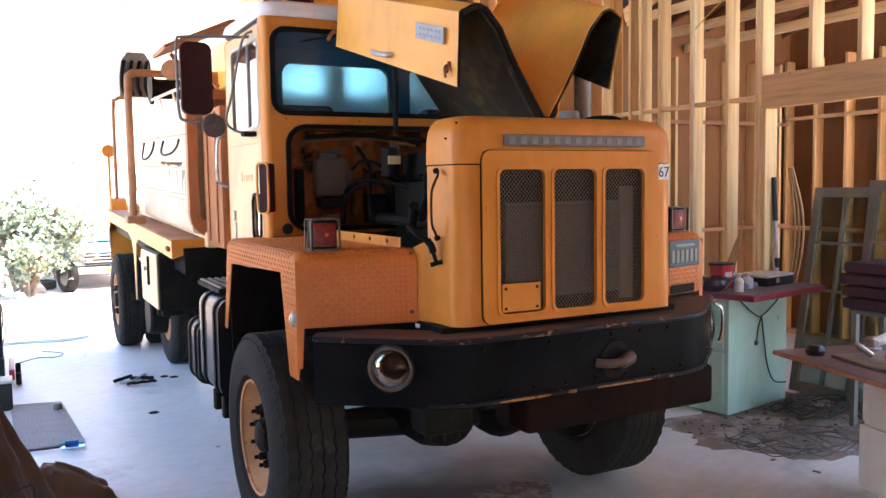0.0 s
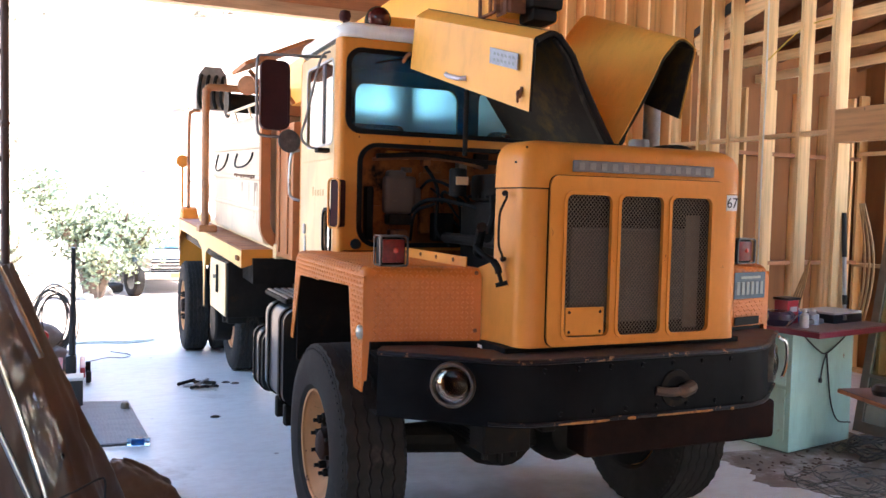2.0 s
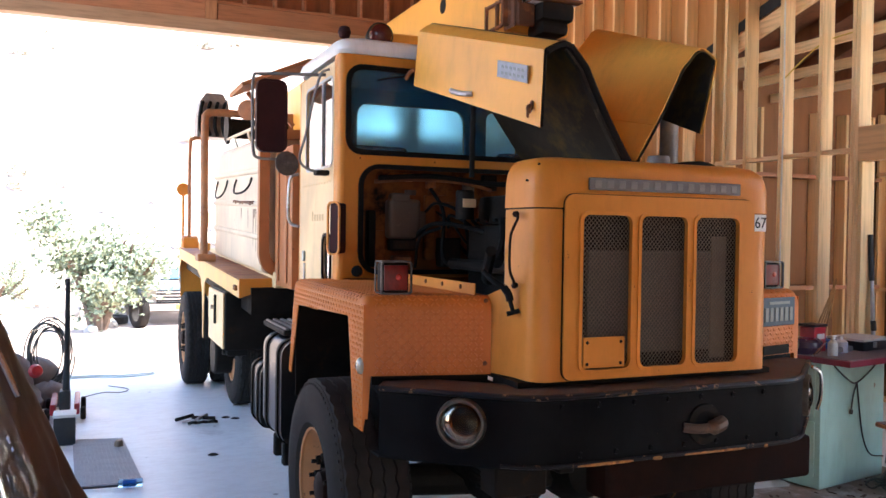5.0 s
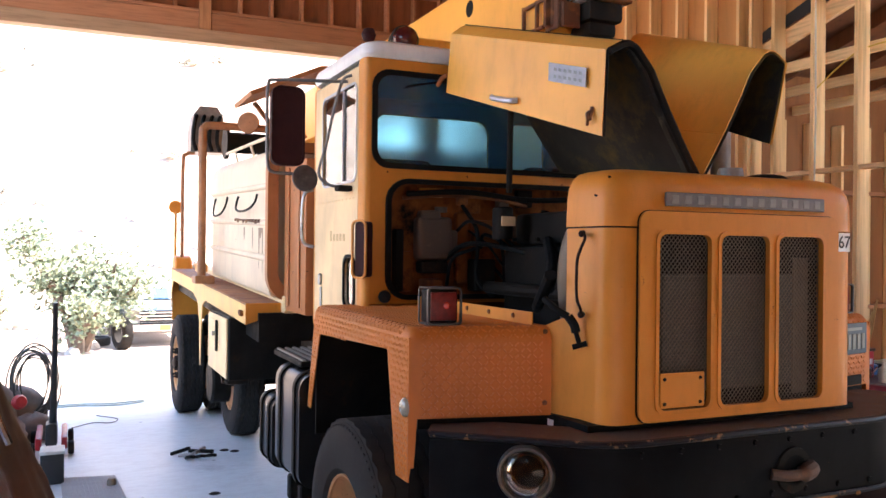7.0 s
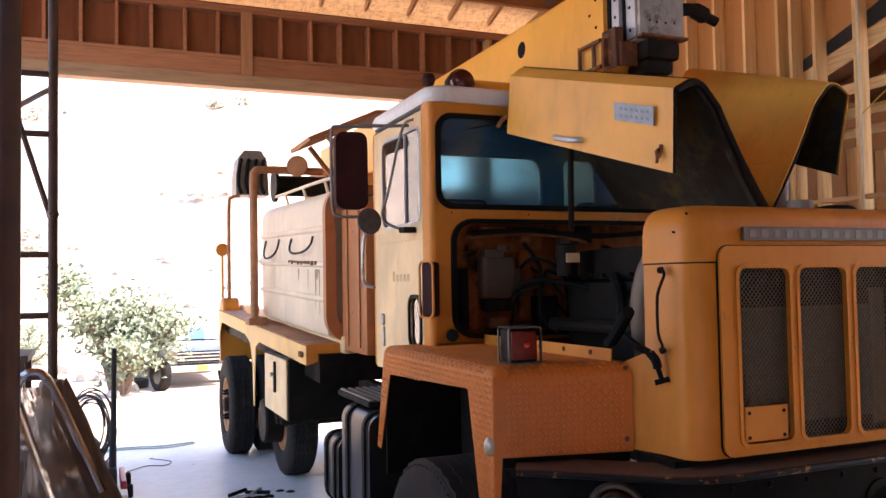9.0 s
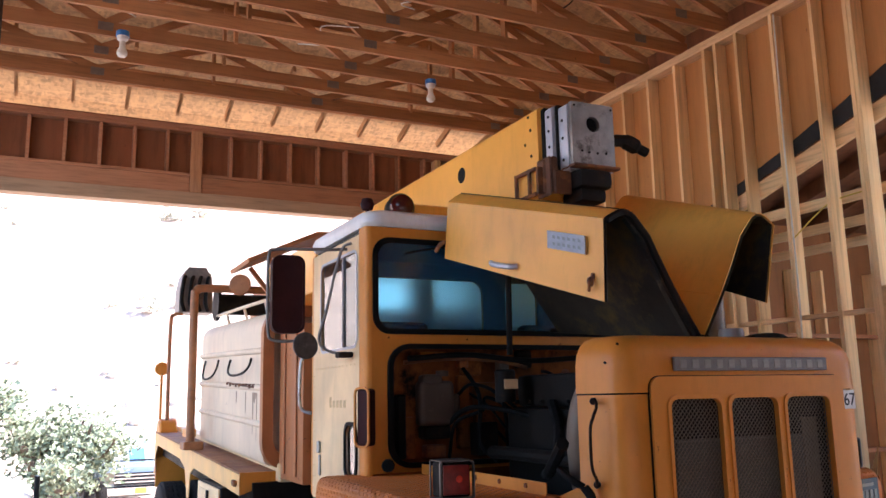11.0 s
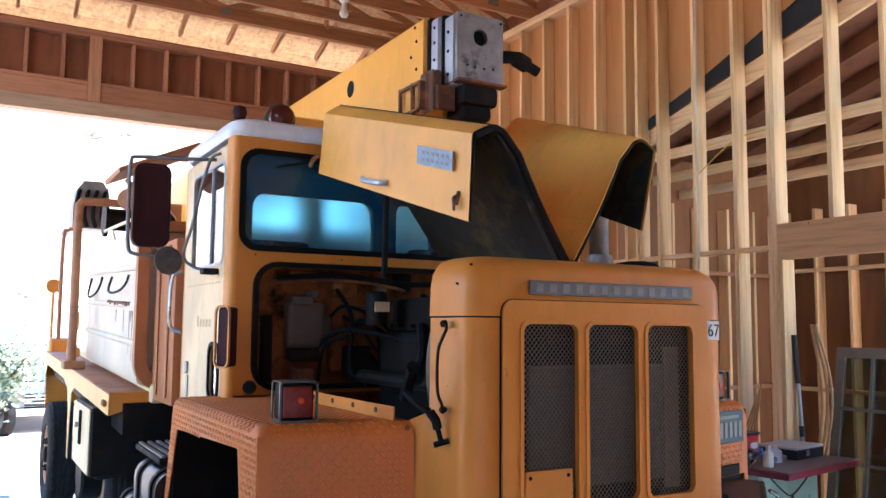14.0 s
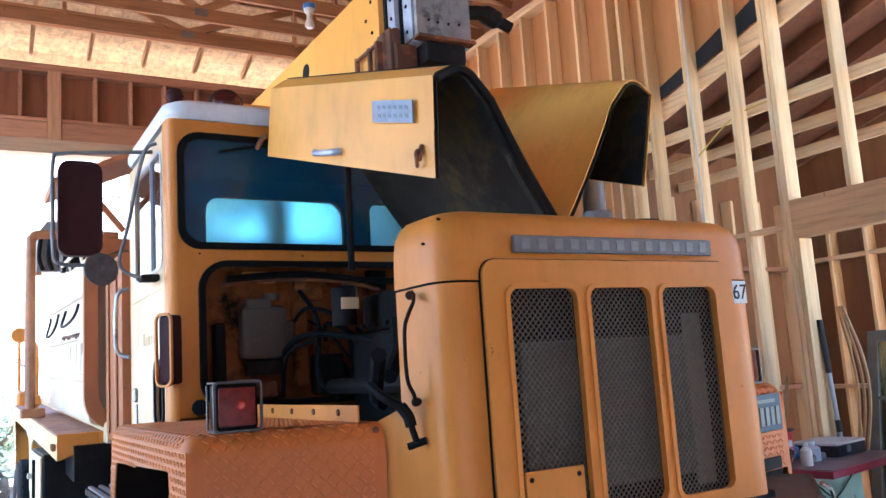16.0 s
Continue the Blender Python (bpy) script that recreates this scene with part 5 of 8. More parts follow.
# roof lamps
bm = lathe(B(), [(0.075, 0.12), (0.085, 0.10), (0.08, 0.0), (0.05, -0.05), (0, -0.06)], (1.885, 5.41, 3.075), (-0.15, -1, 0), 28)
lamp = part("roof_beacon", bm, DARK, truck, "round red roof beacon")
part("beacon_lens", lathe(B(), [(0.074, 0.12), (0.066, 0.145), (0.04, 0.165), (0, 0.172)], (1.885, 5.41, 3.075), (-0.15, -1, 0), 28), BEACON, lamp)
bm = box(B(), 1.96, 2.36, 5.38, 5.48, 3.03, 3.12, 0.01, 1)
part("beacon_mount", bm, YELLOW, cab)
bm = lathe(B(), [(0, 0.075), (0.03, 0.065), (0.04, 0.035), (0.03, 0.005), (0.012, 0.0), (0.012, -0.05)], (1.575, 5.10, 2.985), "z", 16)
part("clearance_lamp", bm, MAROON, cab)

# mirror bracket and mirrors
mir = part("mirror", prism(B(), rounded(1.115, 1.285, 2.318, 2.742, 0.045, 4), "y", 5.36, 5.40), MAROON, truck, "tall dark-backed side mirror")
part("mirror_rim", ring_frame(B(), rounded(1.106, 1.294, 2.309, 2.751, 0.05, 4), rounded(1.12, 1.28, 2.323, 2.737, 0.042, 4), "y", 5.352, 5.408), MAROON, mir)
loop = smooth_path([(1.49, 5.20, 2.775), (1.38, 5.22, 2.77), (1.13, 5.33, 2.775), (1.085, 5.355, 2.745), (1.085, 5.37, 2.52), (1.09, 5.37, 2.32), (1.12, 5.36, 2.27), (1.25, 5.35, 2.265), (1.34, 5.30, 2.26)], 5)
part("mirror_arm", tube(B(), loop, 0.0095, 8), DARKSTEEL, cab)
part("mirror_stay", tube(B(), smooth_path([(1.495, 5.14, 2.80), (1.455, 5.17, 2.775), (1.425, 5.20, 2.66), (1.385, 5.25, 2.42), (1.355, 5.285, 2.27), (1.40, 5.24, 2.205), (1.49, 5.16, 2.18)], 5), 0.0085, 8), DARKSTEEL, cab)
sp = part("round_mirror", lathe(B(), [(0, -0.02), (0.055, -0.012), (0.072, 0.0), (0.075, 0.012), (0.071, 0.016), (0, 0.02)], (1.275, 5.29, 2.235), (0.15, -1, 0.1), 28), plain("dusty_mirror_back", (0.11, 0.10, 0.095), 0.55, 0.3, 0.4, 30.0, 0.3, stain=(0.2, 0.18, 0.16), amount=0.55), cab, "round convex mirror")
part("mirror_clamp", box(B(), 1.42, 1.50, 5.12, 5.20, 2.165, 2.195, 0.006, 1), DARK, cab)
part("cab_grab_rail", tube(B(), smooth_path([(1.495, 5.90, 2.22), (1.44, 5.92, 2.18), (1.43, 5.92, 1.95), (1.45, 5.92, 1.88), (1.495, 5.88, 1.86)], 5), 0.011, 8), STEEL, cab)

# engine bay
# colours in the bay are darkened to stand for its shade
part("firewall", box(B(), 1.56, 2 * CX - 1.56, 5.045, 5.06, 1.40, 2.26), FIREWALL, cab, "dirty orange firewall with the bay's shade in its colour")
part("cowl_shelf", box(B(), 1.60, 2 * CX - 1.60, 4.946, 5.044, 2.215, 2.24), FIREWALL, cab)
bm = box(B(), 1.81, 2.02, 4.93, 5.02, 1.79, 2.03, 0.035, 4)
box(bm, 1.83, 1.95, 4.935, 5.015, 2.0, 2.065, 0.025, 3)
box(bm, 1.99, 2.055, 4.94, 5.01, 1.82, 1.96, 0.02, 3)
lathe(bm, [(0.035, 0), (0.035, 0.03), (0.0, 0.032)], (1.96, 4.97, 2.055), "z", 12)
part("coolant_bottle", bm, BOTTLE, cab, "dusty plastic bottle on the firewall, darkened for the bay's shade")
part("bottle_bracket", box(B(), 1.84, 2.0, 4.95, 5.04, 1.72, 1.79, 0.01, 1), DARK, cab)
bm = box(B(), 2.28, 2.86, 3.95, 4.85, 1.10, 1.88, 0.05, 2)
box(bm, 2.33, 2.80, 4.0, 4.8, 1.88, 2.05, 0.03, 2)
eng = part("engine", bm, DARK, truck, "grimy black engine")
part("exhaust_manifold", tube(B(), [(2.17, 3.98, 1.65), (2.17, 4.80, 1.65)], 0.034, 10), DARK, eng)
for k in range(7):
    part("cover_bolt", lathe(B(), [(0, 0.02), (0.012, 0.018), (0.014, 0)], (2.315, 4.05 + 0.12 * k, 1.90), "z", 6), DARK, eng)
part("alternator", lathe(B(), [(0.0, -0.09), (0.07, -0.085), (0.075, 0.05), (0.05, 0.07), (0.05, 0.09), (0, 0.09)], (2.20, 4.02, 1.42), "y", 18), DARK, eng)
part("fan_belt", tube(B(), smooth_path([(2.20, 3.92, 1.49), (2.35, 3.92, 1.70), (2.55, 3.92, 1.72), (2.5, 3.92, 1.4), (2.20, 3.92, 1.36)], 4), 0.009, 6), SEAL, eng)
part("heater_pipe", tube(B(), smooth_path([(1.74, 4.99, 2.13), (1.98, 4.96, 2.15), (2.3, 4.95, 2.14), (2.5, 4.97, 2.1)], 5), 0.012, 8), RUST, eng)
bm = lathe(B(), [(0.055, 0), (0.055, 0.16), (0.045, 0.17), (0, 0.17)], (2.19, 4.68, 1.91), "z", 18)
fil = part("oil_filter", bm, DARK, truck)
part("filter_label", box(B(), 2.150, 2.232, 4.615, 4.622, 1.978, 2.028, 0.002, 1), CREAM, fil)
part("air_duct", tube(B(), smooth_path([(2.20, 3.90, 1.98), (2.16, 3.92, 1.88), (2.15, 3.94, 1.76), (2.17, 3.96, 1.62), (2.22, 4.0, 1.48)], 5), 0.07, 16), GREYPIPE, eng, "thick grey duct")
for pts, r in (([(1.86, 3.66, 1.75), (1.98, 3.95, 1.62), (2.12, 4.2, 1.58)], 0.026), ([(1.95, 5.0, 1.75), (2.06, 4.86, 1.88), (2.24, 4.7, 1.86), (2.34, 4.5, 1.80)], 0.014), ([(2.0, 4.98, 1.62), (2.0, 4.9, 1.80), (2.1, 4.82, 1.86)], 0.010), ([(2.3, 4.4, 1.9), (2.2, 4.2, 1.78), (2.06, 4.0, 1.68)], 0.028), ([(1.75, 4.95, 2.15), (2.1, 4.93, 2.17), (2.5, 4.95, 2.14), (2.9, 4.93, 2.16)], 0.016), ([(2.1, 5.02, 2.12), (2.15, 4.9, 1.95), (2.13, 4.86, 1.7), (2.2, 4.8, 1.6)], 0.012)):
    part("hose", tube(B(), smooth_path(pts, 6), r, 8), SEAL, eng)
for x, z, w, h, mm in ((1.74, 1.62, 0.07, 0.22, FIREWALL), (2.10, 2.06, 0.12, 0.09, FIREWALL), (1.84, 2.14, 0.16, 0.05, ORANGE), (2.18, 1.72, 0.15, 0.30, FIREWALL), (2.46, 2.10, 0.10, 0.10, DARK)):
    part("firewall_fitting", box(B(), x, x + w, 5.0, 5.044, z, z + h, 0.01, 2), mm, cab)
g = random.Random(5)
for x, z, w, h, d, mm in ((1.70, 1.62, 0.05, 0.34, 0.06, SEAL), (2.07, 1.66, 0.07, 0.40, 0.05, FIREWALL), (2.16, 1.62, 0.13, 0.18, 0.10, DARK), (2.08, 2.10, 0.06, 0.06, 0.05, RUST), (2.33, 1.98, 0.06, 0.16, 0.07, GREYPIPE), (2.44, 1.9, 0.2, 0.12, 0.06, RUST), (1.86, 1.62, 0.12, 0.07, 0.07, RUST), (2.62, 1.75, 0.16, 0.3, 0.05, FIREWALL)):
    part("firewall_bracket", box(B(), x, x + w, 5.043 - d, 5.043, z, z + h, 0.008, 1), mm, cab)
for k in range(9):
    x = 2.06 + 0.08 * k
    a = Vector((x, 4.99, g.uniform(1.7, 2.1)))
    pts = [a, a + Vector((g.uniform(-0.05, 0.08), -0.10, g.uniform(-0.1, 0.1))), a + Vector((g.uniform(0.05, 0.2), -0.16, g.uniform(-0.25, 0.05))), a + Vector((g.uniform(0.1, 0.3), -0.06, g.uniform(-0.35, -0.1)))]
    part("cable", tube(B(), smooth_path(pts, 5), g.choice((0.007, 0.010, 0.013)), 6), g.choice((SEAL, SEAL, RUST, GREYPIPE)), eng)
part("exhaust_pipe", tube(B(), [(3.42, 4.40, 1.50), (3.42, 4.40, 2.30), (3.42, 4.40, 2.66)], 0.055, 18), DARKSTEEL, truck, "worn steel exhaust pipe")
part("stack_bracket", tube(B(), smooth_path([(3.40, 4.86, 2.2), (3.40, 4.86, 2.48), (3.42, 4.86, 2.53)], 3), 0.013, 8), CHROME, truck)

# fuel tank and steps
bm = B()
prism(bm, rounded(1.255, 1.80, 0.52, 1.155, 0.09, 5), "y", 5.27, 5.83)
ft = part("fuel_tank", bm, TANKBLACK, truck, "black rounded fuel tank with straps")
for y in (5.36, 5.70):
    part("tank_strap", ring_frame(B(), rounded(1.243, 1.812, 0.508, 1.167, 0.10, 5), rounded(1.256, 1.799, 0.521, 1.154, 0.09, 5), "y", y - 0.022, y + 0.022), DARK, ft)
bm = prism(B(), rounded(1.255, 1.70, 0.48, 0.92, 0.08, 5), "y", 5.92, 6.28)
st = part("air_tank", bm, TANKBLACK, truck)
for y in (6.0, 6.2):
    part("tank_strap", ring_frame(B(), rounded(1.243, 1.712, 0.468, 0.932, 0.09, 5), rounded(1.256, 1.699, 0.481, 0.919, 0.08, 5), "y", y - 0.02, y + 0.02), DARK, st)
bm = box(B(), 1.30, 1.62, 5.42, 6.08, 1.172, 1.205, 0.006, 1)
stp = part("cab_step", bm, DARK, truck)
for k in range(6):
    part("step_bar", box(B(), 1.315 + 0.05 * k, 1.335 + 0.05 * k, 5.43, 6.07, 1.2055, 1.216), DARKSTEEL, stp)
for y in (5.40, 5.65):
    bm = box(B(), 1.30, 1.38, y, y + 0.06, 0.36, 0.505, 0.01, 1)
    part("tank_foot", bm, DARK, ft)

# body deck, tank and rear gear; the body rises a little to the rear
def up(y):
    return 0.033 * (y - 6.6)


def rise(bm):
    for v in bm.verts:
        v.co.z += up(v.co.y)
    return bm


for s in (1, -1):
    X0, X1 = mx(1.215, s), mx(1.46, s)
    bm = box(B(), X0, X1, 6.60, 11.10, 1.455, 1.468)
    bmesh.ops.subdivide_edges(bm, edges=bm.edges[:], cuts=2)
    dk = part("side_deck", rise(bm), DECKRUST, truck, "rusty brown side deck")
    fas = [(6.60, 1.32), (8.42, 1.32), (8.60, 1.26), (8.66, 1.05), (8.70, 0.70), (8.74, 0.70), (8.78, 1.10), (8.90, 1.27), (9.2, 1.33), (10.85, 1.33), (11.02, 1.2), (11.05, 1.0), (11.10, 1.0), (11.10, 1.452), (6.60, 1.452)]
    part("deck_fascia", rise(prism(B(), fas, "x", X0, X0 + 0.008 * s)), FASCIA, dk, "yellow-orange painted deck edge")
    part("deck_nose", rise(prism(B(), [(mx(1.225, s), 1.322), (mx(1.46, s), 1.40), (mx(1.46, s), 1.468), (mx(1.215, s), 1.468), (mx(1.215, s), 1.322)], "y", 6.585, 6.598)), ORANGE, dk)
    part("deck_gusset", rise(prism(B(), [(6.60, 1.45), (6.60, 1.325), (6.9, 1.45)], "x", mx(1.40, s), mx(1.408, s))), ORANGE, dk)
    part("deck_marker", rise(box(B(), mx(1.19, s), X0, 6.66, 6.74, 1.37, 1.41, 0.006, 1)), RUST, dk)
    part("hose_tray", rise(box(B(), mx(1.46, s), mx(1.56, s), 6.5, 11.1, 1.40, 1.52, 0.01, 1)), CREAM, dk)
    part("rear_hump", lathe(B(), [(0, -0.1), (0.13, -0.1), (0.15, -0.08), (0.15, 0.08), (0.13, 0.1), (0, 0.1)], (mx(1.33, s), 11.0, 1.61), "x", 28), ORANGE, dk)
    bm = tube(B(), [(mx(1.255, s), 11.05, 1.62), (mx(1.255, s), 11.05, 2.28)], 0.016, 8)
    wand = part("marker_wand", bm, ORANGE, truck)
    part("wand_disc", lathe(B(), [(0, -0.012), (0.07, -0.012), (0.08, 0), (0.07, 0.012), (0, 0.012)], (mx(1.255, s), 11.05, 2.33), "y", 24), ORANGE, wand)
bm = box(B(), 1.30, 2 * CX - 1.30, 6.55, 11.05, 1.20, 1.40)
part("body_frame", rise(bm), DARK, truck)
part("rear_panel", box(B(), 1.23, 2 * CX - 1.23, 11.06, 11.09, 1.0, 1.60), ORANGE, truck)

bm = B()
top = [(1.385 + 0.13 * (1 - math.cos(radians(a))), 2.575 - 0.13 * (1 - math.sin(radians(a)))) for a in range(0, 91, 15)]
foot = [(1.425, 1.50), (1.397, 1.515), (1.386, 1.545)]
sec = foot + top
sec = sec + [(2 * CX - x, z) for x, z in sec[::-1]]
prism(bm, sec, "y", 6.64, 9.15)
tank = part("water_tank", rise(bm), TANKPAINT, truck, "chalky cream water tank with rolled ribs")
for z in (1.775, 2.03, 2.29):
    bm = tube(B(), [(1.384, 6.62, z), (1.384, 7.9, z), (1.384, 9.15, z)], 0.024, 10)
    part("tank_rib", rise(bm), TANKPAINT, tank)
    part("rib_cap", rise(lathe(B(), [(0, 0.015), (0.022, 0.012), (0.026, -0.03)], (1.384, 6.62, z), (0, -1, 0), 10)), DARK, tank)
bm = ring_frame(B(), rounded(1.355, 2 * CX - 1.355, 1.47, 2.60, 0.19, 7), rounded(1.43, 2 * CX - 1.43, 1.545, 2.53, 0.15, 7), "y", 6.56, 6.637)
part("tank_flange", bm, RUSTORANGE, tank, "dull red-orange end flange")
part("pump_cabinet", box(B(), 1.47, 2 * CX - 1.47, 5.98, 6.555, 1.42, 2.43, 0.015, 2), RUSTORANGE, truck, "dull red-orange cabinet behind the cab")
for y in (6.12, 6.40):
    part("cabinet_rib", box(B(), 1.455, 1.469, y - 0.02, y + 0.02, 1.46, 2.40, 0.006, 1), RUSTORANGE, tank)
for y, w, zt, zb in ((8.59, 0.31, 2.245, 2.080), (7.39, 0.37, 2.240, 2.115)):
    d = zt - zb
    a = [(1.376, y + w, zt), (1.36, y + w, zt - d * 0.45), (1.34, y + w * 0.78, zb + d * 0.18), (1.325, y + w * 0.3, zb), (1.325, y - w * 0.3, zb), (1.34, y - w * 0.78, zb + d * 0.18), (1.36, y - w, zt - d * 0.45), (1.376, y - w, zt)]
    part("hose_hook", rise(tube(B(), smooth_path(a, 5), 0.009, 8)), DARK, tank, "black U-shaped hose hook")
g = random.Random(31)
bm = tube(B(), smooth_path([(1.365, 7.82, 2.055), (1.352, 7.6, 2.05), (1.352, 7.1, 2.035), (1.362, 6.85, 2.03)], 5), 0.006, 8)
for k in range(9):
    y = 7.80 - 0.115 * k
    box(bm, 1.352, 1.372, y - g.uniform(0.01, 0.045), y + 0.01, 2.038 - g.uniform(0.0, 0.02), 2.052, 0.003, 1)
part("drain_pipe", rise(bm), RUST, tank, "rusty pipe fitting with stains below")
for y, w, h in ((7.55, 0.025, 0.10), (7.22, 0.012, 0.16), (6.98, 0.02, 0.30), (6.86, 0.016, 0.34), (6.93, 0.05, 0.08)):
    pts = [(y - w, 1.99), (y + w, 1.99), (y + w * 0.6, 1.99 - h * 0.6), (y + w * 0.15, 1.99 - h), (y - w * 0.2, 1.99 - h * 0.93), (y - w * 0.7, 1.99 - h * 0.5)]
    part("drip_stain", rise(prism(B(), pts, "x", 1.3835, 1.3848)), STAIN, tank)
part("top_rail", tube(B(), smooth_path([(1.46, 6.6, 2.64), (1.44, 6.9, 2.67), (1.44, 8.7, 2.73)], 5), 0.014, 8), TANKPAINT, tank)
for y in (6.9, 7.6, 8.3):
    part("rail_post", tube(B(), [(1.47, y, 2.55 + up(y)), (1.44, y, 2.67 + 0.9 * up(y) * 0.9)], 0.011, 6), TANKPAINT, tank)
bm = tube(B(), smooth_path([(1.20, 8.56, 1.55), (1.20, 8.56, 2.2), (1.20, 8.56, 2.86), (1.22, 8.56, 2.94), (1.30, 8.56, 2.965), (1.85, 8.56, 2.965)], 5), 0.037, 12)
part("crane_post", bm, PIPERUST, truck, "brown painted pipe post with an overhead arm")
part("post_foot", box(B(), 1.13, 1.30, 8.45, 8.66, 1.53, 1.60, 0.008, 1), PIPERUST, truck)
part("work_lamp", lathe(B(), [(0, -0.07), (0.05, -0.06), (0.095, 0.0), (0.10, 0.02), (0.09, 0.03), (0, 0.035)], (1.60, 8.50, 3.0), (-0.4, -1, 0), 24), PIPERUST, truck, "round brown work lamp")
bm = tube(B(), smooth_path([(1.25, 8.9, 1.58), (1.25, 8.9, 2.05), (1.26, 9.0, 2.12), (1.28, 9.1, 2.05), (1.28, 9.1, 1.6)], 5), 0.018, 8)
box(bm, 1.22, 1.30, 8.86, 9.14, 1.62, 1.70, 0.01, 1)
box(bm, 1.225, 1.285, 8.87, 8.93, 1.85, 2.02, 0.01, 1)
part("lever_stand", bm, ORANGE, truck)

# toolbox
tb = part("toolbox", box(B(), 1.175, 1.72, 7.0, 7.86, 0.87, 1.338, 0.008, 1), DARK, truck)
tdoor = part("toolbox_door", box(B(), 1.158, 1.173, 7.012, 7.848, 0.882, 1.326, 0.005, 1), CREAM, truck, "cream steel toolbox door")
part("door_recess", box(B(), 1.150, 1.1575, 7.42, 7.80, 1.06, 1.29, 0.004, 1), CREAM, tdoor)
part("toolbox_latch", box(B(), 1.140, 1.1575, 7.37, 7.41, 1.05, 1.29, 0.005, 1), DARK, tdoor)
part("latch_knob", lathe(B(), [(0, 0.03), (0.02, 0.025), (0.015, 0.0)], (1.14, 7.39, 1.19), (-1, 0, 0), 10), STEEL, tdoor)
bm = box(B(), 1.40, 1.60, 8.36, 8.62, 0.62, 0.86, 0.03, 2)
for k in range(5):
    lathe(bm, [(0, 0.03), (0.025, 0.025), (0.03, 0)], (1.39, 8.42 + 0.04 * k, 0.66 + 0.04 * k), (-1, 0, 0), 8)
part("brake_valve", bm, DARK, truck)
part("brake_drum", lathe(B(), [(0.0, -0.02), (0.2, -0.02), (0.22, 0.0), (0.22, 0.16), (0, 0.17)], (1.40, 9.22, 0.545), "x", 28), DARK, truck)

# crane boom
bm = B()
prism(bm, rounded(2.36, 2.776, 2.99, 3.512, 0.025, 3), "y", 4.53, 10.6)
boom = part("crane_boom", bm, YELLOW, truck, "long yellow telescopic crane boom")
bm = prism(B(), rounded(2.395, 2.735, 3.09, 3.495, 0.02, 2), "y", 4.44, 4.528)
part("inner_section", bm, ALU, boom, "pale grey inner boom section")
bm = prism(B(), rounded(2.43, 2.72, 3.12, 3.485, 0.015, 2), "y", 4.345, 4.438)
part("boom_collar", bm, ALU, boom)
bm = prism(B(), rounded(2.418, 2.732, 3.10, 3.50, 0.01, 2), "y", 4.425, 4.439)
prism(bm, rounded(2.385, 2.745, 3.08, 3.505, 0.01, 2), "y", 4.505, 4.529)
part("weld_lip", bm, DARK, boom)
hole = [(2.578 + 0.043 * math.cos(a), 3.375 + 0.043 * math.sin(a)) for a in np.linspace(0, 2 * math.pi, 24, endpoint=False)]
bm = holed(B(), rounded(2.440, 2.715, 3.145, 3.492, 0.008, 2), [hole], "y", 4.318, 4.343)
head = part("boom_head", bm, HEADSTEEL, truck, "bare steel boom head plate with a round hole")
part("head_hole", lathe(B(), [(0.0, 0.0), (0.044, 0.0), (0.044, -0.001)], (2.578, 4.3445, 3.375), (0, -1, 0), 24), SEAL, head)
part("head_lip", box(B(), 2.43, 2.725, 4.29, 4.43, 3.128, 3.143, 0.003, 1), RUST, head)
for x, z in ((2.50, 3.22), (2.545, 3.215), (2.60, 3.215), (2.655, 3.22), (2.46, 3.47), (2.70, 3.47)):
    part("bolt", lathe(B(), [(0, 0.006), (0.006, 0.005), (0.007, 0)], (x, 4.318, z), (0, -1, 0), 6), DARK, head)
for y, zz in ((4.47, (3.16, 3.27, 3.36, 3.44)), (4.39, (3.18, 3.30, 3.40))):
    for z in zz:
        part("bolt", lathe(B(), [(0, 0.006), (0.008, 0.005), (0.009, 0)], (2.395 if y > 4.44 else 2.43, y, z), (-1, 0, 0), 6), DARK, boom)
bm = box(B(), 2.47, 2.68, 4.30, 4.50, 3.02, 3.125, 0.03, 2)
box(bm, 2.49, 2.66, 4.33, 4.52, 2.95, 3.03, 0.03, 2)
part("head_sheave", bm, DARK, boom, "greasy black sheave block")
bm = box(B(), 2.335, 2.358, 4.44, 4.52, 3.0, 3.19, 0.01, 1)
box(bm, 2.36, 2.40, 4.40, 4.44, 3.0, 3.20, 0.008, 1)
for z in (3.02, 3.16):
    tube(bm, [(2.34, 4.53, z), (2.34, 4.74, z)], 0.011, 6)
for y in (4.60, 4.74):
    tube(bm, [(2.34, y, 3.01), (2.34, y, 3.17)], 0.012, 6)
box(bm, 2.345, 2.357, 4.40, 4.53, 2.985, 3.20, 0.006, 1)
box(bm, 2.30, 2.343, 4.455, 4.475, 3.0, 3.15, 0.006, 1)
box(bm, 2.36, 2.47, 4.38, 4.40, 2.99, 3.12, 0.008, 1)
part("cable_guide", bm, RUST, boom, "rust-brown cable guide")
bm = tube(B(), smooth_path([(2.72, 4.40, 3.32), (2.82, 4.38, 3.33), (2.90, 4.37, 3.30), (2.97, 4.36, 3.27)], 4), [0.035] * 5 + [0.045] * 4 + [0.028] * 4, 8)
part("side_hook", bm, DARK, boom)
for y, z in ((5.455, 3.356), (6.6, 3.2), (8.4, 3.30)):
    part("boom_port", lathe(B(), [(0, 0.002), (0.05, 0.002), (0.052, 0)], (2.36, y, z), (-1, 0, 0), 24), SEAL, boom)
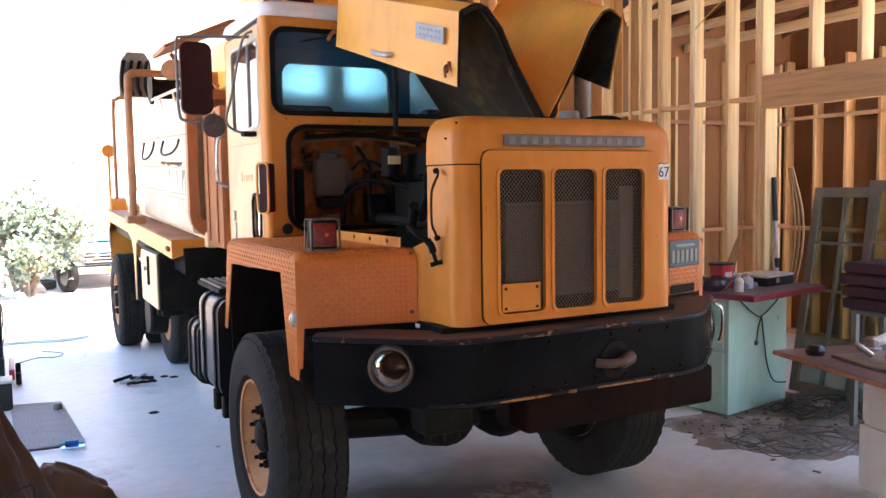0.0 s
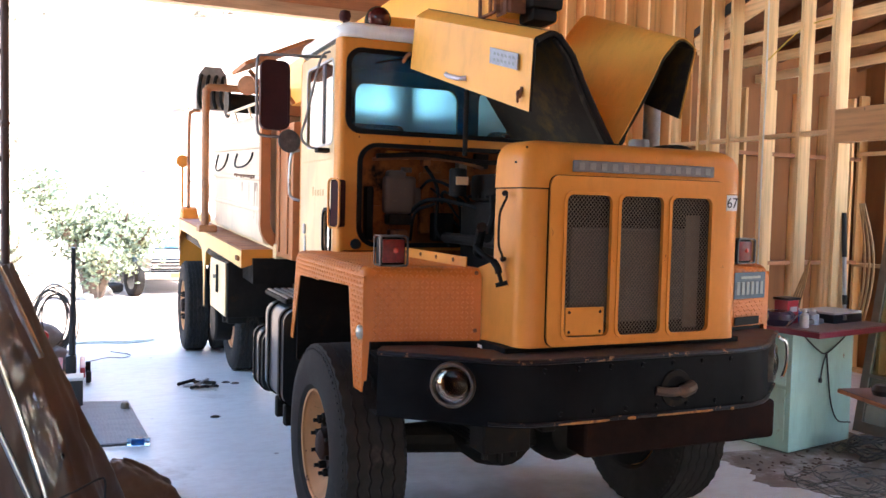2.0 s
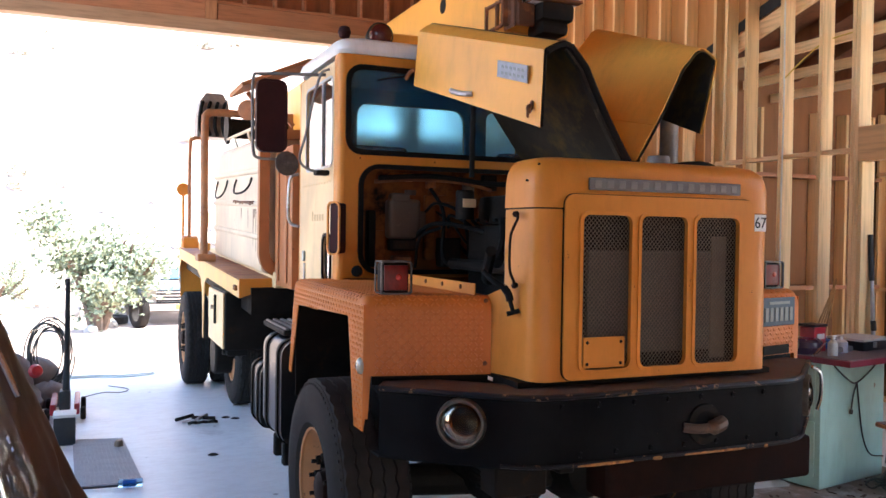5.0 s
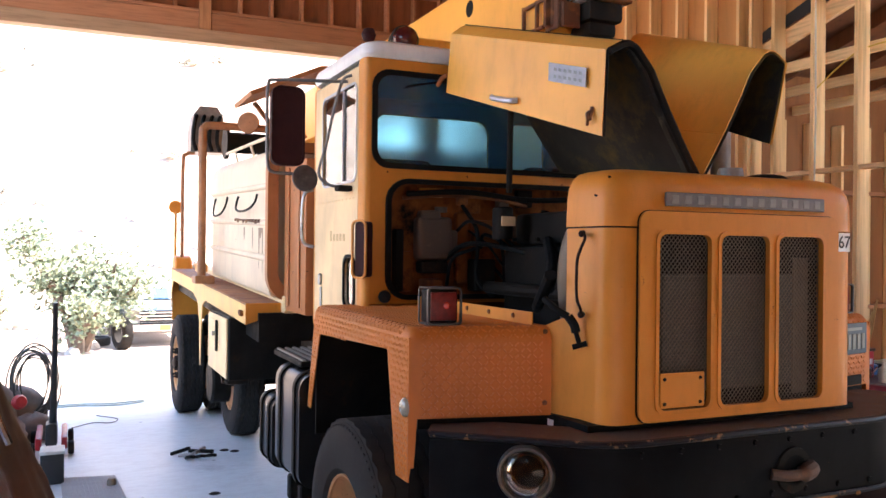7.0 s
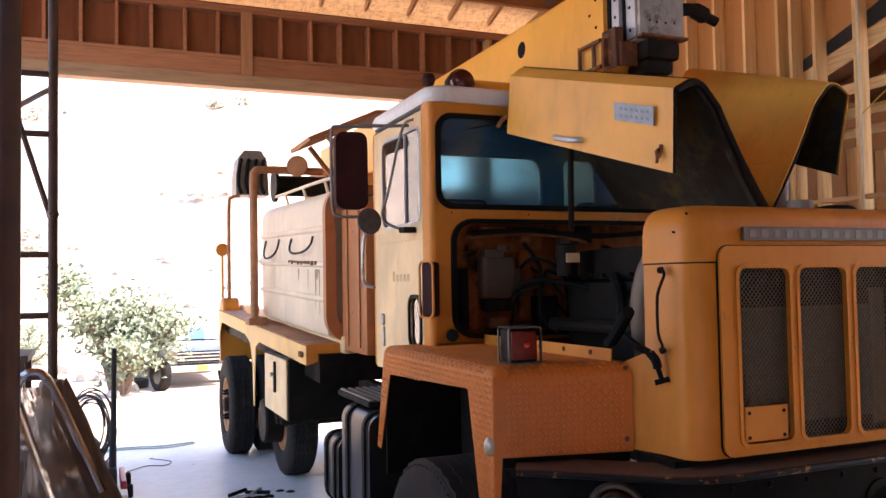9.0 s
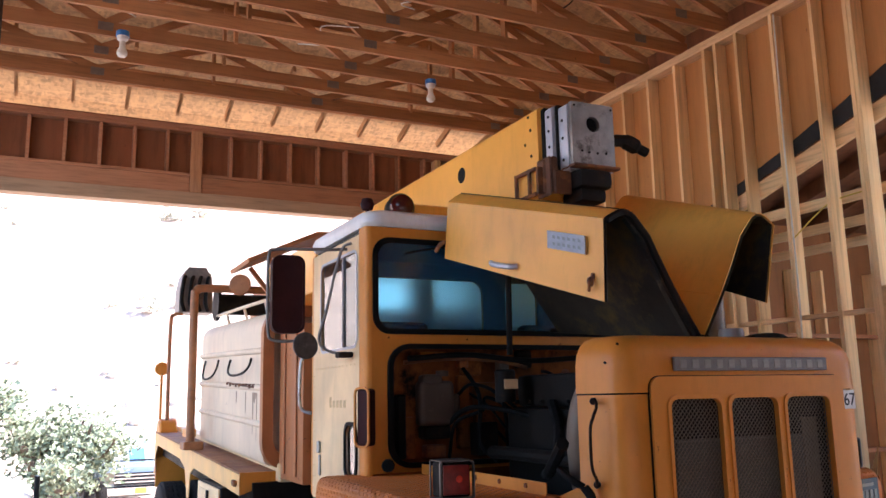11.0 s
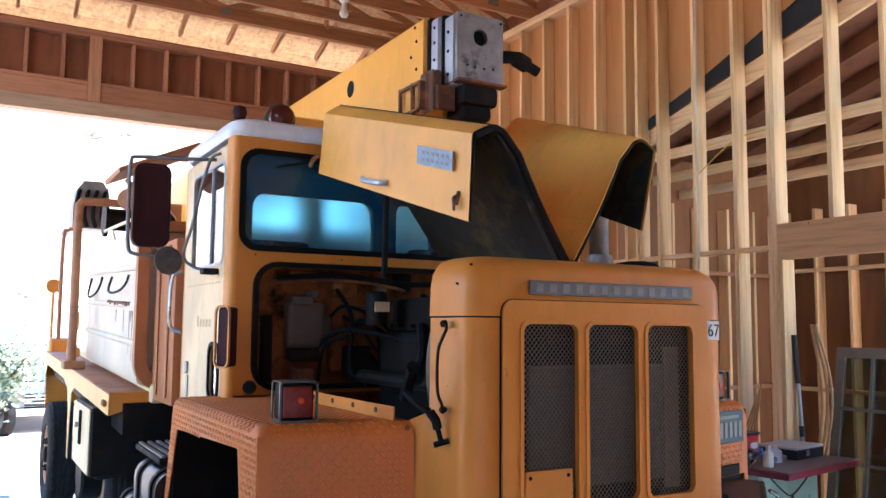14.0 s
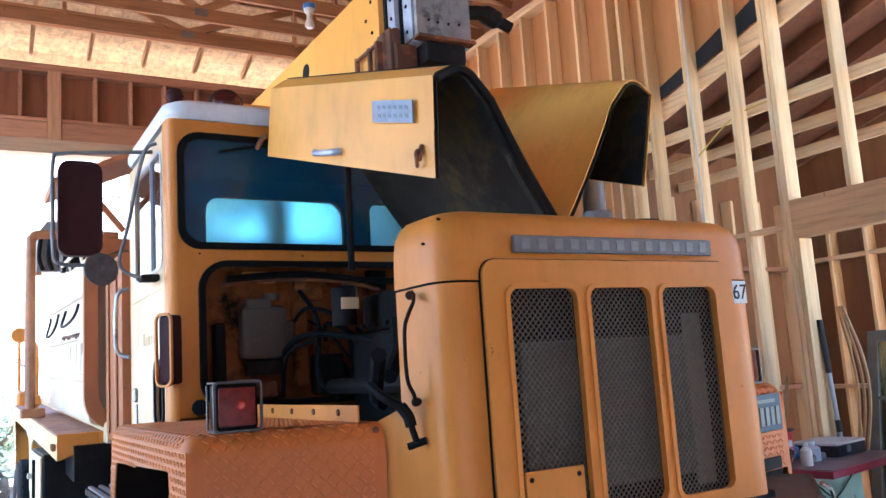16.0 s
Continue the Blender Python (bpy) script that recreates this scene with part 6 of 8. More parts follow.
for y, z in ((4.60, 3.40), (4.62, 3.48), (4.60, 3.25), (4.66, 3.33)):
    part("bolt", lathe(B(), [(0, 0.006), (0.008, 0.005), (0.009, 0)], (2.36, y, z), (-1, 0, 0), 6), DARK, boom)
bm = prism(B(), [(1.15, 2.86), (1.62, 3.07), (2.34, 3.10), (2.34, 3.075), (1.63, 3.045), (1.16, 2.835)], "y", 6.18, 6.75)
vz = part("rack_visor", bm, RUSTORANGE, truck, "dull orange sheet-metal visor over the cabinet")
for y in (6.2, 6.7):
    part("visor_brace", beam(B(), (1.28, y, 2.88), (1.52, y, 2.58), 0.03, 0.03), RUSTORANGE, vz)
part("boom_rest", box(B(), 2.50, 2.64, 6.55, 6.75, 2.58, 2.985, 0.01, 1), RUSTORANGE, truck)
part("crane_base", box(B(), 2.20, 2.94, 9.9, 10.8, 1.45, 3.2, 0.04, 2), RUSTORANGE, truck, "dull orange crane turret")
bm = prism(B(), [(1.40, 2.98), (1.40, 3.22), (1.43, 3.42), (1.50, 3.52), (1.70, 3.52), (1.77, 3.40), (1.79, 2.98)], "y", 10.9, 11.25)
hp = part("valve_bank", bm, DARKSTEEL, truck, "dark grey valve bank with looping hoses")
for k in range(4):
    x = 1.48 + 0.09 * k
    part("hose", tube(B(), smooth_path([(x - 0.02, 10.90, 3.0), (x - 0.06, 10.85, 3.12), (x - 0.04, 10.86, 3.34), (x, 10.95, 3.44)], 5), 0.022, 8), SEAL, hp)
part("valve_frame", tube(B(), smooth_path([(1.32, 10.95, 1.6), (1.32, 10.95, 2.8), (1.36, 10.95, 2.95), (1.45, 10.95, 2.97)], 4), 0.022, 8), PIPERUST, hp)
part("winch", lathe(B(), [(0, -0.3), (0.16, -0.3), (0.16, -0.27), (0.10, -0.26), (0.10, 0.26), (0.16, 0.27), (0.16, 0.3), (0, 0.3)], (1.75, 8.9, 2.86), "x", 20), DARK, truck)

# ---- things along the right-hand side ----
MINT = paint("mint_green_paint", (0.42, 0.62, 0.55), rough=0.45, chips=0.66, chip=(0.25, 0.18, 0.12), coat=0.1, fade=0.1)
MAROONTOP = plain("maroon_table_edge", (0.22, 0.02, 0.04), 0.35, 0.0, 0.2, 12.0, 0.1, coat=0.4)
TOPGREY = plain("worn_table_top", (0.20, 0.15, 0.15), 0.5, 0.0, 0.3, 9.0, 0.2, stain=(0.35, 0.30, 0.28), amount=0.6)
BLUEP = plain("blue_plastic", (0.05, 0.20, 0.50), 0.3, 0.0, 0.2, 15.0, 0.05)
REDP = plain("red_plastic", (0.42, 0.02, 0.03), 0.35, 0.0, 0.25, 15.0, 0.05)
BLACKP = plain("black_plastic", (0.015, 0.016, 0.018), 0.4, 0.0, 0.3, 15.0, 0.1)
PALEP = plain("pale_plastic", (0.62, 0.60, 0.55), 0.45, 0.0, 0.12, 12.0, 0.1)
ORANGEWOOD = wood("orange_bench_top", (0.48, 0.20, 0.09), (3, 24, 24))
WINEFOAM = plain("wine_red_cushion", (0.055, 0.018, 0.028), 0.85, 0.0, 0.3, 14.0, 0.5)
SASHPAINT = plain("grey_sash_paint", (0.20, 0.19, 0.165), 0.6, 0.0, 0.2, 12.0, 0.2, stain=(0.25, 0.2, 0.15), amount=0.6)
SASHGLASS = glass("sash_glass", (0.24, 0.30, 0.25))


def cloth(name, color, rough, crease=0.5):
    """Waxed canvas: soft creases that run and branch, and uneven fading."""
    m, nt, b = nodes_of(name)
    v = coords(nt, (1.0, 1.0, 0.6))
    tall = None
    for sc, k in ((1.9, 1.0), (5.0, 0.35)):
        n = noise_of(nt, v, sc, 3.0, 0.5)
        ridge = ramp(nt, n, [(0.30, (0, 0, 0)), (0.50, (k,) * 3), (0.72, (0, 0, 0))])
        tall = ridge if tall is None else mix(nt, 1.0, tall, ridge, "ADD")
    col = ramp(nt, noise_of(nt, coords(nt), 2.6, 6.0, 0.65), [(0.3, shade(color, 0.6)), (0.7, shade(color, 1.25))])
    nt.links.new(col, b.inputs["Base Color"])
    b.inputs["Roughness"].default_value = rough
    bump_to(nt, b, tall, crease, 0.02)
    return m


TARP = cloth("brown_canvas", (0.112, 0.064, 0.045), 0.42)
DARKTARP = cloth("dark_brown_canvas", (0.045, 0.023, 0.016), 0.6)
VINYL = glass("clear_vinyl", (0.90, 0.90, 0.88), 0.12)
GREYMAT = plain("grey_ribbed_mat", (0.36, 0.365, 0.37), 0.8, 0.0, 0.2, 9.0, 0.3)
BAGCLOTH = plain("grey_bag_cloth", (0.22, 0.20, 0.19), 0.85, 0.0, 0.35, 6.0, 0.4)
SCAFF = plain("rusty_scaffold_paint", (0.08, 0.042, 0.03), 0.6, 0.2, 0.4, 9.0, 0.3, stain=(0.13, 0.085, 0.06), amount=0.62)
GALV = plain("galvanised_tube", (0.50, 0.52, 0.55), 0.35, 0.8, 0.2, 12.0, 0.1)


def tray(o, ang):
    """Turns local u, v, z into the world at o."""
    return pose(*o, 0, 0, ang)


M1 = tray((5.043, 4.70, 0.0), 10)
cabr = root("metal_cabinet", 5.45, 5.0, 0, "mint green metal cabinet with a hanging power cord", "cabinet")
part("cabinet_body", turned(box(B(), 0.0, 0.83, 0.0, 0.60, 0.012, 0.93, 0.01, 2), M1), MINT, cabr)
part("plinth", turned(box(B(), 0.03, 0.80, 0.03, 0.57, 0.0, 0.011), M1), DARK, cabr)
part("cabinet_door", turned(box(B(), -0.014, -0.001, 0.04, 0.56, 0.10, 0.50, 0.006, 2), M1), MINT, cabr)
part("cabinet_drawer", turned(box(B(), -0.014, -0.001, 0.04, 0.56, 0.53, 0.90, 0.006, 2), M1), MINT, cabr)
top = thing("table_top", turned(box(B(), -0.05, 0.99, -0.245, 0.52, 0.935, 0.978, 0.006, 2), M1), MAROONTOP, "maroon-edged table top laid on the green cabinet", "table top")
AT[top] = Vector(top.location)
part("top_sheet", turned(box(B(), -0.035, 0.975, -0.23, 0.505, 0.9785, 0.984), M1), TOPGREY, top)
cord = smooth_path([(0.10, -0.012, 0.93), (0.28, -0.03, 0.80), (0.42, -0.018, 0.76), (0.60, -0.02, 0.84), (0.72, -0.03, 0.93)], 6)
cord2 = smooth_path([(0.43, -0.014, 0.76), (0.46, -0.015, 0.60), (0.52, -0.015, 0.35), (0.62, -0.018, 0.20), (0.80, -0.02, 0.16)], 6)
cord3 = smooth_path([(0.43, -0.014, 0.76), (0.38, -0.016, 0.66), (0.36, -0.016, 0.56)], 5)
bm = tube(B(), cord, 0.006, 6)
tube(bm, cord2, 0.006, 6)
tube(bm, cord3, 0.006, 6)
tube(bm, [(0.36, -0.016, 0.565), (0.355, -0.016, 0.53)], 0.014, 8)
thing("power_cord", turned(bm, M1), BLACKP, "black power cord tied and hanging down the cabinet", "cord")

case = root("drill_case", 5.75, 4.9, 0.984, "black and grey plastic tool case lying flat", "tool case")
part("case_base", turned(box(B(), 0.50, 0.90, -0.02, 0.28, 0.985, 1.055, 0.012, 2), M1), BLACKP, case)
part("case_lid", turned(box(B(), 0.50, 0.90, -0.02, 0.28, 1.056, 1.075, 0.008, 2), M1), PALEP, case)
part("case_latch", turned(box(B(), 0.62, 0.66, -0.035, -0.021, 1.01, 1.05, 0.004, 1), M1), STEEL, case)
part("case_handle", turned(tube(B(), smooth_path([(0.91, 0.02, 1.03), (0.95, 0.04, 1.03), (0.95, 0.22, 1.03), (0.91, 0.24, 1.03)], 4), 0.012, 8), M1), ALU, case)
can = root("red_can", 5.15, 4.85, 0.984, "red and white tin with a dark lid", "tin")
part("can_body", turned(box(B(), 0.12, 0.27, 0.14, 0.26, 0.985, 1.17, 0.01, 2), M1), REDP, can)
part("can_label", turned(box(B(), 0.15, 0.24, 0.134, 0.1395, 1.08, 1.12), M1), PALEP, can)
part("can_lid", turned(box(B(), 0.11, 0.28, 0.13, 0.27, 1.171, 1.19, 0.006, 1), M1), BLACKP, can)
for u, v, h, r, mm, lab in ((0.10, -0.02, 0.14, 0.035, PALEP, "small cream plastic squeeze bottle"), (0.33, 0.06, 0.12, 0.05, ALU, "cloudy grey plastic jar"), (0.42, 0.26, 0.10, 0.06, BLUEP, "blue plastic tub with a pale lid")):
    c = M1 @ Vector((u, v, 0.985))
    bt = root("bottle", c.x, c.y, 0.985, lab, "bottle")
    part("bottle_body", lathe(B(), [(0, 0), (r, 0), (r, h * 0.65), (r * 0.4, h * 0.8), (r * 0.4, h * 0.9), (0, h * 0.9)], c, "z", 16), mm, bt)
    part("bottle_cap", lathe(B(), [(r * 0.45, h * 0.86), (r * 0.45, h), (0, h)], c, "z", 12), PALEP, bt)
bm = turned(box(B(), 0.22, 0.44, 0.02, 0.10, 0.985, 1.03, 0.02, 2), M1)
thing("rag", bm, BAGCLOTH, "crumpled grey shop rag beside the bottles", "rag")
bm = turned(lathe(B(), [(0, 0.0), (0.09, 0.0), (0.13, 0.05), (0.125, 0.09), (0.10, 0.11), (0, 0.115)], (0.03, 0.16, 0.985), "z", 20), M1)
thing("bowl", bm, plain("dark_purple_bowl", (0.05, 0.03, 0.06), 0.25, 0, 0.2, 12.0, 0.05), "dark glossy bowl on the table", "bowl")
thing("extension_rod", turned(tube(B(), [(-0.14, -0.02, 1.0), (0.08, 0.02, 1.08)], 0.007, 6), M1), CHROME, "thin shiny rod sticking out over the table edge", "rod")

# pole, cables on the studs
pl = root("extension_pole", 5.80, 4.98, 0.0, "silver extension pole with a black grip leaning on a stud", "pole")
part("pole_tube", tube(B(), [(5.99, 5.00, 0.02), (5.955, 5.055, 1.50)], 0.016, 10), GALV, pl)
part("pole_grip", tube(B(), [(5.955, 5.055, 1.50), (5.945, 5.07, 1.87)], 0.021, 10), BLACKP, pl)
part("pole_collar", tube(B(), [(5.966, 5.036, 1.10), (5.963, 5.042, 1.18)], 0.022, 10), BLACKP, pl)
YCORD = plain("tan_cord", (0.50, 0.32, 0.14), 0.6, 0.0, 0.2, 12.0, 0.1)
for k in range(4):
    pts = [(5.84, 5.30 + 0.02 * k, 1.50 - 0.05 * k), (5.82, 5.33 + 0.02 * k, 1.25), (5.83, 5.40 + 0.03 * k, 1.0), (5.82, 5.36 + 0.02 * k, 0.7)]
    thing("hanging_cord", tube(B(), smooth_path(pts, 5), 0.008, 6), YCORD, "tan cord hanging along the studs", "cord", "cords on the studs")
for k in range(3):
    pts = [(5.97, 4.94 - 0.02 * k, 1.95), (5.96, 4.87 - 0.04 * k, 1.6), (5.96, 4.86 - 0.04 * k, 1.3), (5.97, 4.93 - 0.03 * k, 0.9)]
    thing("hanging_cord", tube(B(), smooth_path(pts, 5), 0.010, 6), YCORD, "tan cord hanging along the studs", "cord", "cords on the studs")
WHITECABLE = plain("white_cable", (0.70, 0.68, 0.62), 0.5, 0.0, 0.1, 12.0, 0.05)
thing("wiring_cable", tube(B(), smooth_path([(5.845, 5.905, 5.34), (5.838, 5.90, 5.0), (5.842, 5.915, 4.0), (5.836, 5.90, 3.0), (5.842, 5.915, 2.3), (5.83, 5.90, 1.6), (5.84, 5.91, 0.9)], 6), 0.008, 6), WHITECABLE, "white electric cable stapled down a stud", "cable")
thing("wiring_cable", tube(B(), smooth_path([(5.845, 5.905, 3.25), (5.90, 5.70, 3.42), (5.96, 5.55, 3.52), (6.0, 5.2, 3.55)], 6), 0.006, 6), plain("yellow_cable", (0.62, 0.42, 0.06), 0.5, 0, 0.1, 12.0, 0.05), "yellow electric cable looping between studs", "cable")

# old sash windows leaning in the opening
def sash(x, y0, y1, high, lean_x, cols, rows, label):
    r = root("window_sash", x, (y0 + y1) / 2, 0, label, "window sash", "old window sashes")
    w, t = y1 - y0, 0.035
    m = Matrix.Translation((x, y0, 0.0)) @ Matrix.Rotation(math.asin(lean_x / high), 4, "Y")
    bm = holed(B(), [(0, 0), (w, 0), (w, high), (0, high)], [[(0.06 + (w - 0.12) * i / cols + 0.012, 0.08 + (high - 0.15) * j / rows + 0.012), (0.06 + (w - 0.12) * (i + 1) / cols - 0.012, 0.08 + (high - 0.15) * j / rows + 0.012), (0.06 + (w - 0.12) * (i + 1) / cols - 0.012, 0.08 + (high - 0.15) * (j + 1) / rows - 0.012), (0.06 + (w - 0.12) * i / cols + 0.012, 0.08 + (high - 0.15) * (j + 1) / rows - 0.012)] for i in range(cols) for j in range(rows)], "x", 0, t)
    part("sash_frame", turned(bm, m), SASHPAINT, r)
    for i in range(cols):
        for j in range(rows):
            a, b = 0.06 + (w - 0.12) * i / cols, 0.06 + (w - 0.12) * (i + 1) / cols
            c, d = 0.08 + (high - 0.15) * j / rows, 0.08 + (high - 0.15) * (j + 1) / rows
            part("pane", turned(box(B(), 0.015, 0.019, a + 0.004, b - 0.004, c + 0.004, d - 0.004), m), SASHGLASS, r)
    return r


sash(6.18, 4.46, 5.08, 1.80, 0.30, 2, 4, "old grey multi-pane window sash leaning in the opening")
sash(6.02, 3.75, 4.40, 1.85, 0.25, 2, 4, "old grey window sash leaning in front of another")
sash(6.40, 3.0, 3.9, 1.75, 0.25, 2, 3, "old weathered window sash leaning far back")

cush = root("cushion_stack", 5.78, 3.95, 0, "stack of wine-red folded cushions on a stool", "cushions")
for k in range(4):
    bm = box(B(), 5.62 + 0.012 * (k % 2), 6.07, 3.70, 4.16 + 0.015 * (k % 3), 0.885 + 0.088 * k, 0.969 + 0.088 * k, 0.035, 3)
    part("cushion", bm, WINEFOAM, cush)
part("stool_seat", box(B(), 5.67, 6.05, 3.74, 4.12, 0.845, 0.883, 0.01, 1), SASHPAINT, cush)
for x in (5.70, 6.02):
    for y in (3.77, 4.09):
        part("stool_leg", beam(B(), (x, y, 0.0), (x, y, 0.845), 0.04, 0.04), SASHPAINT, cush)

# low bench with drawers
bench = root("drawer_unit", 4.9, 2.9, 0, "off-white two-drawer cabinet under a bench top", "drawers")
M2 = tray((4.57, 3.20, 0.0), -14)
DRAWERWHITE = paint("cream_drawer_enamel", (0.86, 0.80, 0.70), rough=0.45, chips=0.7, coat=0.1, fade=0.06)
part("unit_body", turned(box(B(), 0.0, 0.55, -0.75, 0.0, 0.0, 0.775, 0.006, 1), M2), DRAWERWHITE, bench)
part("drawer_front", turned(box(B(), -0.02, -0.001, -0.73, -0.01, 0.42, 0.76, 0.006, 2), M2), DRAWERWHITE, bench)
part("drawer_front", turned(box(B(), -0.03, -0.001, -0.74, 0.0, 0.04, 0.40, 0.006, 2), M2), DRAWERWHITE, bench)
btop = thing("bench_top", turned(box(B(), -0.40, 0.65, -0.95, 0.32, 0.777, 0.80, 0.004, 1), M2), ORANGEWOOD, "orange-brown board lying on the drawers as a bench", "bench top")
AT[btop] = Vector(btop.location)
part("top_sheet", turned(box(B(), -0.395, 0.645, -0.945, 0.315, 0.8005, 0.804), M2), TOPGREY, btop, "worn grey-brown bench surface")
thing("baking_tray", turned(box(B(), -0.22, 0.28, -0.42, 0.02, 0.8045, 0.8245, 0.008, 2), M2), STEEL, "stained metal tray with parts on the bench", "tray")
bm = B()
rng = random.Random(4)
for k in range(9):
    u, v = rng.uniform(-0.1, 0.35), rng.uniform(-0.4, 0.0)
    tube(bm, smooth_path([(u, v, 0.84), (u + rng.uniform(-0.12, 0.12), v + 0.06, 0.87 + rng.uniform(0, 0.05)), (u + rng.uniform(-0.1, 0.2), v + 0.12, 0.845)], 4), rng.uniform(0.012, 0.026), 8)
thing("machine_parts", turned(bm, M2), STEEL, "heap of greasy steel machine parts on a tray", "parts", kind="stuff")
gr = root("angle_grinder", 4.74, 3.28, 0.825, "pale grey angle grinder lying on the tray", "grinder")
part("grinder_body", tube(B(), [(4.70, 3.24, 0.862), (4.95, 3.30, 0.868)], [0.028, 0.034], 12), PALEP, gr)
part("gear_head", lathe(B(), [(0, -0.035), (0.036, -0.03), (0.036, 0.03), (0.02, 0.045), (0, 0.046)], (4.665, 3.235, 0.862), "z", 16), STEEL, gr)
part("disc_guard", lathe(B(), [(0, -0.036), (0.062, -0.036), (0.064, -0.02), (0.030, -0.016)], (4.665, 3.235, 0.862), "z", 24), GALV, gr)
part("grinder_lead", tube(B(), smooth_path([(4.95, 3.30, 0.868), (5.02, 3.30, 0.86), (5.05, 3.22, 0.832), (4.98, 3.12, 0.832)], 5), 0.006, 6), BLACKP, gr)
thing("black_cup", turned(lathe(B(), [(0, 0), (0.05, 0), (0.06, 0.03), (0.04, 0.06), (0, 0.06)], (-0.25, 0.12, 0.8045), "z", 14), M2), BLACKP, "small black rubber cup on the bench", "cup")


def tangle(name, c, rx, ry, h, n, r, mat, label, category, seed):
    bm = B()
    g = random.Random(seed)
    for k in range(n):
        pts, a = [], g.uniform(0, 6.28)
        x, y = c[0] + g.uniform(-rx, rx) * 0.5, c[1] + g.uniform(-ry, ry) * 0.5
        for i in range(9):
            a += g.uniform(0.3, 1.1)
            x = min(max(x + math.cos(a) * rx * 0.5, c[0] - rx), c[0] + rx)
            y = min(max(y + math.sin(a) * ry * 0.5, c[1] - ry), c[1] + ry)
            pts.append((x, y, c[2] + r + g.uniform(0, h)))
        tube(bm, smooth_path(pts, 4), r, 5)
    return thing(name, bm, mat, label, category, kind="stuff")


WIRE = plain("grey_wire", (0.10, 0.10, 0.09), 0.6, 0.3, 0.3, 12.0, 0.1)
tangle("wire_tangle", (4.92, 3.95, 0), 0.40, 0.28, 0.09, 10, 0.0038, WIRE, "loose tangle of grey wire on the floor", "wire", 3)
tangle("cable_heap", (5.75, 4.45, 0), 0.30, 0.24, 0.09, 9, 0.007, WIRE, "heap of dark cables and straps on the floor", "cables", 5)

# sweepings on the slab round the cabinet
g = random.Random(77)
bm = B()
for _ in range(200):
    x, y = g.gauss(5.2, 0.55), g.gauss(4.45, 0.45)
    if x < 4.45 or x > 6.6 or (4.2 < x < 5.4 and 4.9 < y < 5.9):
        continue
    sz = g.uniform(0.008, 0.05)
    beam(bm, (x, y, 0.005), (x + sz * g.uniform(-1, 1), y + sz * g.uniform(-1, 1) + 0.004, 0.006 + sz * 0.1), sz * 0.5, 0.006)
thing("floor_litter", bm, plain("brown_litter", (0.10, 0.065, 0.045), 0.8, 0.0, 0.4, 12.0, 0.2), "scattered wood chips and dirt on the slab", "litter", kind="stuff")
# a flat brown patch: trodden dirt and the floor's shadow in one colour
edge = []
for a in np.linspace(0, 2 * math.pi, 150, endpoint=False):
    k = 1 + 0.28 * noise.noise((math.cos(a) * 1.6, math.sin(a) * 1.6, 3.0)) + 0.14 * noise.noise((math.cos(a) * 6, math.sin(a) * 6, 5.0)) + 0.06 * noise.noise((math.cos(a) * 18, math.sin(a) * 18, 7.0))
    edge.append((5.55 + 1.2 * k * math.cos(a), 4.35 + 0.78 * k * math.sin(a)))
thing("dirt_patch", prism(B(), edge, "z", 0.0005, 0.003), plain("trodden_dirt_and_shade", (0.24, 0.20, 0.165), 0.9, 0.0, 0.35, 4.0, 0.5, stain=(0.45, 0.43, 0.41), amount=0.5), "trodden brown dirt with painted shade on the slab beside the cabinet", "dirt", kind="stuff")

# rust-stained dirt on the slab in front of the bumper
g = random.Random(12)
edge = []
for a in np.linspace(0, 2 * math.pi, 110, endpoint=False):
    k = 1 + 0.45 * noise.noise((math.cos(a) * 2.0, math.sin(a) * 2.0, 1.0)) + 0.25 * noise.noise((math.cos(a) * 7, math.sin(a) * 7, 2.0))
    edge.append((2.72 + 0.26 * k * math.cos(a), 4.15 + 0.17 * k * math.sin(a)))
thing("rust_scale", prism(B(), edge, "z", 0.0005, 0.0025), plain("rust_scale", (0.34, 0.25, 0.20), 0.9, 0.0, 0.5, 14.0, 0.5, stain=(0.52, 0.51, 0.50), amount=0.48), "rusty scale and dirt dropped on the slab", "dirt", kind="stuff")

# loose wiring and nail plates in the trusses
g = random.Random(21)
for k, (x, y, mm) in enumerate(((3.9, 6.4, WHITECABLE), (4.6, 5.6, WHITECABLE), (3.0, 7.6, WHITECABLE), (4.3, 7.0, SEAL), (2.2, 8.8, WHITECABLE), (5.1, 6.3, SEAL), (0.6, 8.8, WHITECABLE))):
    pts = [(x, y, 5.60), (x + g.uniform(-0.2, 0.3), y - 0.2, 5.50 + g.uniform(0.0, 0.1)), (x + g.uniform(0.1, 0.5), y - 0.45, 5.58 + g.uniform(0, 0.12)), (x + g.uniform(0.2, 0.7), y - 0.62, 5.60)]
    thing("wiring_cable", tube(B(), smooth_path(pts, 6), 0.007, 5), mm, "loose electric cable slung between the trusses" if mm is SEAL else "loose white electric cable slung between the trusses", "cable", "cables in the trusses")

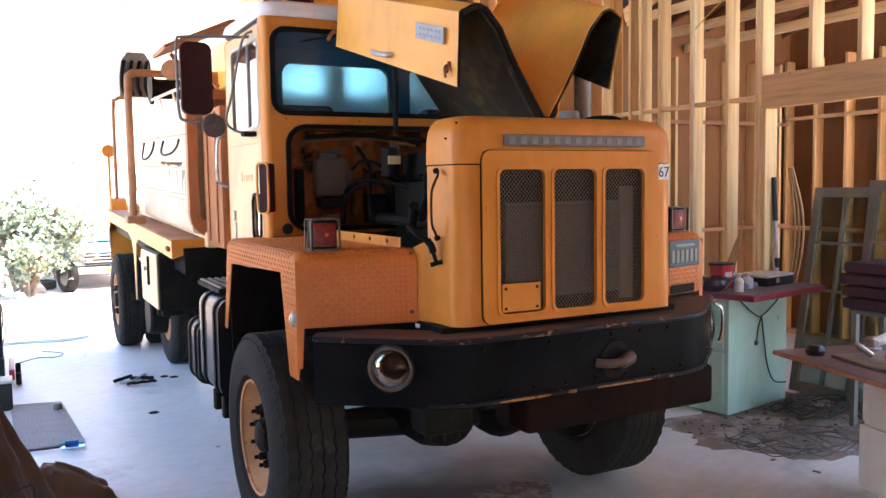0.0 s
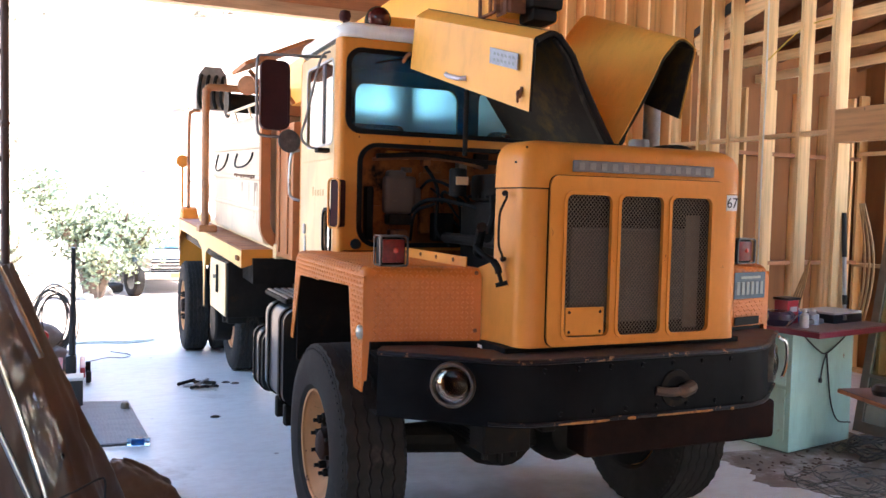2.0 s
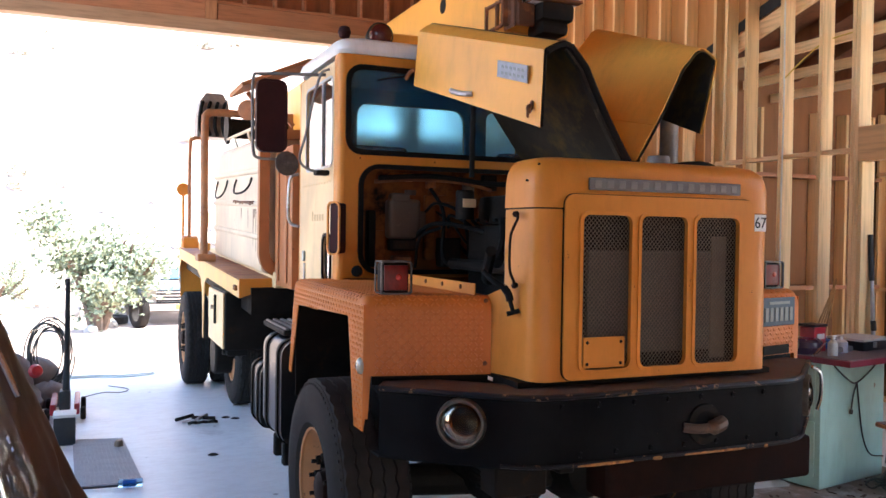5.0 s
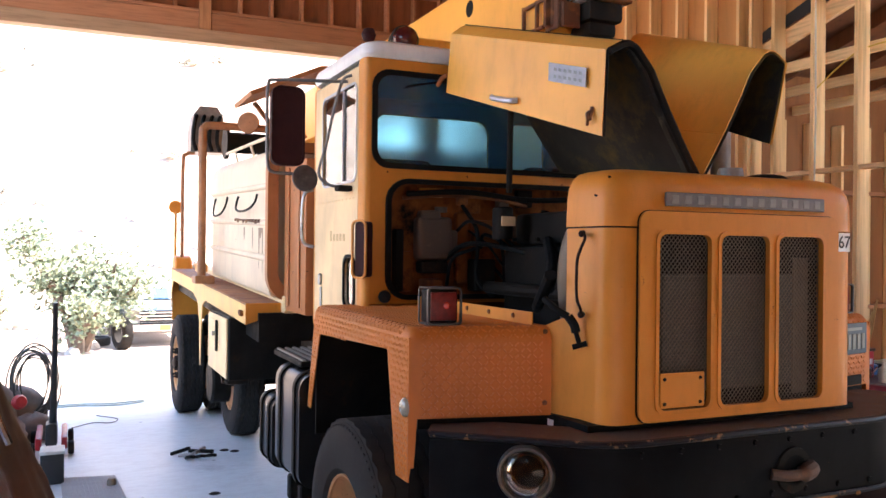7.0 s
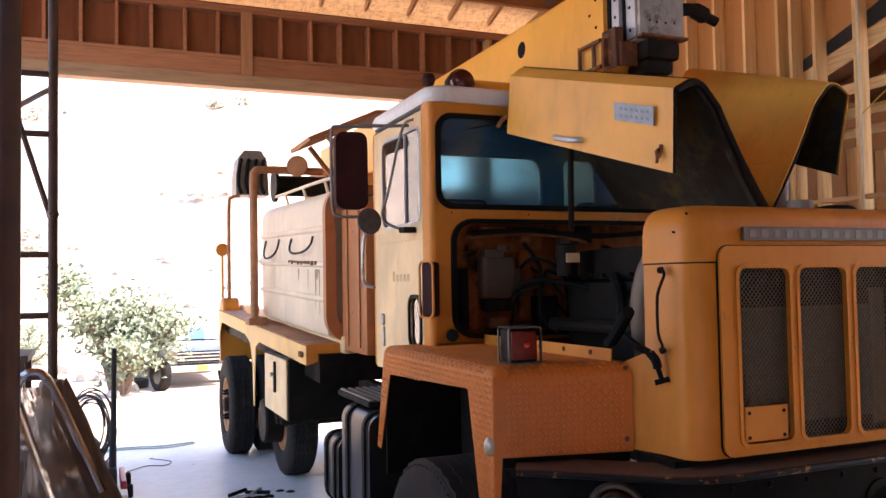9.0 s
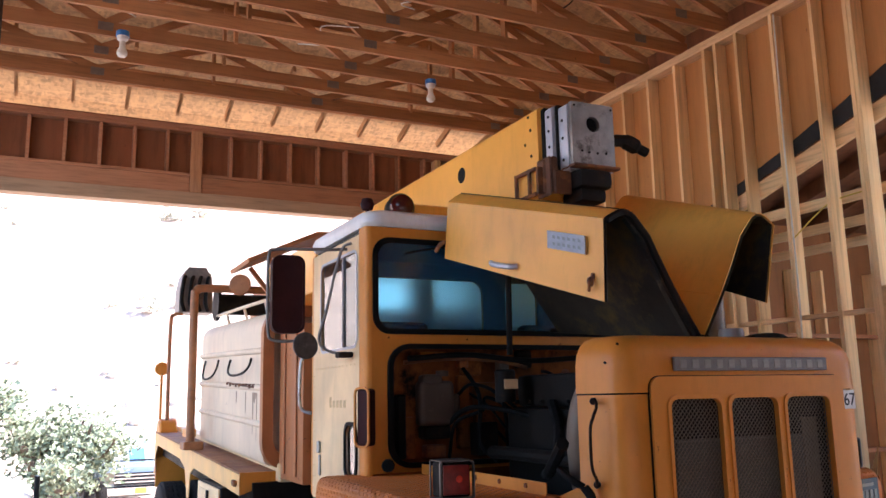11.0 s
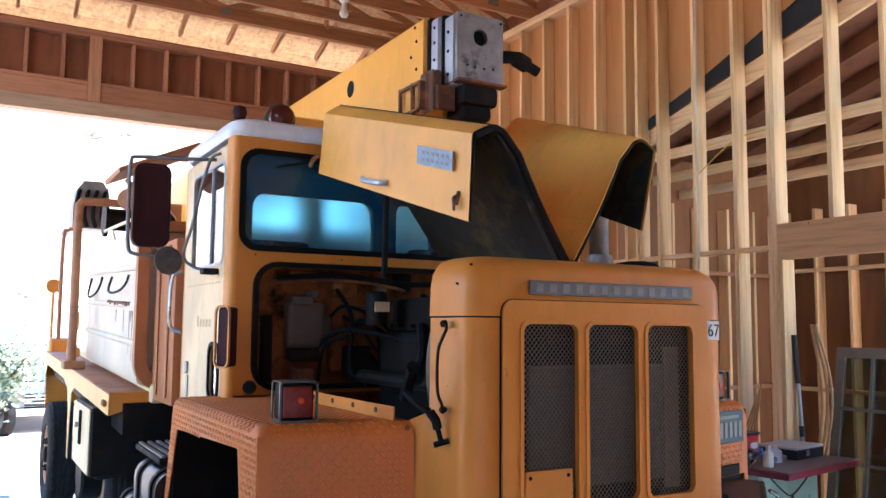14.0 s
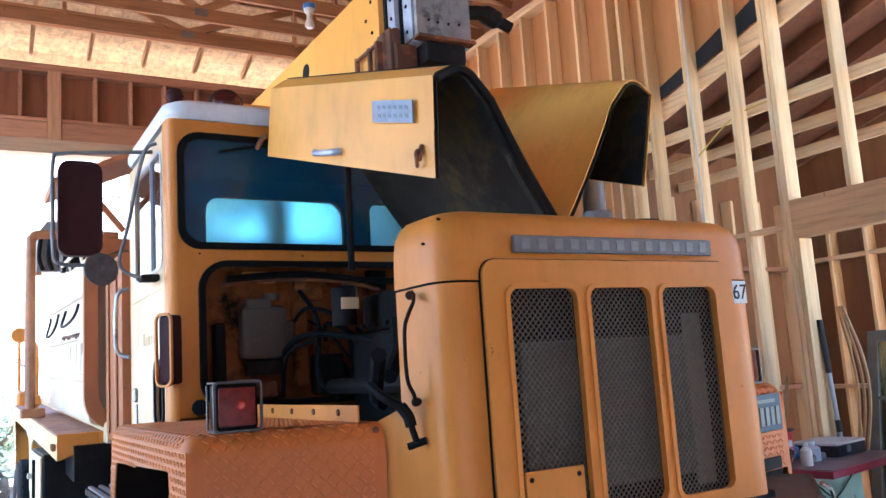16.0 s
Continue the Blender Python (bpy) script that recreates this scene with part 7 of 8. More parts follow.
# ceiling lamps
for x, y in ((0.50, 8.86), (3.74, 8.84)):
    lp = root("ceiling_lamp", x, y, 5.30, "bare white bulb in a blue-capped ceiling holder", "lamp", "bare ceiling bulbs")
    part("lamp_box", lathe(B(), [(0, 0.05), (0.06, 0.05), (0.062, 0.0), (0, 0.0)], (x, y, 5.40), "z", 20), BLUEP, lp)
    part("lamp_holder", lathe(B(), [(0.055, 0.0), (0.05, -0.03), (0.028, -0.05), (0.028, -0.08)], (x, y, 5.40), "z", 20), WHITECABLE, lp)
    part("bulb", lathe(B(), [(0.026, -0.08), (0.03, -0.11), (0.048, -0.15), (0.05, -0.175), (0.035, -0.20), (0, -0.21)], (x, y, 5.40), "z", 20), WHITECABLE, lp)

# ---- the left-hand side ----
def scaffold():
    r = root("scaffold", -0.6, 4.1, 0, "rusty tubular scaffold tower with ladder frames", "scaffold")
    for x, y, rad in ((-0.30, 2.66, 0.021), (-1.45, 2.66, 0.024), (-0.345, 5.48, 0.024), (-1.45, 5.48, 0.024)):
        part("scaffold_post", tube(B(), [(x, y, 0.0), (x, y, 4.6)], rad, 12), SCAFF, r)
    for y in (5.48,):
        for k in range(12):
            z = 0.52 + 0.308 * k
            if abs(z - 2.37) > 0.2 and abs(z - 3.3) > 0.2:
                part("scaffold_rung", tube(B(), [(-0.345, y, z), (-0.90, y, z)], 0.016, 8), SCAFF, r)
        part("scaffold_post", tube(B(), [(-0.90, y, 0.0), (-0.90, y, 4.6)], 0.02, 10), SCAFF, r)
    part("cross_brace", tube(B(), [(-0.35, 5.50, 2.92), (-0.80, 5.42, 2.60)], 0.014, 8), GALV, r)
    part("cross_brace", tube(B(), [(-0.36, 5.50, 2.26), (-0.60, 5.46, 3.06), (-0.90, 5.42, 4.05)], 0.014, 8), SCAFF, r)
    part("cross_brace", tube(B(), [(-0.345, 5.48, 3.6), (-1.45, 5.48, 2.6)], 0.014, 8), SCAFF, r)
    for z in (2.262, 1.2):
        part("brace_pin", lathe(B(), [(0.025, -0.03), (0.025, 0.03), (0.012, 0.04), (0, 0.045)], (-0.345, 5.455, z), (0.3, -1, 0), 8), SCAFF, r)


scaffold()


def drape(name, centre_of, radius_of, z0, z1, mat, label, category, seed, fold=0.12, sides=72, rows=34):
    """Cloth hanging in folds round a leaning axis."""
    g = random.Random(seed)
    ph = [g.uniform(0, 6.28) for _ in range(6)]
    bm = B()
    out = []
    for i in range(rows + 1):
        t = i / rows
        c, (rx, ry) = Vector(centre_of(t)), radius_of(t)
        row = []
        for k in range(sides):
            a = 2 * math.pi * k / sides
            f = 1 + fold * (1 - t) * (math.sin(5 * a + ph[0] + 1.5 * t) * 0.5 + math.sin(9 * a + ph[1] - 2 * t) * 0.35 + math.sin(17 * a + ph[2]) * 0.15)
            f += 0.10 * noise.noise((math.cos(a) * 2 + seed, math.sin(a) * 2, t * 6)) + 0.05 * noise.noise((math.cos(a) * 5 + seed, math.sin(a) * 5, t * 13))
            row.append((c.x + rx * f * math.cos(a), c.y + ry * f * math.sin(a), z0 + (z1 - z0) * t + 0.03 * noise.noise((a * 2, t * 4, seed))))
        out.append(row)
    vs = loft(bm, out, True)
    bm.faces.new(vs[-1])
    bm.faces.new(vs[0][::-1])
    return thing(name, bm, mat, label, category, angle=60)


drape("canvas_cover", lambda t: (-0.09 - 0.22 * t, 4.78 - 0.10 * t, 0), lambda t: (0.36 * (1 - t) ** 0.9 + 0.05, 0.34 * (1 - t) + 0.05), 0.0, 1.50, TARP, "brown canvas cover draped over a leaning frame", "cover", 2, 0.2)
drape("canvas_cover", lambda t: (-0.56 - 0.06 * t, 4.92, 0), lambda t: (0.20 * (1 - t) ** 0.7 + 0.06, 0.22 * (1 - t) + 0.05), 0.0, 1.32, DARKTARP, "dark brown canvas hanging beside the scaffold", "cover", 9, 0.2)
drape("crumpled_canvas", lambda t: (0.30 - 0.05 * t, 5.28, 0), lambda t: (0.26 * (1 - t * t) + 0.05, 0.24 * (1 - t * t) + 0.04), 0.0, 0.27, TARP, "crumpled heap of brown canvas on the slab", "canvas", 5, 0.25, 60, 14)
bow = root("canopy_bow", -0.28, 4.45, 0, "bent bright tube frame with clear vinyl leaning on canvas", "frame")
part("bow_tube", tube(B(), smooth_path([(-0.06, 4.38, 0.06), (-0.07, 4.42, 0.254), (-0.22, 4.47, 0.80), (-0.405, 4.5, 1.36), (-0.43, 4.5, 1.46), (-0.415, 4.5, 1.53), (-0.375, 4.5, 1.555), (-0.33, 4.5, 1.535), (-0.27, 4.52, 1.42), (-0.12, 4.55, 1.05)], 6), 0.017, 10), CHROME, bow)
part("bow_tube", tube(B(), smooth_path([(-0.115, 4.36, 0.06), (-0.125, 4.4, 0.26), (-0.30, 4.44, 0.72), (-0.469, 4.46, 1.15)], 6), 0.013, 10), GALV, bow)
bm = B()
rows = []
for i in range(22):
    t = i / 21
    a, b = Vector((-0.42, 4.47, 1.50)).lerp(Vector((-0.085, 4.40, 0.35)), t), Vector((-0.33, 4.48, 1.50)).lerp(Vector((0.0, 4.42, 0.62)), t)
    rows.append([a.lerp(b, k / 8) + Vector((0, -0.02 + 0.025 * noise.noise((k * 0.9, t * 7, 1)), 0.01 * noise.noise((k, t * 9, 4)))) for k in range(9)])
loft(bm, rows)
thicken(bm, 0.0015)
part("vinyl_window", bm, VINYL, bow, "crinkled clear vinyl", 60)
bm = B()
rows = [[(-0.55 + 0.035 * k + 0.01 * noise.noise((k, i, 2)), 4.55 + 0.04 * noise.noise((k * 0.8, i * 0.8, 7)), 1.20 + 0.035 * i + 0.02 * noise.noise((k, i, 9))) for k in range(8)] for i in range(8)]
loft(bm, rows)
thicken(bm, 0.0015)
part("vinyl_scrap", bm, VINYL, bow, "crumpled clear vinyl", 60)
thing("board", turned(box(B(), -0.02, 0.02, -0.06, 0.06, 0.0, 1.05, 0.003, 1), pose(-0.50, 4.62, 0.0, 0, 3, 10)), SIDEPLY, "short brown timber offcut standing upright", "board")

chg = root("battery_charger", -0.36, 4.25, 0, "black battery charger with a carrying handle", "charger")
M3 = pose(-0.36, 4.22, 0.0, 0, 0, -20)
part("charger_case", turned(box(B(), -0.15, 0.15, -0.10, 0.10, 0.02, 0.34, 0.02, 2), M3), BLACKP, chg)
part("charger_handle", turned(tube(B(), smooth_path([(-0.10, 0, 0.33), (-0.09, 0, 0.40), (0.09, 0, 0.40), (0.10, 0, 0.33)], 4), 0.014, 8), M3), BLACKP, chg)
part("charger_panel", turned(box(B(), -0.11, 0.11, -0.107, -0.1005, 0.10, 0.28, 0.004, 1), M3), GREYPIPE, chg)
for k in range(3):
    part("panel_mark", turned(box(B(), -0.09, 0.05, -0.110, -0.1075, 0.14 + 0.04 * k, 0.155 + 0.04 * k), M3), PALEP, chg)
sg = root("boxed_part", 0.09, 4.36, 0, "dark carton with a white square label", "box")
part("carton", box(B(), -0.04, 0.22, 4.32, 4.50, 0.0, 0.28, 0.006, 1), BLACKP, sg)
part("carton_label", box(B(), 0.06, 0.12, 4.313, 4.3195, 0.18, 0.25), PALEP, sg)
for x, y, mm, lab in ((-0.50, 4.05, YCORD, "brown paper-wrapped tool roll"), (-0.22, 4.02, RUST, "rusty drum of grinding discs"), (-0.02, 4.12, BAGCLOTH, "grey bundle of rags")):
    thing("tool_roll", lathe(B(), [(0, -0.12), (0.05, -0.12), (0.07, -0.08), (0.07, 0.08), (0.05, 0.12), (0, 0.12)], (x, y, 0.07), (1, 0.4, 0), 14), mm, lab, "bundle", angle=60)
bm = tube(B(), smooth_path([(-0.20, 4.30, 0.36), (0.0, 4.30, 0.42), (0.14, 4.34, 0.47), (0.17, 4.36, 0.44), (0.165, 4.37, 0.29)], 5), 0.006, 6)
thing("bent_wire", bm, BLACKP, "bent black wire reaching over the carton", "wire")

# floor jack, battery box, mat
jack = root("floor_jack", -0.02, 9.15, 0, "red trolley jack with a tall black handle", "floor jack")
bm = box(B(), -0.15, -0.10, 8.85, 9.5, 0.06, 0.17, 0.02, 2)
part("jack_side", bm, REDP, jack)
part("jack_side", box(B(), 0.06, 0.11, 8.85, 9.5, 0.06, 0.17, 0.02, 2), REDP, jack)
part("jack_head", box(B(), -0.07, 0.03, 8.80, 9.0, 0.10, 0.30, 0.03, 2), BLACKP, jack)
for x in (-0.20, 0.115):
    for y in (8.92, 9.45):
        part("jack_wheel", lathe(B(), [(0, 0), (0.05, 0), (0.06, 0.01), (0.06, 0.04), (0.05, 0.05), (0, 0.05)], (x, y, 0.06), "x", 18), DARK, jack)
part("jack_handle", tube(B(), [(-0.01, 8.88, 0.25), (0.0, 8.80, 0.75), (0.003, 8.74, 1.36)], [0.035, 0.025, 0.022], 10), BLACKP, jack)
part("jack_arm", box(B(), -0.04, 0.0, 9.0, 9.5, 0.16, 0.24, 0.015, 2), REDP, jack)
bx = root("battery_box", 0.0, 7.98, 0, "black box with a bright white lid on the slab", "box")
part("box_body", box(B(), -0.085, 0.085, 7.90, 8.10, 0.0, 0.235, 0.008, 2), BLACKP, bx)
part("box_lid", box(B(), -0.09, 0.09, 7.89, 8.11, 0.236, 0.262, 0.006, 2), PALEP, bx)
bm = B()
prism(bm, [(0.10, 6.62), (0.55, 6.60), (0.46, 7.98), (0.06, 8.06)], "z", 0.001, 0.010)
mat_o = thing("floor_mat", bm, GREYMAT, "grey ribbed mat lying flat on the slab", "mat")
AT[mat_o] = Vector(mat_o.location)
for k in range(14):
    t = (k + 0.5) / 14
    a, b = Vector((0.10, 6.62, 0.0105)).lerp(Vector((0.55, 6.60, 0.0105)), t), Vector((0.06, 8.06, 0.0105)).lerp(Vector((0.46, 7.98, 0.0105)), t)
    part("mat_rib", beam(B(), a, b, 0.012, 0.004), GREYMAT, mat_o)
bl = root("trouble_light", 0.44, 6.50, 0, "clear blue-handled trouble light with a black lead", "work light")
part("light_tube", tube(B(), [(0.38, 6.51, 0.035), (0.54, 6.49, 0.035)], 0.03, 12), glass("blue_tinted_plastic", (0.35, 0.65, 0.90), 0.1), bl)
part("light_core", tube(B(), [(0.41, 6.508, 0.035), (0.50, 6.495, 0.035)], 0.018, 10), BLUEP, bl)
part("light_lead", tube(B(), smooth_path([(0.38, 6.51, 0.02), (0.25, 6.54, 0.014), (0.05, 6.56, 0.012), (-0.1, 6.5, 0.012)], 5), 0.009, 6), BLACKP, bl)
thing("floor_puck", lathe(B(), [(0, 0.05), (0.025, 0.05), (0.035, 0.03), (0.035, 0.0)], (0.42, 7.70, 0.012), "z", 14), GREYPIPE, "small grey rubber puck on the mat", "puck")
chain = root("chain_binder", 1.13, 8.45, 0, "steel chain binder and hooks lying on the slab", "chain")
for k, (a, b) in enumerate((((0.95, 8.50, 0.02), (1.12, 8.62, 0.03)), ((1.05, 8.30, 0.02), (1.24, 8.55, 0.04)), ((1.10, 8.52, 0.03), (1.30, 8.42, 0.03)), ((1.0, 8.42, 0.02), (1.15, 8.38, 0.02)))):
    part("binder_bar", tube(B(), [a, b], 0.017, 8), STEEL if k % 2 else DARK, chain)
bm = B()
for k in range(3):
    tube(bm, smooth_path([(1.05 + 0.09 * k, 8.30, 0.025), (1.08 + 0.09 * k, 8.25, 0.04), (1.12 + 0.09 * k, 8.29, 0.025)], 4), 0.014, 8)
part("chain_hook", bm, DARK, chain)
for x, y in ((1.42, 8.55), (1.5, 8.48), (1.12, 7.2)):
    thing("grease_clod", lathe(B(), [(0, 0.012), (0.03, 0.008), (0.045, 0.0)], (x, y, 0.0), "z", 9), DARK, "small dark clod of grease on the slab", "dirt", "grease clods on the slab")
thing("ground_cord", tube(B(), smooth_path([(0.15, 10.02, 0.01), (0.35, 10.22, 0.01), (0.52, 10.16, 0.01), (0.60, 10.35, 0.01), (0.40, 10.62, 0.01)], 6), 0.005, 6), WIRE, "dark cord curled on the slab", "cord")
pts = []
for k in range(2):
    run = [(-0.3, 11.22 + 0.13 * k, 0.009), (0.2, 11.30 + 0.11 * k, 0.009), (0.6, 11.20 + 0.13 * k, 0.009), (0.9 + 0.03 * k, 11.3 + 0.1 * k, 0.009)]
    pts += run if k % 2 == 0 else run[::-1]
thing("garden_hose", tube(B(), smooth_path(pts, 5), 0.008, 6), plain("pale_green_hose", (0.36, 0.46, 0.42), 0.5, 0, 0.2, 12.0, 0.1), "pale green hose laid along the slab edge", "hose")

# bags, wheel and wire coil by the door
for x, y, rx, rz, lab in ((-0.62, 9.7, 0.26, 0.38, "bulging grey cloth bag"), (-0.40, 10.1, 0.30, 0.30, "slumped grey cloth bag"), (-0.24, 9.7, 0.22, 0.16, "flattened grey cloth bag"), (-0.50, 9.3, 0.25, 0.20, "dusty grey tool bag")):
    drape("cloth_bag", lambda t, x=x, y=y: (x + 0.05 * t, y, 0), lambda t, rx=rx: (rx * math.sqrt(max(0.02, 1 - (2 * t - 0.75) ** 2 / 1.6)), rx * 0.9 * math.sqrt(max(0.02, 1 - (2 * t - 0.75) ** 2 / 1.6))), 0.0, rz * 1.5, BAGCLOTH, lab, "bag", int(100 * abs(x)), 0.10, 40, 14)
pts = []
for k, a in enumerate(np.linspace(0, 6.28 * 9, 200)):
    r = 0.20 + 0.0006 * k
    pts.append((-0.20 + r * math.cos(a) * 0.7 + 0.03 * math.sin(a * 0.37), 9.95 + 0.05 * math.sin(3 * a + k * 0.04), 0.50 + (r + 0.06) * math.sin(a) + 0.03 * math.sin(a * 0.53)))
thing("wire_coil", tube(B(), pts, 0.008, 5), WIRE, "loose coil of dark wire propped on the bags", "wire coil")
thing("plastic_funnel", lathe(B(), [(0, 0.08), (0.05, 0.07), (0.07, 0.0)], (-0.30, 9.45, 0.40), (0.3, -1, 0.2), 14), REDP, "red plastic funnel among the bags", "funnel")

# table, red chest, ladder at the door wall
tab = root("work_table", -1.15, 8.3, 0, "dark timber work table against the wall", "table")
part("table_board", box(B(), -1.9, -0.62, 7.9, 8.7, 1.33, 1.385, 0.006, 1), SCAFF, tab)
for x in (-1.85, -0.68):
    for y in (7.95, 8.65):
        part("table_leg", beam(B(), (x, y, 0), (x, y, 1.33), 0.07, 0.07), SCAFF, tab)
part("table_shelf", box(B(), -1.88, -0.66, 7.95, 8.65, 0.75, 0.79, 0.006, 1), SCAFF, tab)
chest = root("tool_chest", -1.2, 8.0, 0.79, "red steel tool chest on the table shelf", "tool chest")
CHESTRED = plain("dark_red_steel", (0.13, 0.012, 0.014), 0.45, 0.0, 0.3, 9.0, 0.1)
part("chest_body", box(B(), -1.50, -0.85, 7.92, 8.35, 0.792, 1.28, 0.01, 2), CHESTRED, chest)
for k in range(3):
    part("chest_drawer", box(B(), -1.47, -0.88, 7.905, 7.919, 0.82 + 0.15 * k, 0.95 + 0.15 * k, 0.004, 1), CHESTRED, chest)
for x, h in ((-0.90, 0.42), (-1.12, 0.30), (-1.35, 0.36)):
    drape("tool_bag", lambda t, x=x: (x + 0.04 * t, 8.05, 0), lambda t: (0.11 * (1 - 0.4 * t), 0.12 * (1 - 0.4 * t)), 1.387, 1.387 + h, BLACKP, "black upright tool bag on the table", "bag", int(abs(x) * 100), 0.2, 32, 12)
lad = root("ladder", -1.1, 10.0, 0, "faded red ladder leaning against the door wall", "ladder")
LADRED = plain("faded_red_ladder", (0.32, 0.10, 0.08), 0.6, 0.0, 0.25, 9.0, 0.2)
a0, a1, b0, b1 = Vector((-0.75, 9.2, 0)), Vector((-1.55, 10.9, 4.2)), Vector((-1.05, 9.2, 0)), Vector((-1.85, 10.9, 4.2))
for p, q in ((a0, a1), (b0, b1)):
    part("ladder_rail", beam(B(), p, q, 0.03, 0.075), LADRED, lad)
for k in range(1, 13):
    part("ladder_rung", tube(B(), [a0.lerp(a1, k / 13.5), b0.lerp(b1, k / 13.5)], 0.014, 8), LADRED, lad)

# ---- outside: yard, tree, pickup, scrub ----
BARK = plain("juniper_bark", (0.20, 0.14, 0.10), 0.9, 0.0, 0.3, 9.0, 0.8)
LEAF, lnt, lb = nodes_of("juniper_foliage")
isl = lnt.nodes.new("ShaderNodeNewGeometry")
lnt.links.new(ramp(lnt, isl.outputs["Random Per Island"], [(0.0, (0.13, 0.155, 0.09)), (0.6, (0.27, 0.30, 0.18)), (1.0, (0.40, 0.41, 0.27))]), lb.inputs["Base Color"])
lb.inputs["Roughness"].default_value = 0.8
lb.inputs["Subsurface Weight"].default_value = 0.0
ROCK = plain("pale_rock", (0.58, 0.50, 0.42), 0.9, 0.0, 0.2, 3.0, 0.8, stain=(0.40, 0.32, 0.26), amount=0.55)


SCRUB = plain("dry_scrub", (0.55, 0.50, 0.40), 0.9, 0.0, 0.2, 3.0, 0.0)


def sprig(bm, p, s, g):
    """A tuft of three crossed leaf blades."""
    for _ in range(3):
        d = Vector((g.uniform(-1, 1), g.uniform(-1, 1), g.uniform(-0.3, 1))).normalized()
        w = d.orthogonal().normalized() * s * 0.45
        vs = [bm.verts.new(p + w), bm.verts.new(p - w), bm.verts.new(p + d * s - w * 0.4), bm.verts.new(p + d * s + w * 0.4)]
        bm.faces.new(vs)


def juniper(name, x, y, base, high, wide, seed, label, tufts=2400):
    g = random.Random(seed)
    t = root(name, x, y, base, label, "tree", "juniper trees in the yard")
    bm = B()
    tips = []
    for k in range(7):
        a, out = g.uniform(0, 6.28), g.uniform(0.35, 1.0) * wide * 0.5
        top = high * g.uniform(0.5, 0.95) * (1 - 0.35 * out / (wide * 0.5))
        p = [Vector((x + 0.05 * math.cos(a), y + 0.05 * math.sin(a), base - 0.1)), Vector((x + out * 0.3 * math.cos(a), y + out * 0.3 * math.sin(a), base + top * 0.4)), Vector((x + out * 0.7 * math.cos(a + 0.3), y + out * 0.7 * math.sin(a + 0.3), base + top * 0.75)), Vector((x + out * math.cos(a), y + out * math.sin(a), base + top))]
        line = smooth_path(p, 5)
        tube(bm, line, [0.11 * high / 3.2 * (1 - i / len(line)) + 0.012 for i in range(len(line))], 7)
        for i in range(5, len(line)):
            tips += [line[i] + Vector((g.gauss(0, 0.16), g.gauss(0, 0.16), g.gauss(0, 0.12))) * high / 3 for _ in range(3)]
    part("trunk", bm, BARK, t)
    bm = B()
    for _ in range(tufts):
        c = g.choice(tips)
        d = Vector((g.gauss(0, 1), g.gauss(0, 1), g.gauss(0, 0.8))) * 0.13 * high / 3
        sprig(bm, c + d, g.uniform(0.035, 0.085) * high / 3, g)
    cr = part("crown", bm, LEAF, t, "grey-green needle foliage with gaps", 180)
    return t


juniper("juniper_tree", 0.42, 25.5, hill(0.42, 25.5), 4.7, 3.9, 11, "grey-green juniper with a bent bare trunk", 3000)
juniper("juniper_tree", 1.55, 30.0, hill(1.5, 30), 2.5, 2.6, 12, "sunlit juniper behind the parked pickup", 2000)
juniper("juniper_tree", -2.6, 33.0, hill(-2.6, 33), 2.4, 2.6, 15, "sparse juniper at the foot of the hill", 1500)
juniper("juniper_tree", -5.2, 40.0, hill(-5.2, 40), 3.0, 3.2, 16, "sparse juniper on the lower slope", 1500)


def scrub():
    g = random.Random(7)
    bm = B()
    for _ in range(70):
        y = 45 + 150 * g.random() ** 1.4
        x = g.uniform(-0.28, 0.34) * y + 1
        s = g.uniform(0.35, 0.9) * (1 + y / 200)
        z = hill(x, y)
        for _ in range(34):
            sprig(bm, Vector((x + g.gauss(0, 0.4) * s, y + g.gauss(0, 0.4) * s, z + abs(g.gauss(0.25, 0.25)) * s)), 0.30 * s, g)
    thing("hillside_scrub", bm, SCRUB, "scattered scrub bushes over the pale hillside", "bushes", kind="stuff", angle=180)
    bm = B()
    for _ in range(90):
        y = 13 + 45 * g.random()
        x = g.uniform(-0.20, 0.22) * y + 1
        if y < 30 and 1.0 < x < 5 or y < 20:
            continue
        r = g.uniform(0.12, 0.45)
        n0 = len(bm.verts)
        made = bmesh.ops.create_icosphere(bm, subdivisions=2, radius=r, matrix=Matrix.Translation((x, y, hill(x, y) + r * 0.2)))
        for v in made["verts"]:
            v.co += Vector((1, 1, 0.6)) * noise.noise(v.co * 2.2 / max(r, 0.2)) * r * 0.5
    thing("yard_rocks", bm, ROCK, "pale boulders strewn over the dirt", "rocks", kind="stuff", angle=50)


scrub()

# truck tyre standing and a tyre lying
bm = turned(tread_tyre((0, 0, 0), 0.50, 0.27, 0.29, 30), pose(1.42, 26.0, hill(1.4, 26.0) + 0.49, 0, 0, 20))
thing("spare_tyre", bm, RUBBER, "large dusty truck tyre standing in the yard", "tyre")
bm = turned(tread_tyre((0, 0, 0), 0.45, 0.24, 0.27, 24), pose(0.85, 27.2, hill(0.85, 27.2) + 0.02, 0, -90, 0))
thing("spare_tyre", bm, RUBBER, "dusty truck tyre lying flat in the yard", "tyre")

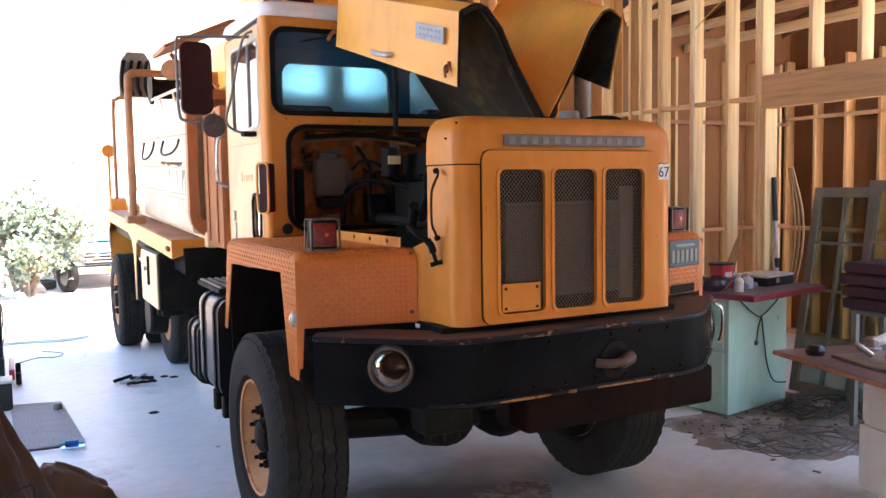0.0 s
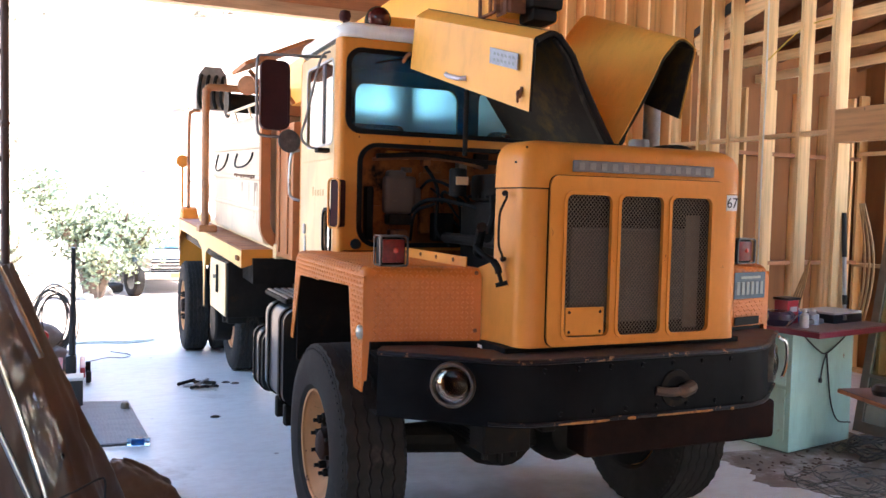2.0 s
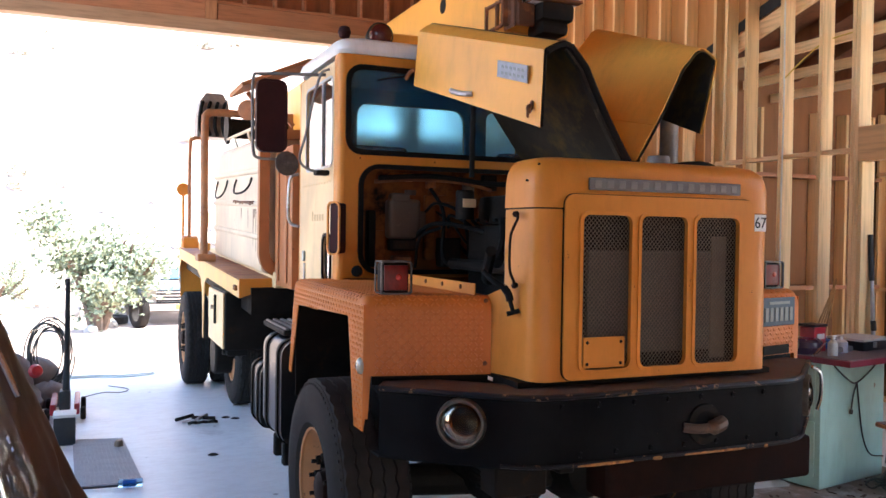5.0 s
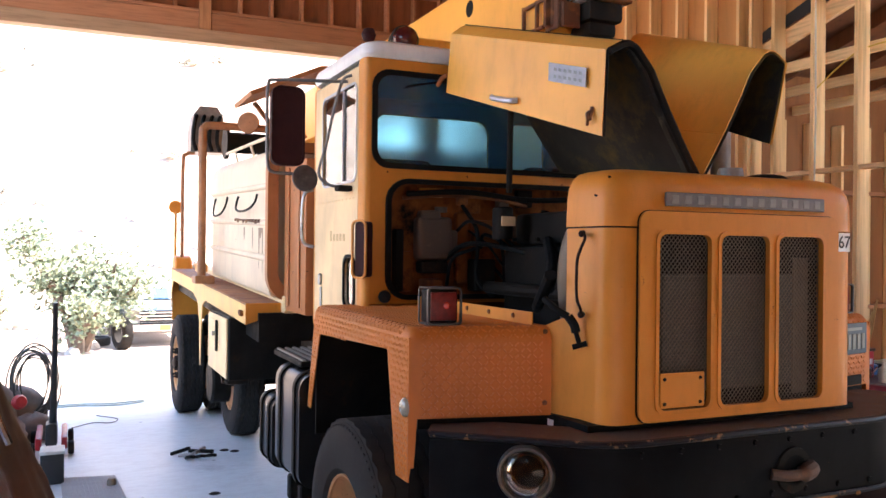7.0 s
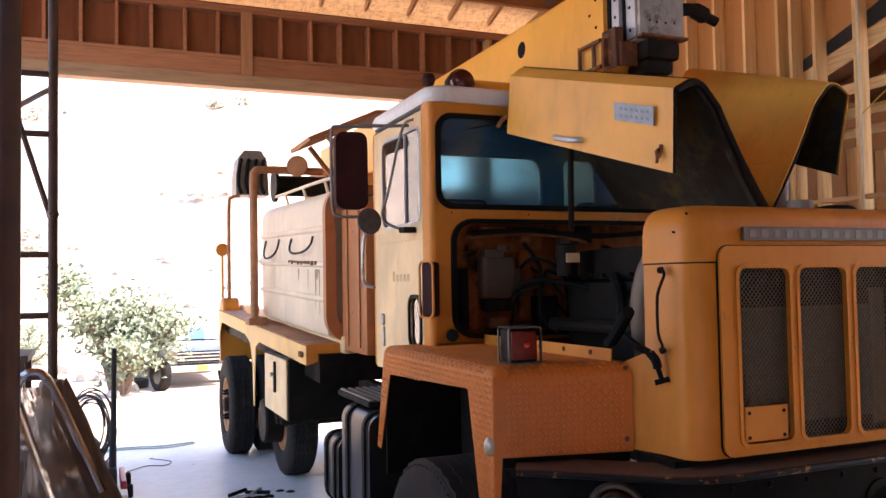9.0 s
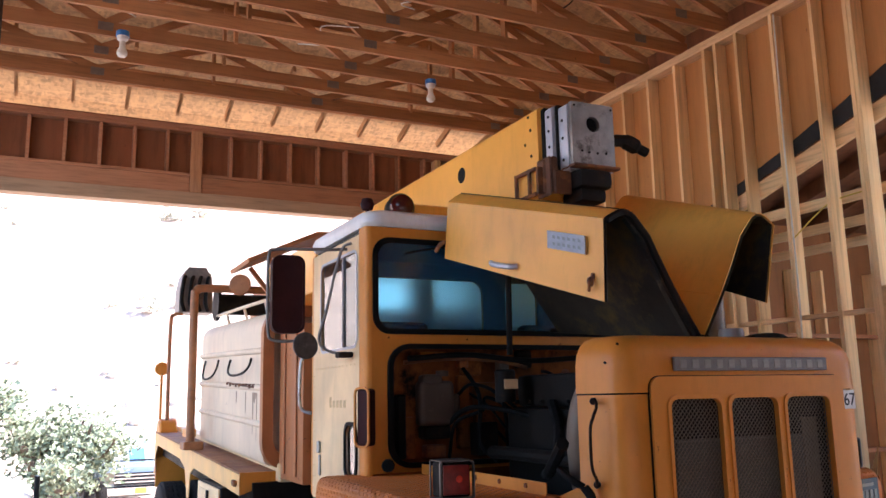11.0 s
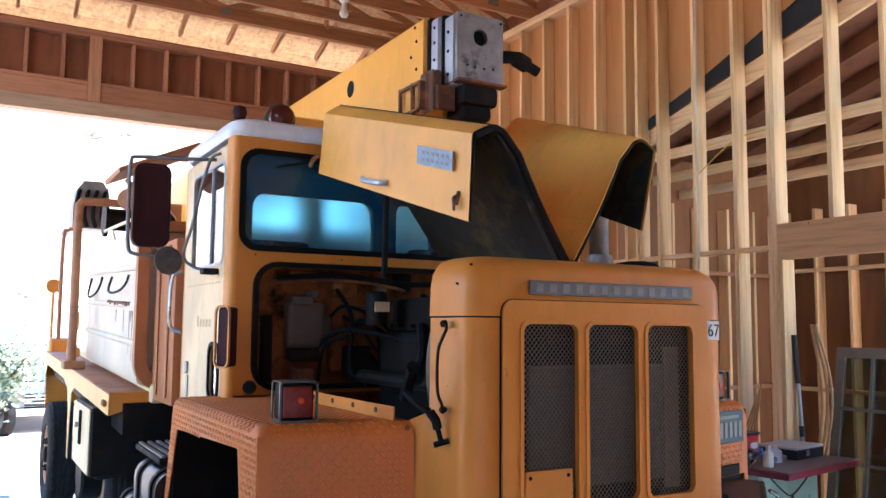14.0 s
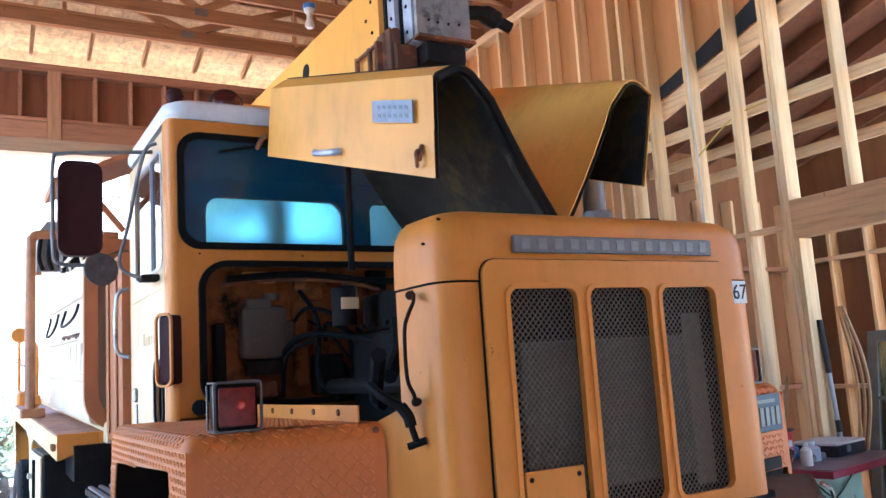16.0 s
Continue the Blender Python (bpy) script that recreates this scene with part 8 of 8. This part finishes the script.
def pickup():
    gx, gy = 2.66, 26.6
    gz = hill(gx, gy + 2) + 0.02
    r = root("pickup_truck", gx, gy, gz, "silver pickup truck parked facing the shop", "pickup")
    SILVER = plain("silver_car_paint", (0.34, 0.37, 0.41), 0.3, 0.5, 0.08, 4.0, 0.02, coat=0.8)
    W = 0.98

    def P(pts, x0, x1, mat, name, label="", parent=None):
        return part(name, prism(B(), [(gy + a, gz + b) for a, b in pts], "x", gx + x0, gx + x1), mat, parent or r, label)

    body = [(0.05, 0.50), (0.02, 0.95), (0.12, 1.16), (1.35, 1.25), (1.45, 1.27), (3.6, 1.27), (5.6, 1.25), (5.65, 0.6), (4.75, 0.6), (4.6, 0.95), (3.9, 0.95), (3.75, 0.55), (1.6, 0.55), (1.45, 0.92), (0.75, 0.92), (0.6, 0.55)]
    P(body, -W, W, SILVER, "body")
    P([(1.4, 1.272), (2.0, 1.86), (3.2, 1.88), (3.5, 1.272)], -0.80, 0.80, SILVER, "cab_roof")
    # opaque pale windshield: the reflected sky is put into its colour
    P([(1.36, 1.30), (1.93, 1.80), (1.95, 1.785), (1.385, 1.295)], -0.72, 0.72, plain("pale_sky_reflection", (0.62, 0.66, 0.70), 0.4, 0.0, 0.1, 8.0, 0.02), "windshield", "windshield with the sky's reflection painted pale")
    P([(1.35, 1.305), (1.70, 1.61), (1.705, 1.60), (1.36, 1.30)], -0.10, 0.35, plain("blue_cloth", (0.07, 0.22, 0.42), 0.7, 0.0, 0.2, 8.0, 0.1), "blue_cloth")
    P([(-0.10, 0.42), (-0.12, 0.62), (0.0, 0.66), (0.03, 0.42)], -W, W, CHROME, "front_bumper")
    P([(-0.01, 0.68), (0.0, 1.02), (0.03, 1.02), (0.03, 0.68)], -0.60, 0.60, BLACKP, "grille")
    for z in (0.76, 0.86, 0.96):
        P([(-0.03, z - 0.02), (-0.03, z + 0.02), (-0.012, z + 0.02), (-0.012, z - 0.02)], -0.60, 0.60, CHROME, "grille_bar")
    for s in (-1, 1):
        P([(-0.005, 0.74), (0.01, 1.04), (0.06, 1.04), (0.06, 0.74)], 0.62 * s, 0.93 * s, LENS, "headlight")
        for y in (1.1, 4.25):
            wh = part("wheel", lathe(B(), [(0, 0.10), (0.18, 0.09), (0.24, 0.02), (0.24, 0.2), (0, 0.2)], (gx + s * W, gy + y, gz + 0.39), (-s, 0, 0), 24), STEEL, r)
            part("tyre", lathe(B(), [(0.24, 0.0), (0.34, -0.01), (0.385, 0.02), (0.39, 0.05), (0.39, 0.2), (0.37, 0.24), (0.24, 0.24)], (gx + s * W, gy + y, gz + 0.39), (-s, 0, 0), 28), RUBBER, wh)
    P([(-0.125, 0.45), (-0.125, 0.60), (-0.118, 0.60), (-0.118, 0.45)], -0.05, 0.25, plain("yellow_plate", (0.65, 0.55, 0.12), 0.5, 0, 0.1, 20.0, 0.0), "number_plate")


pickup()
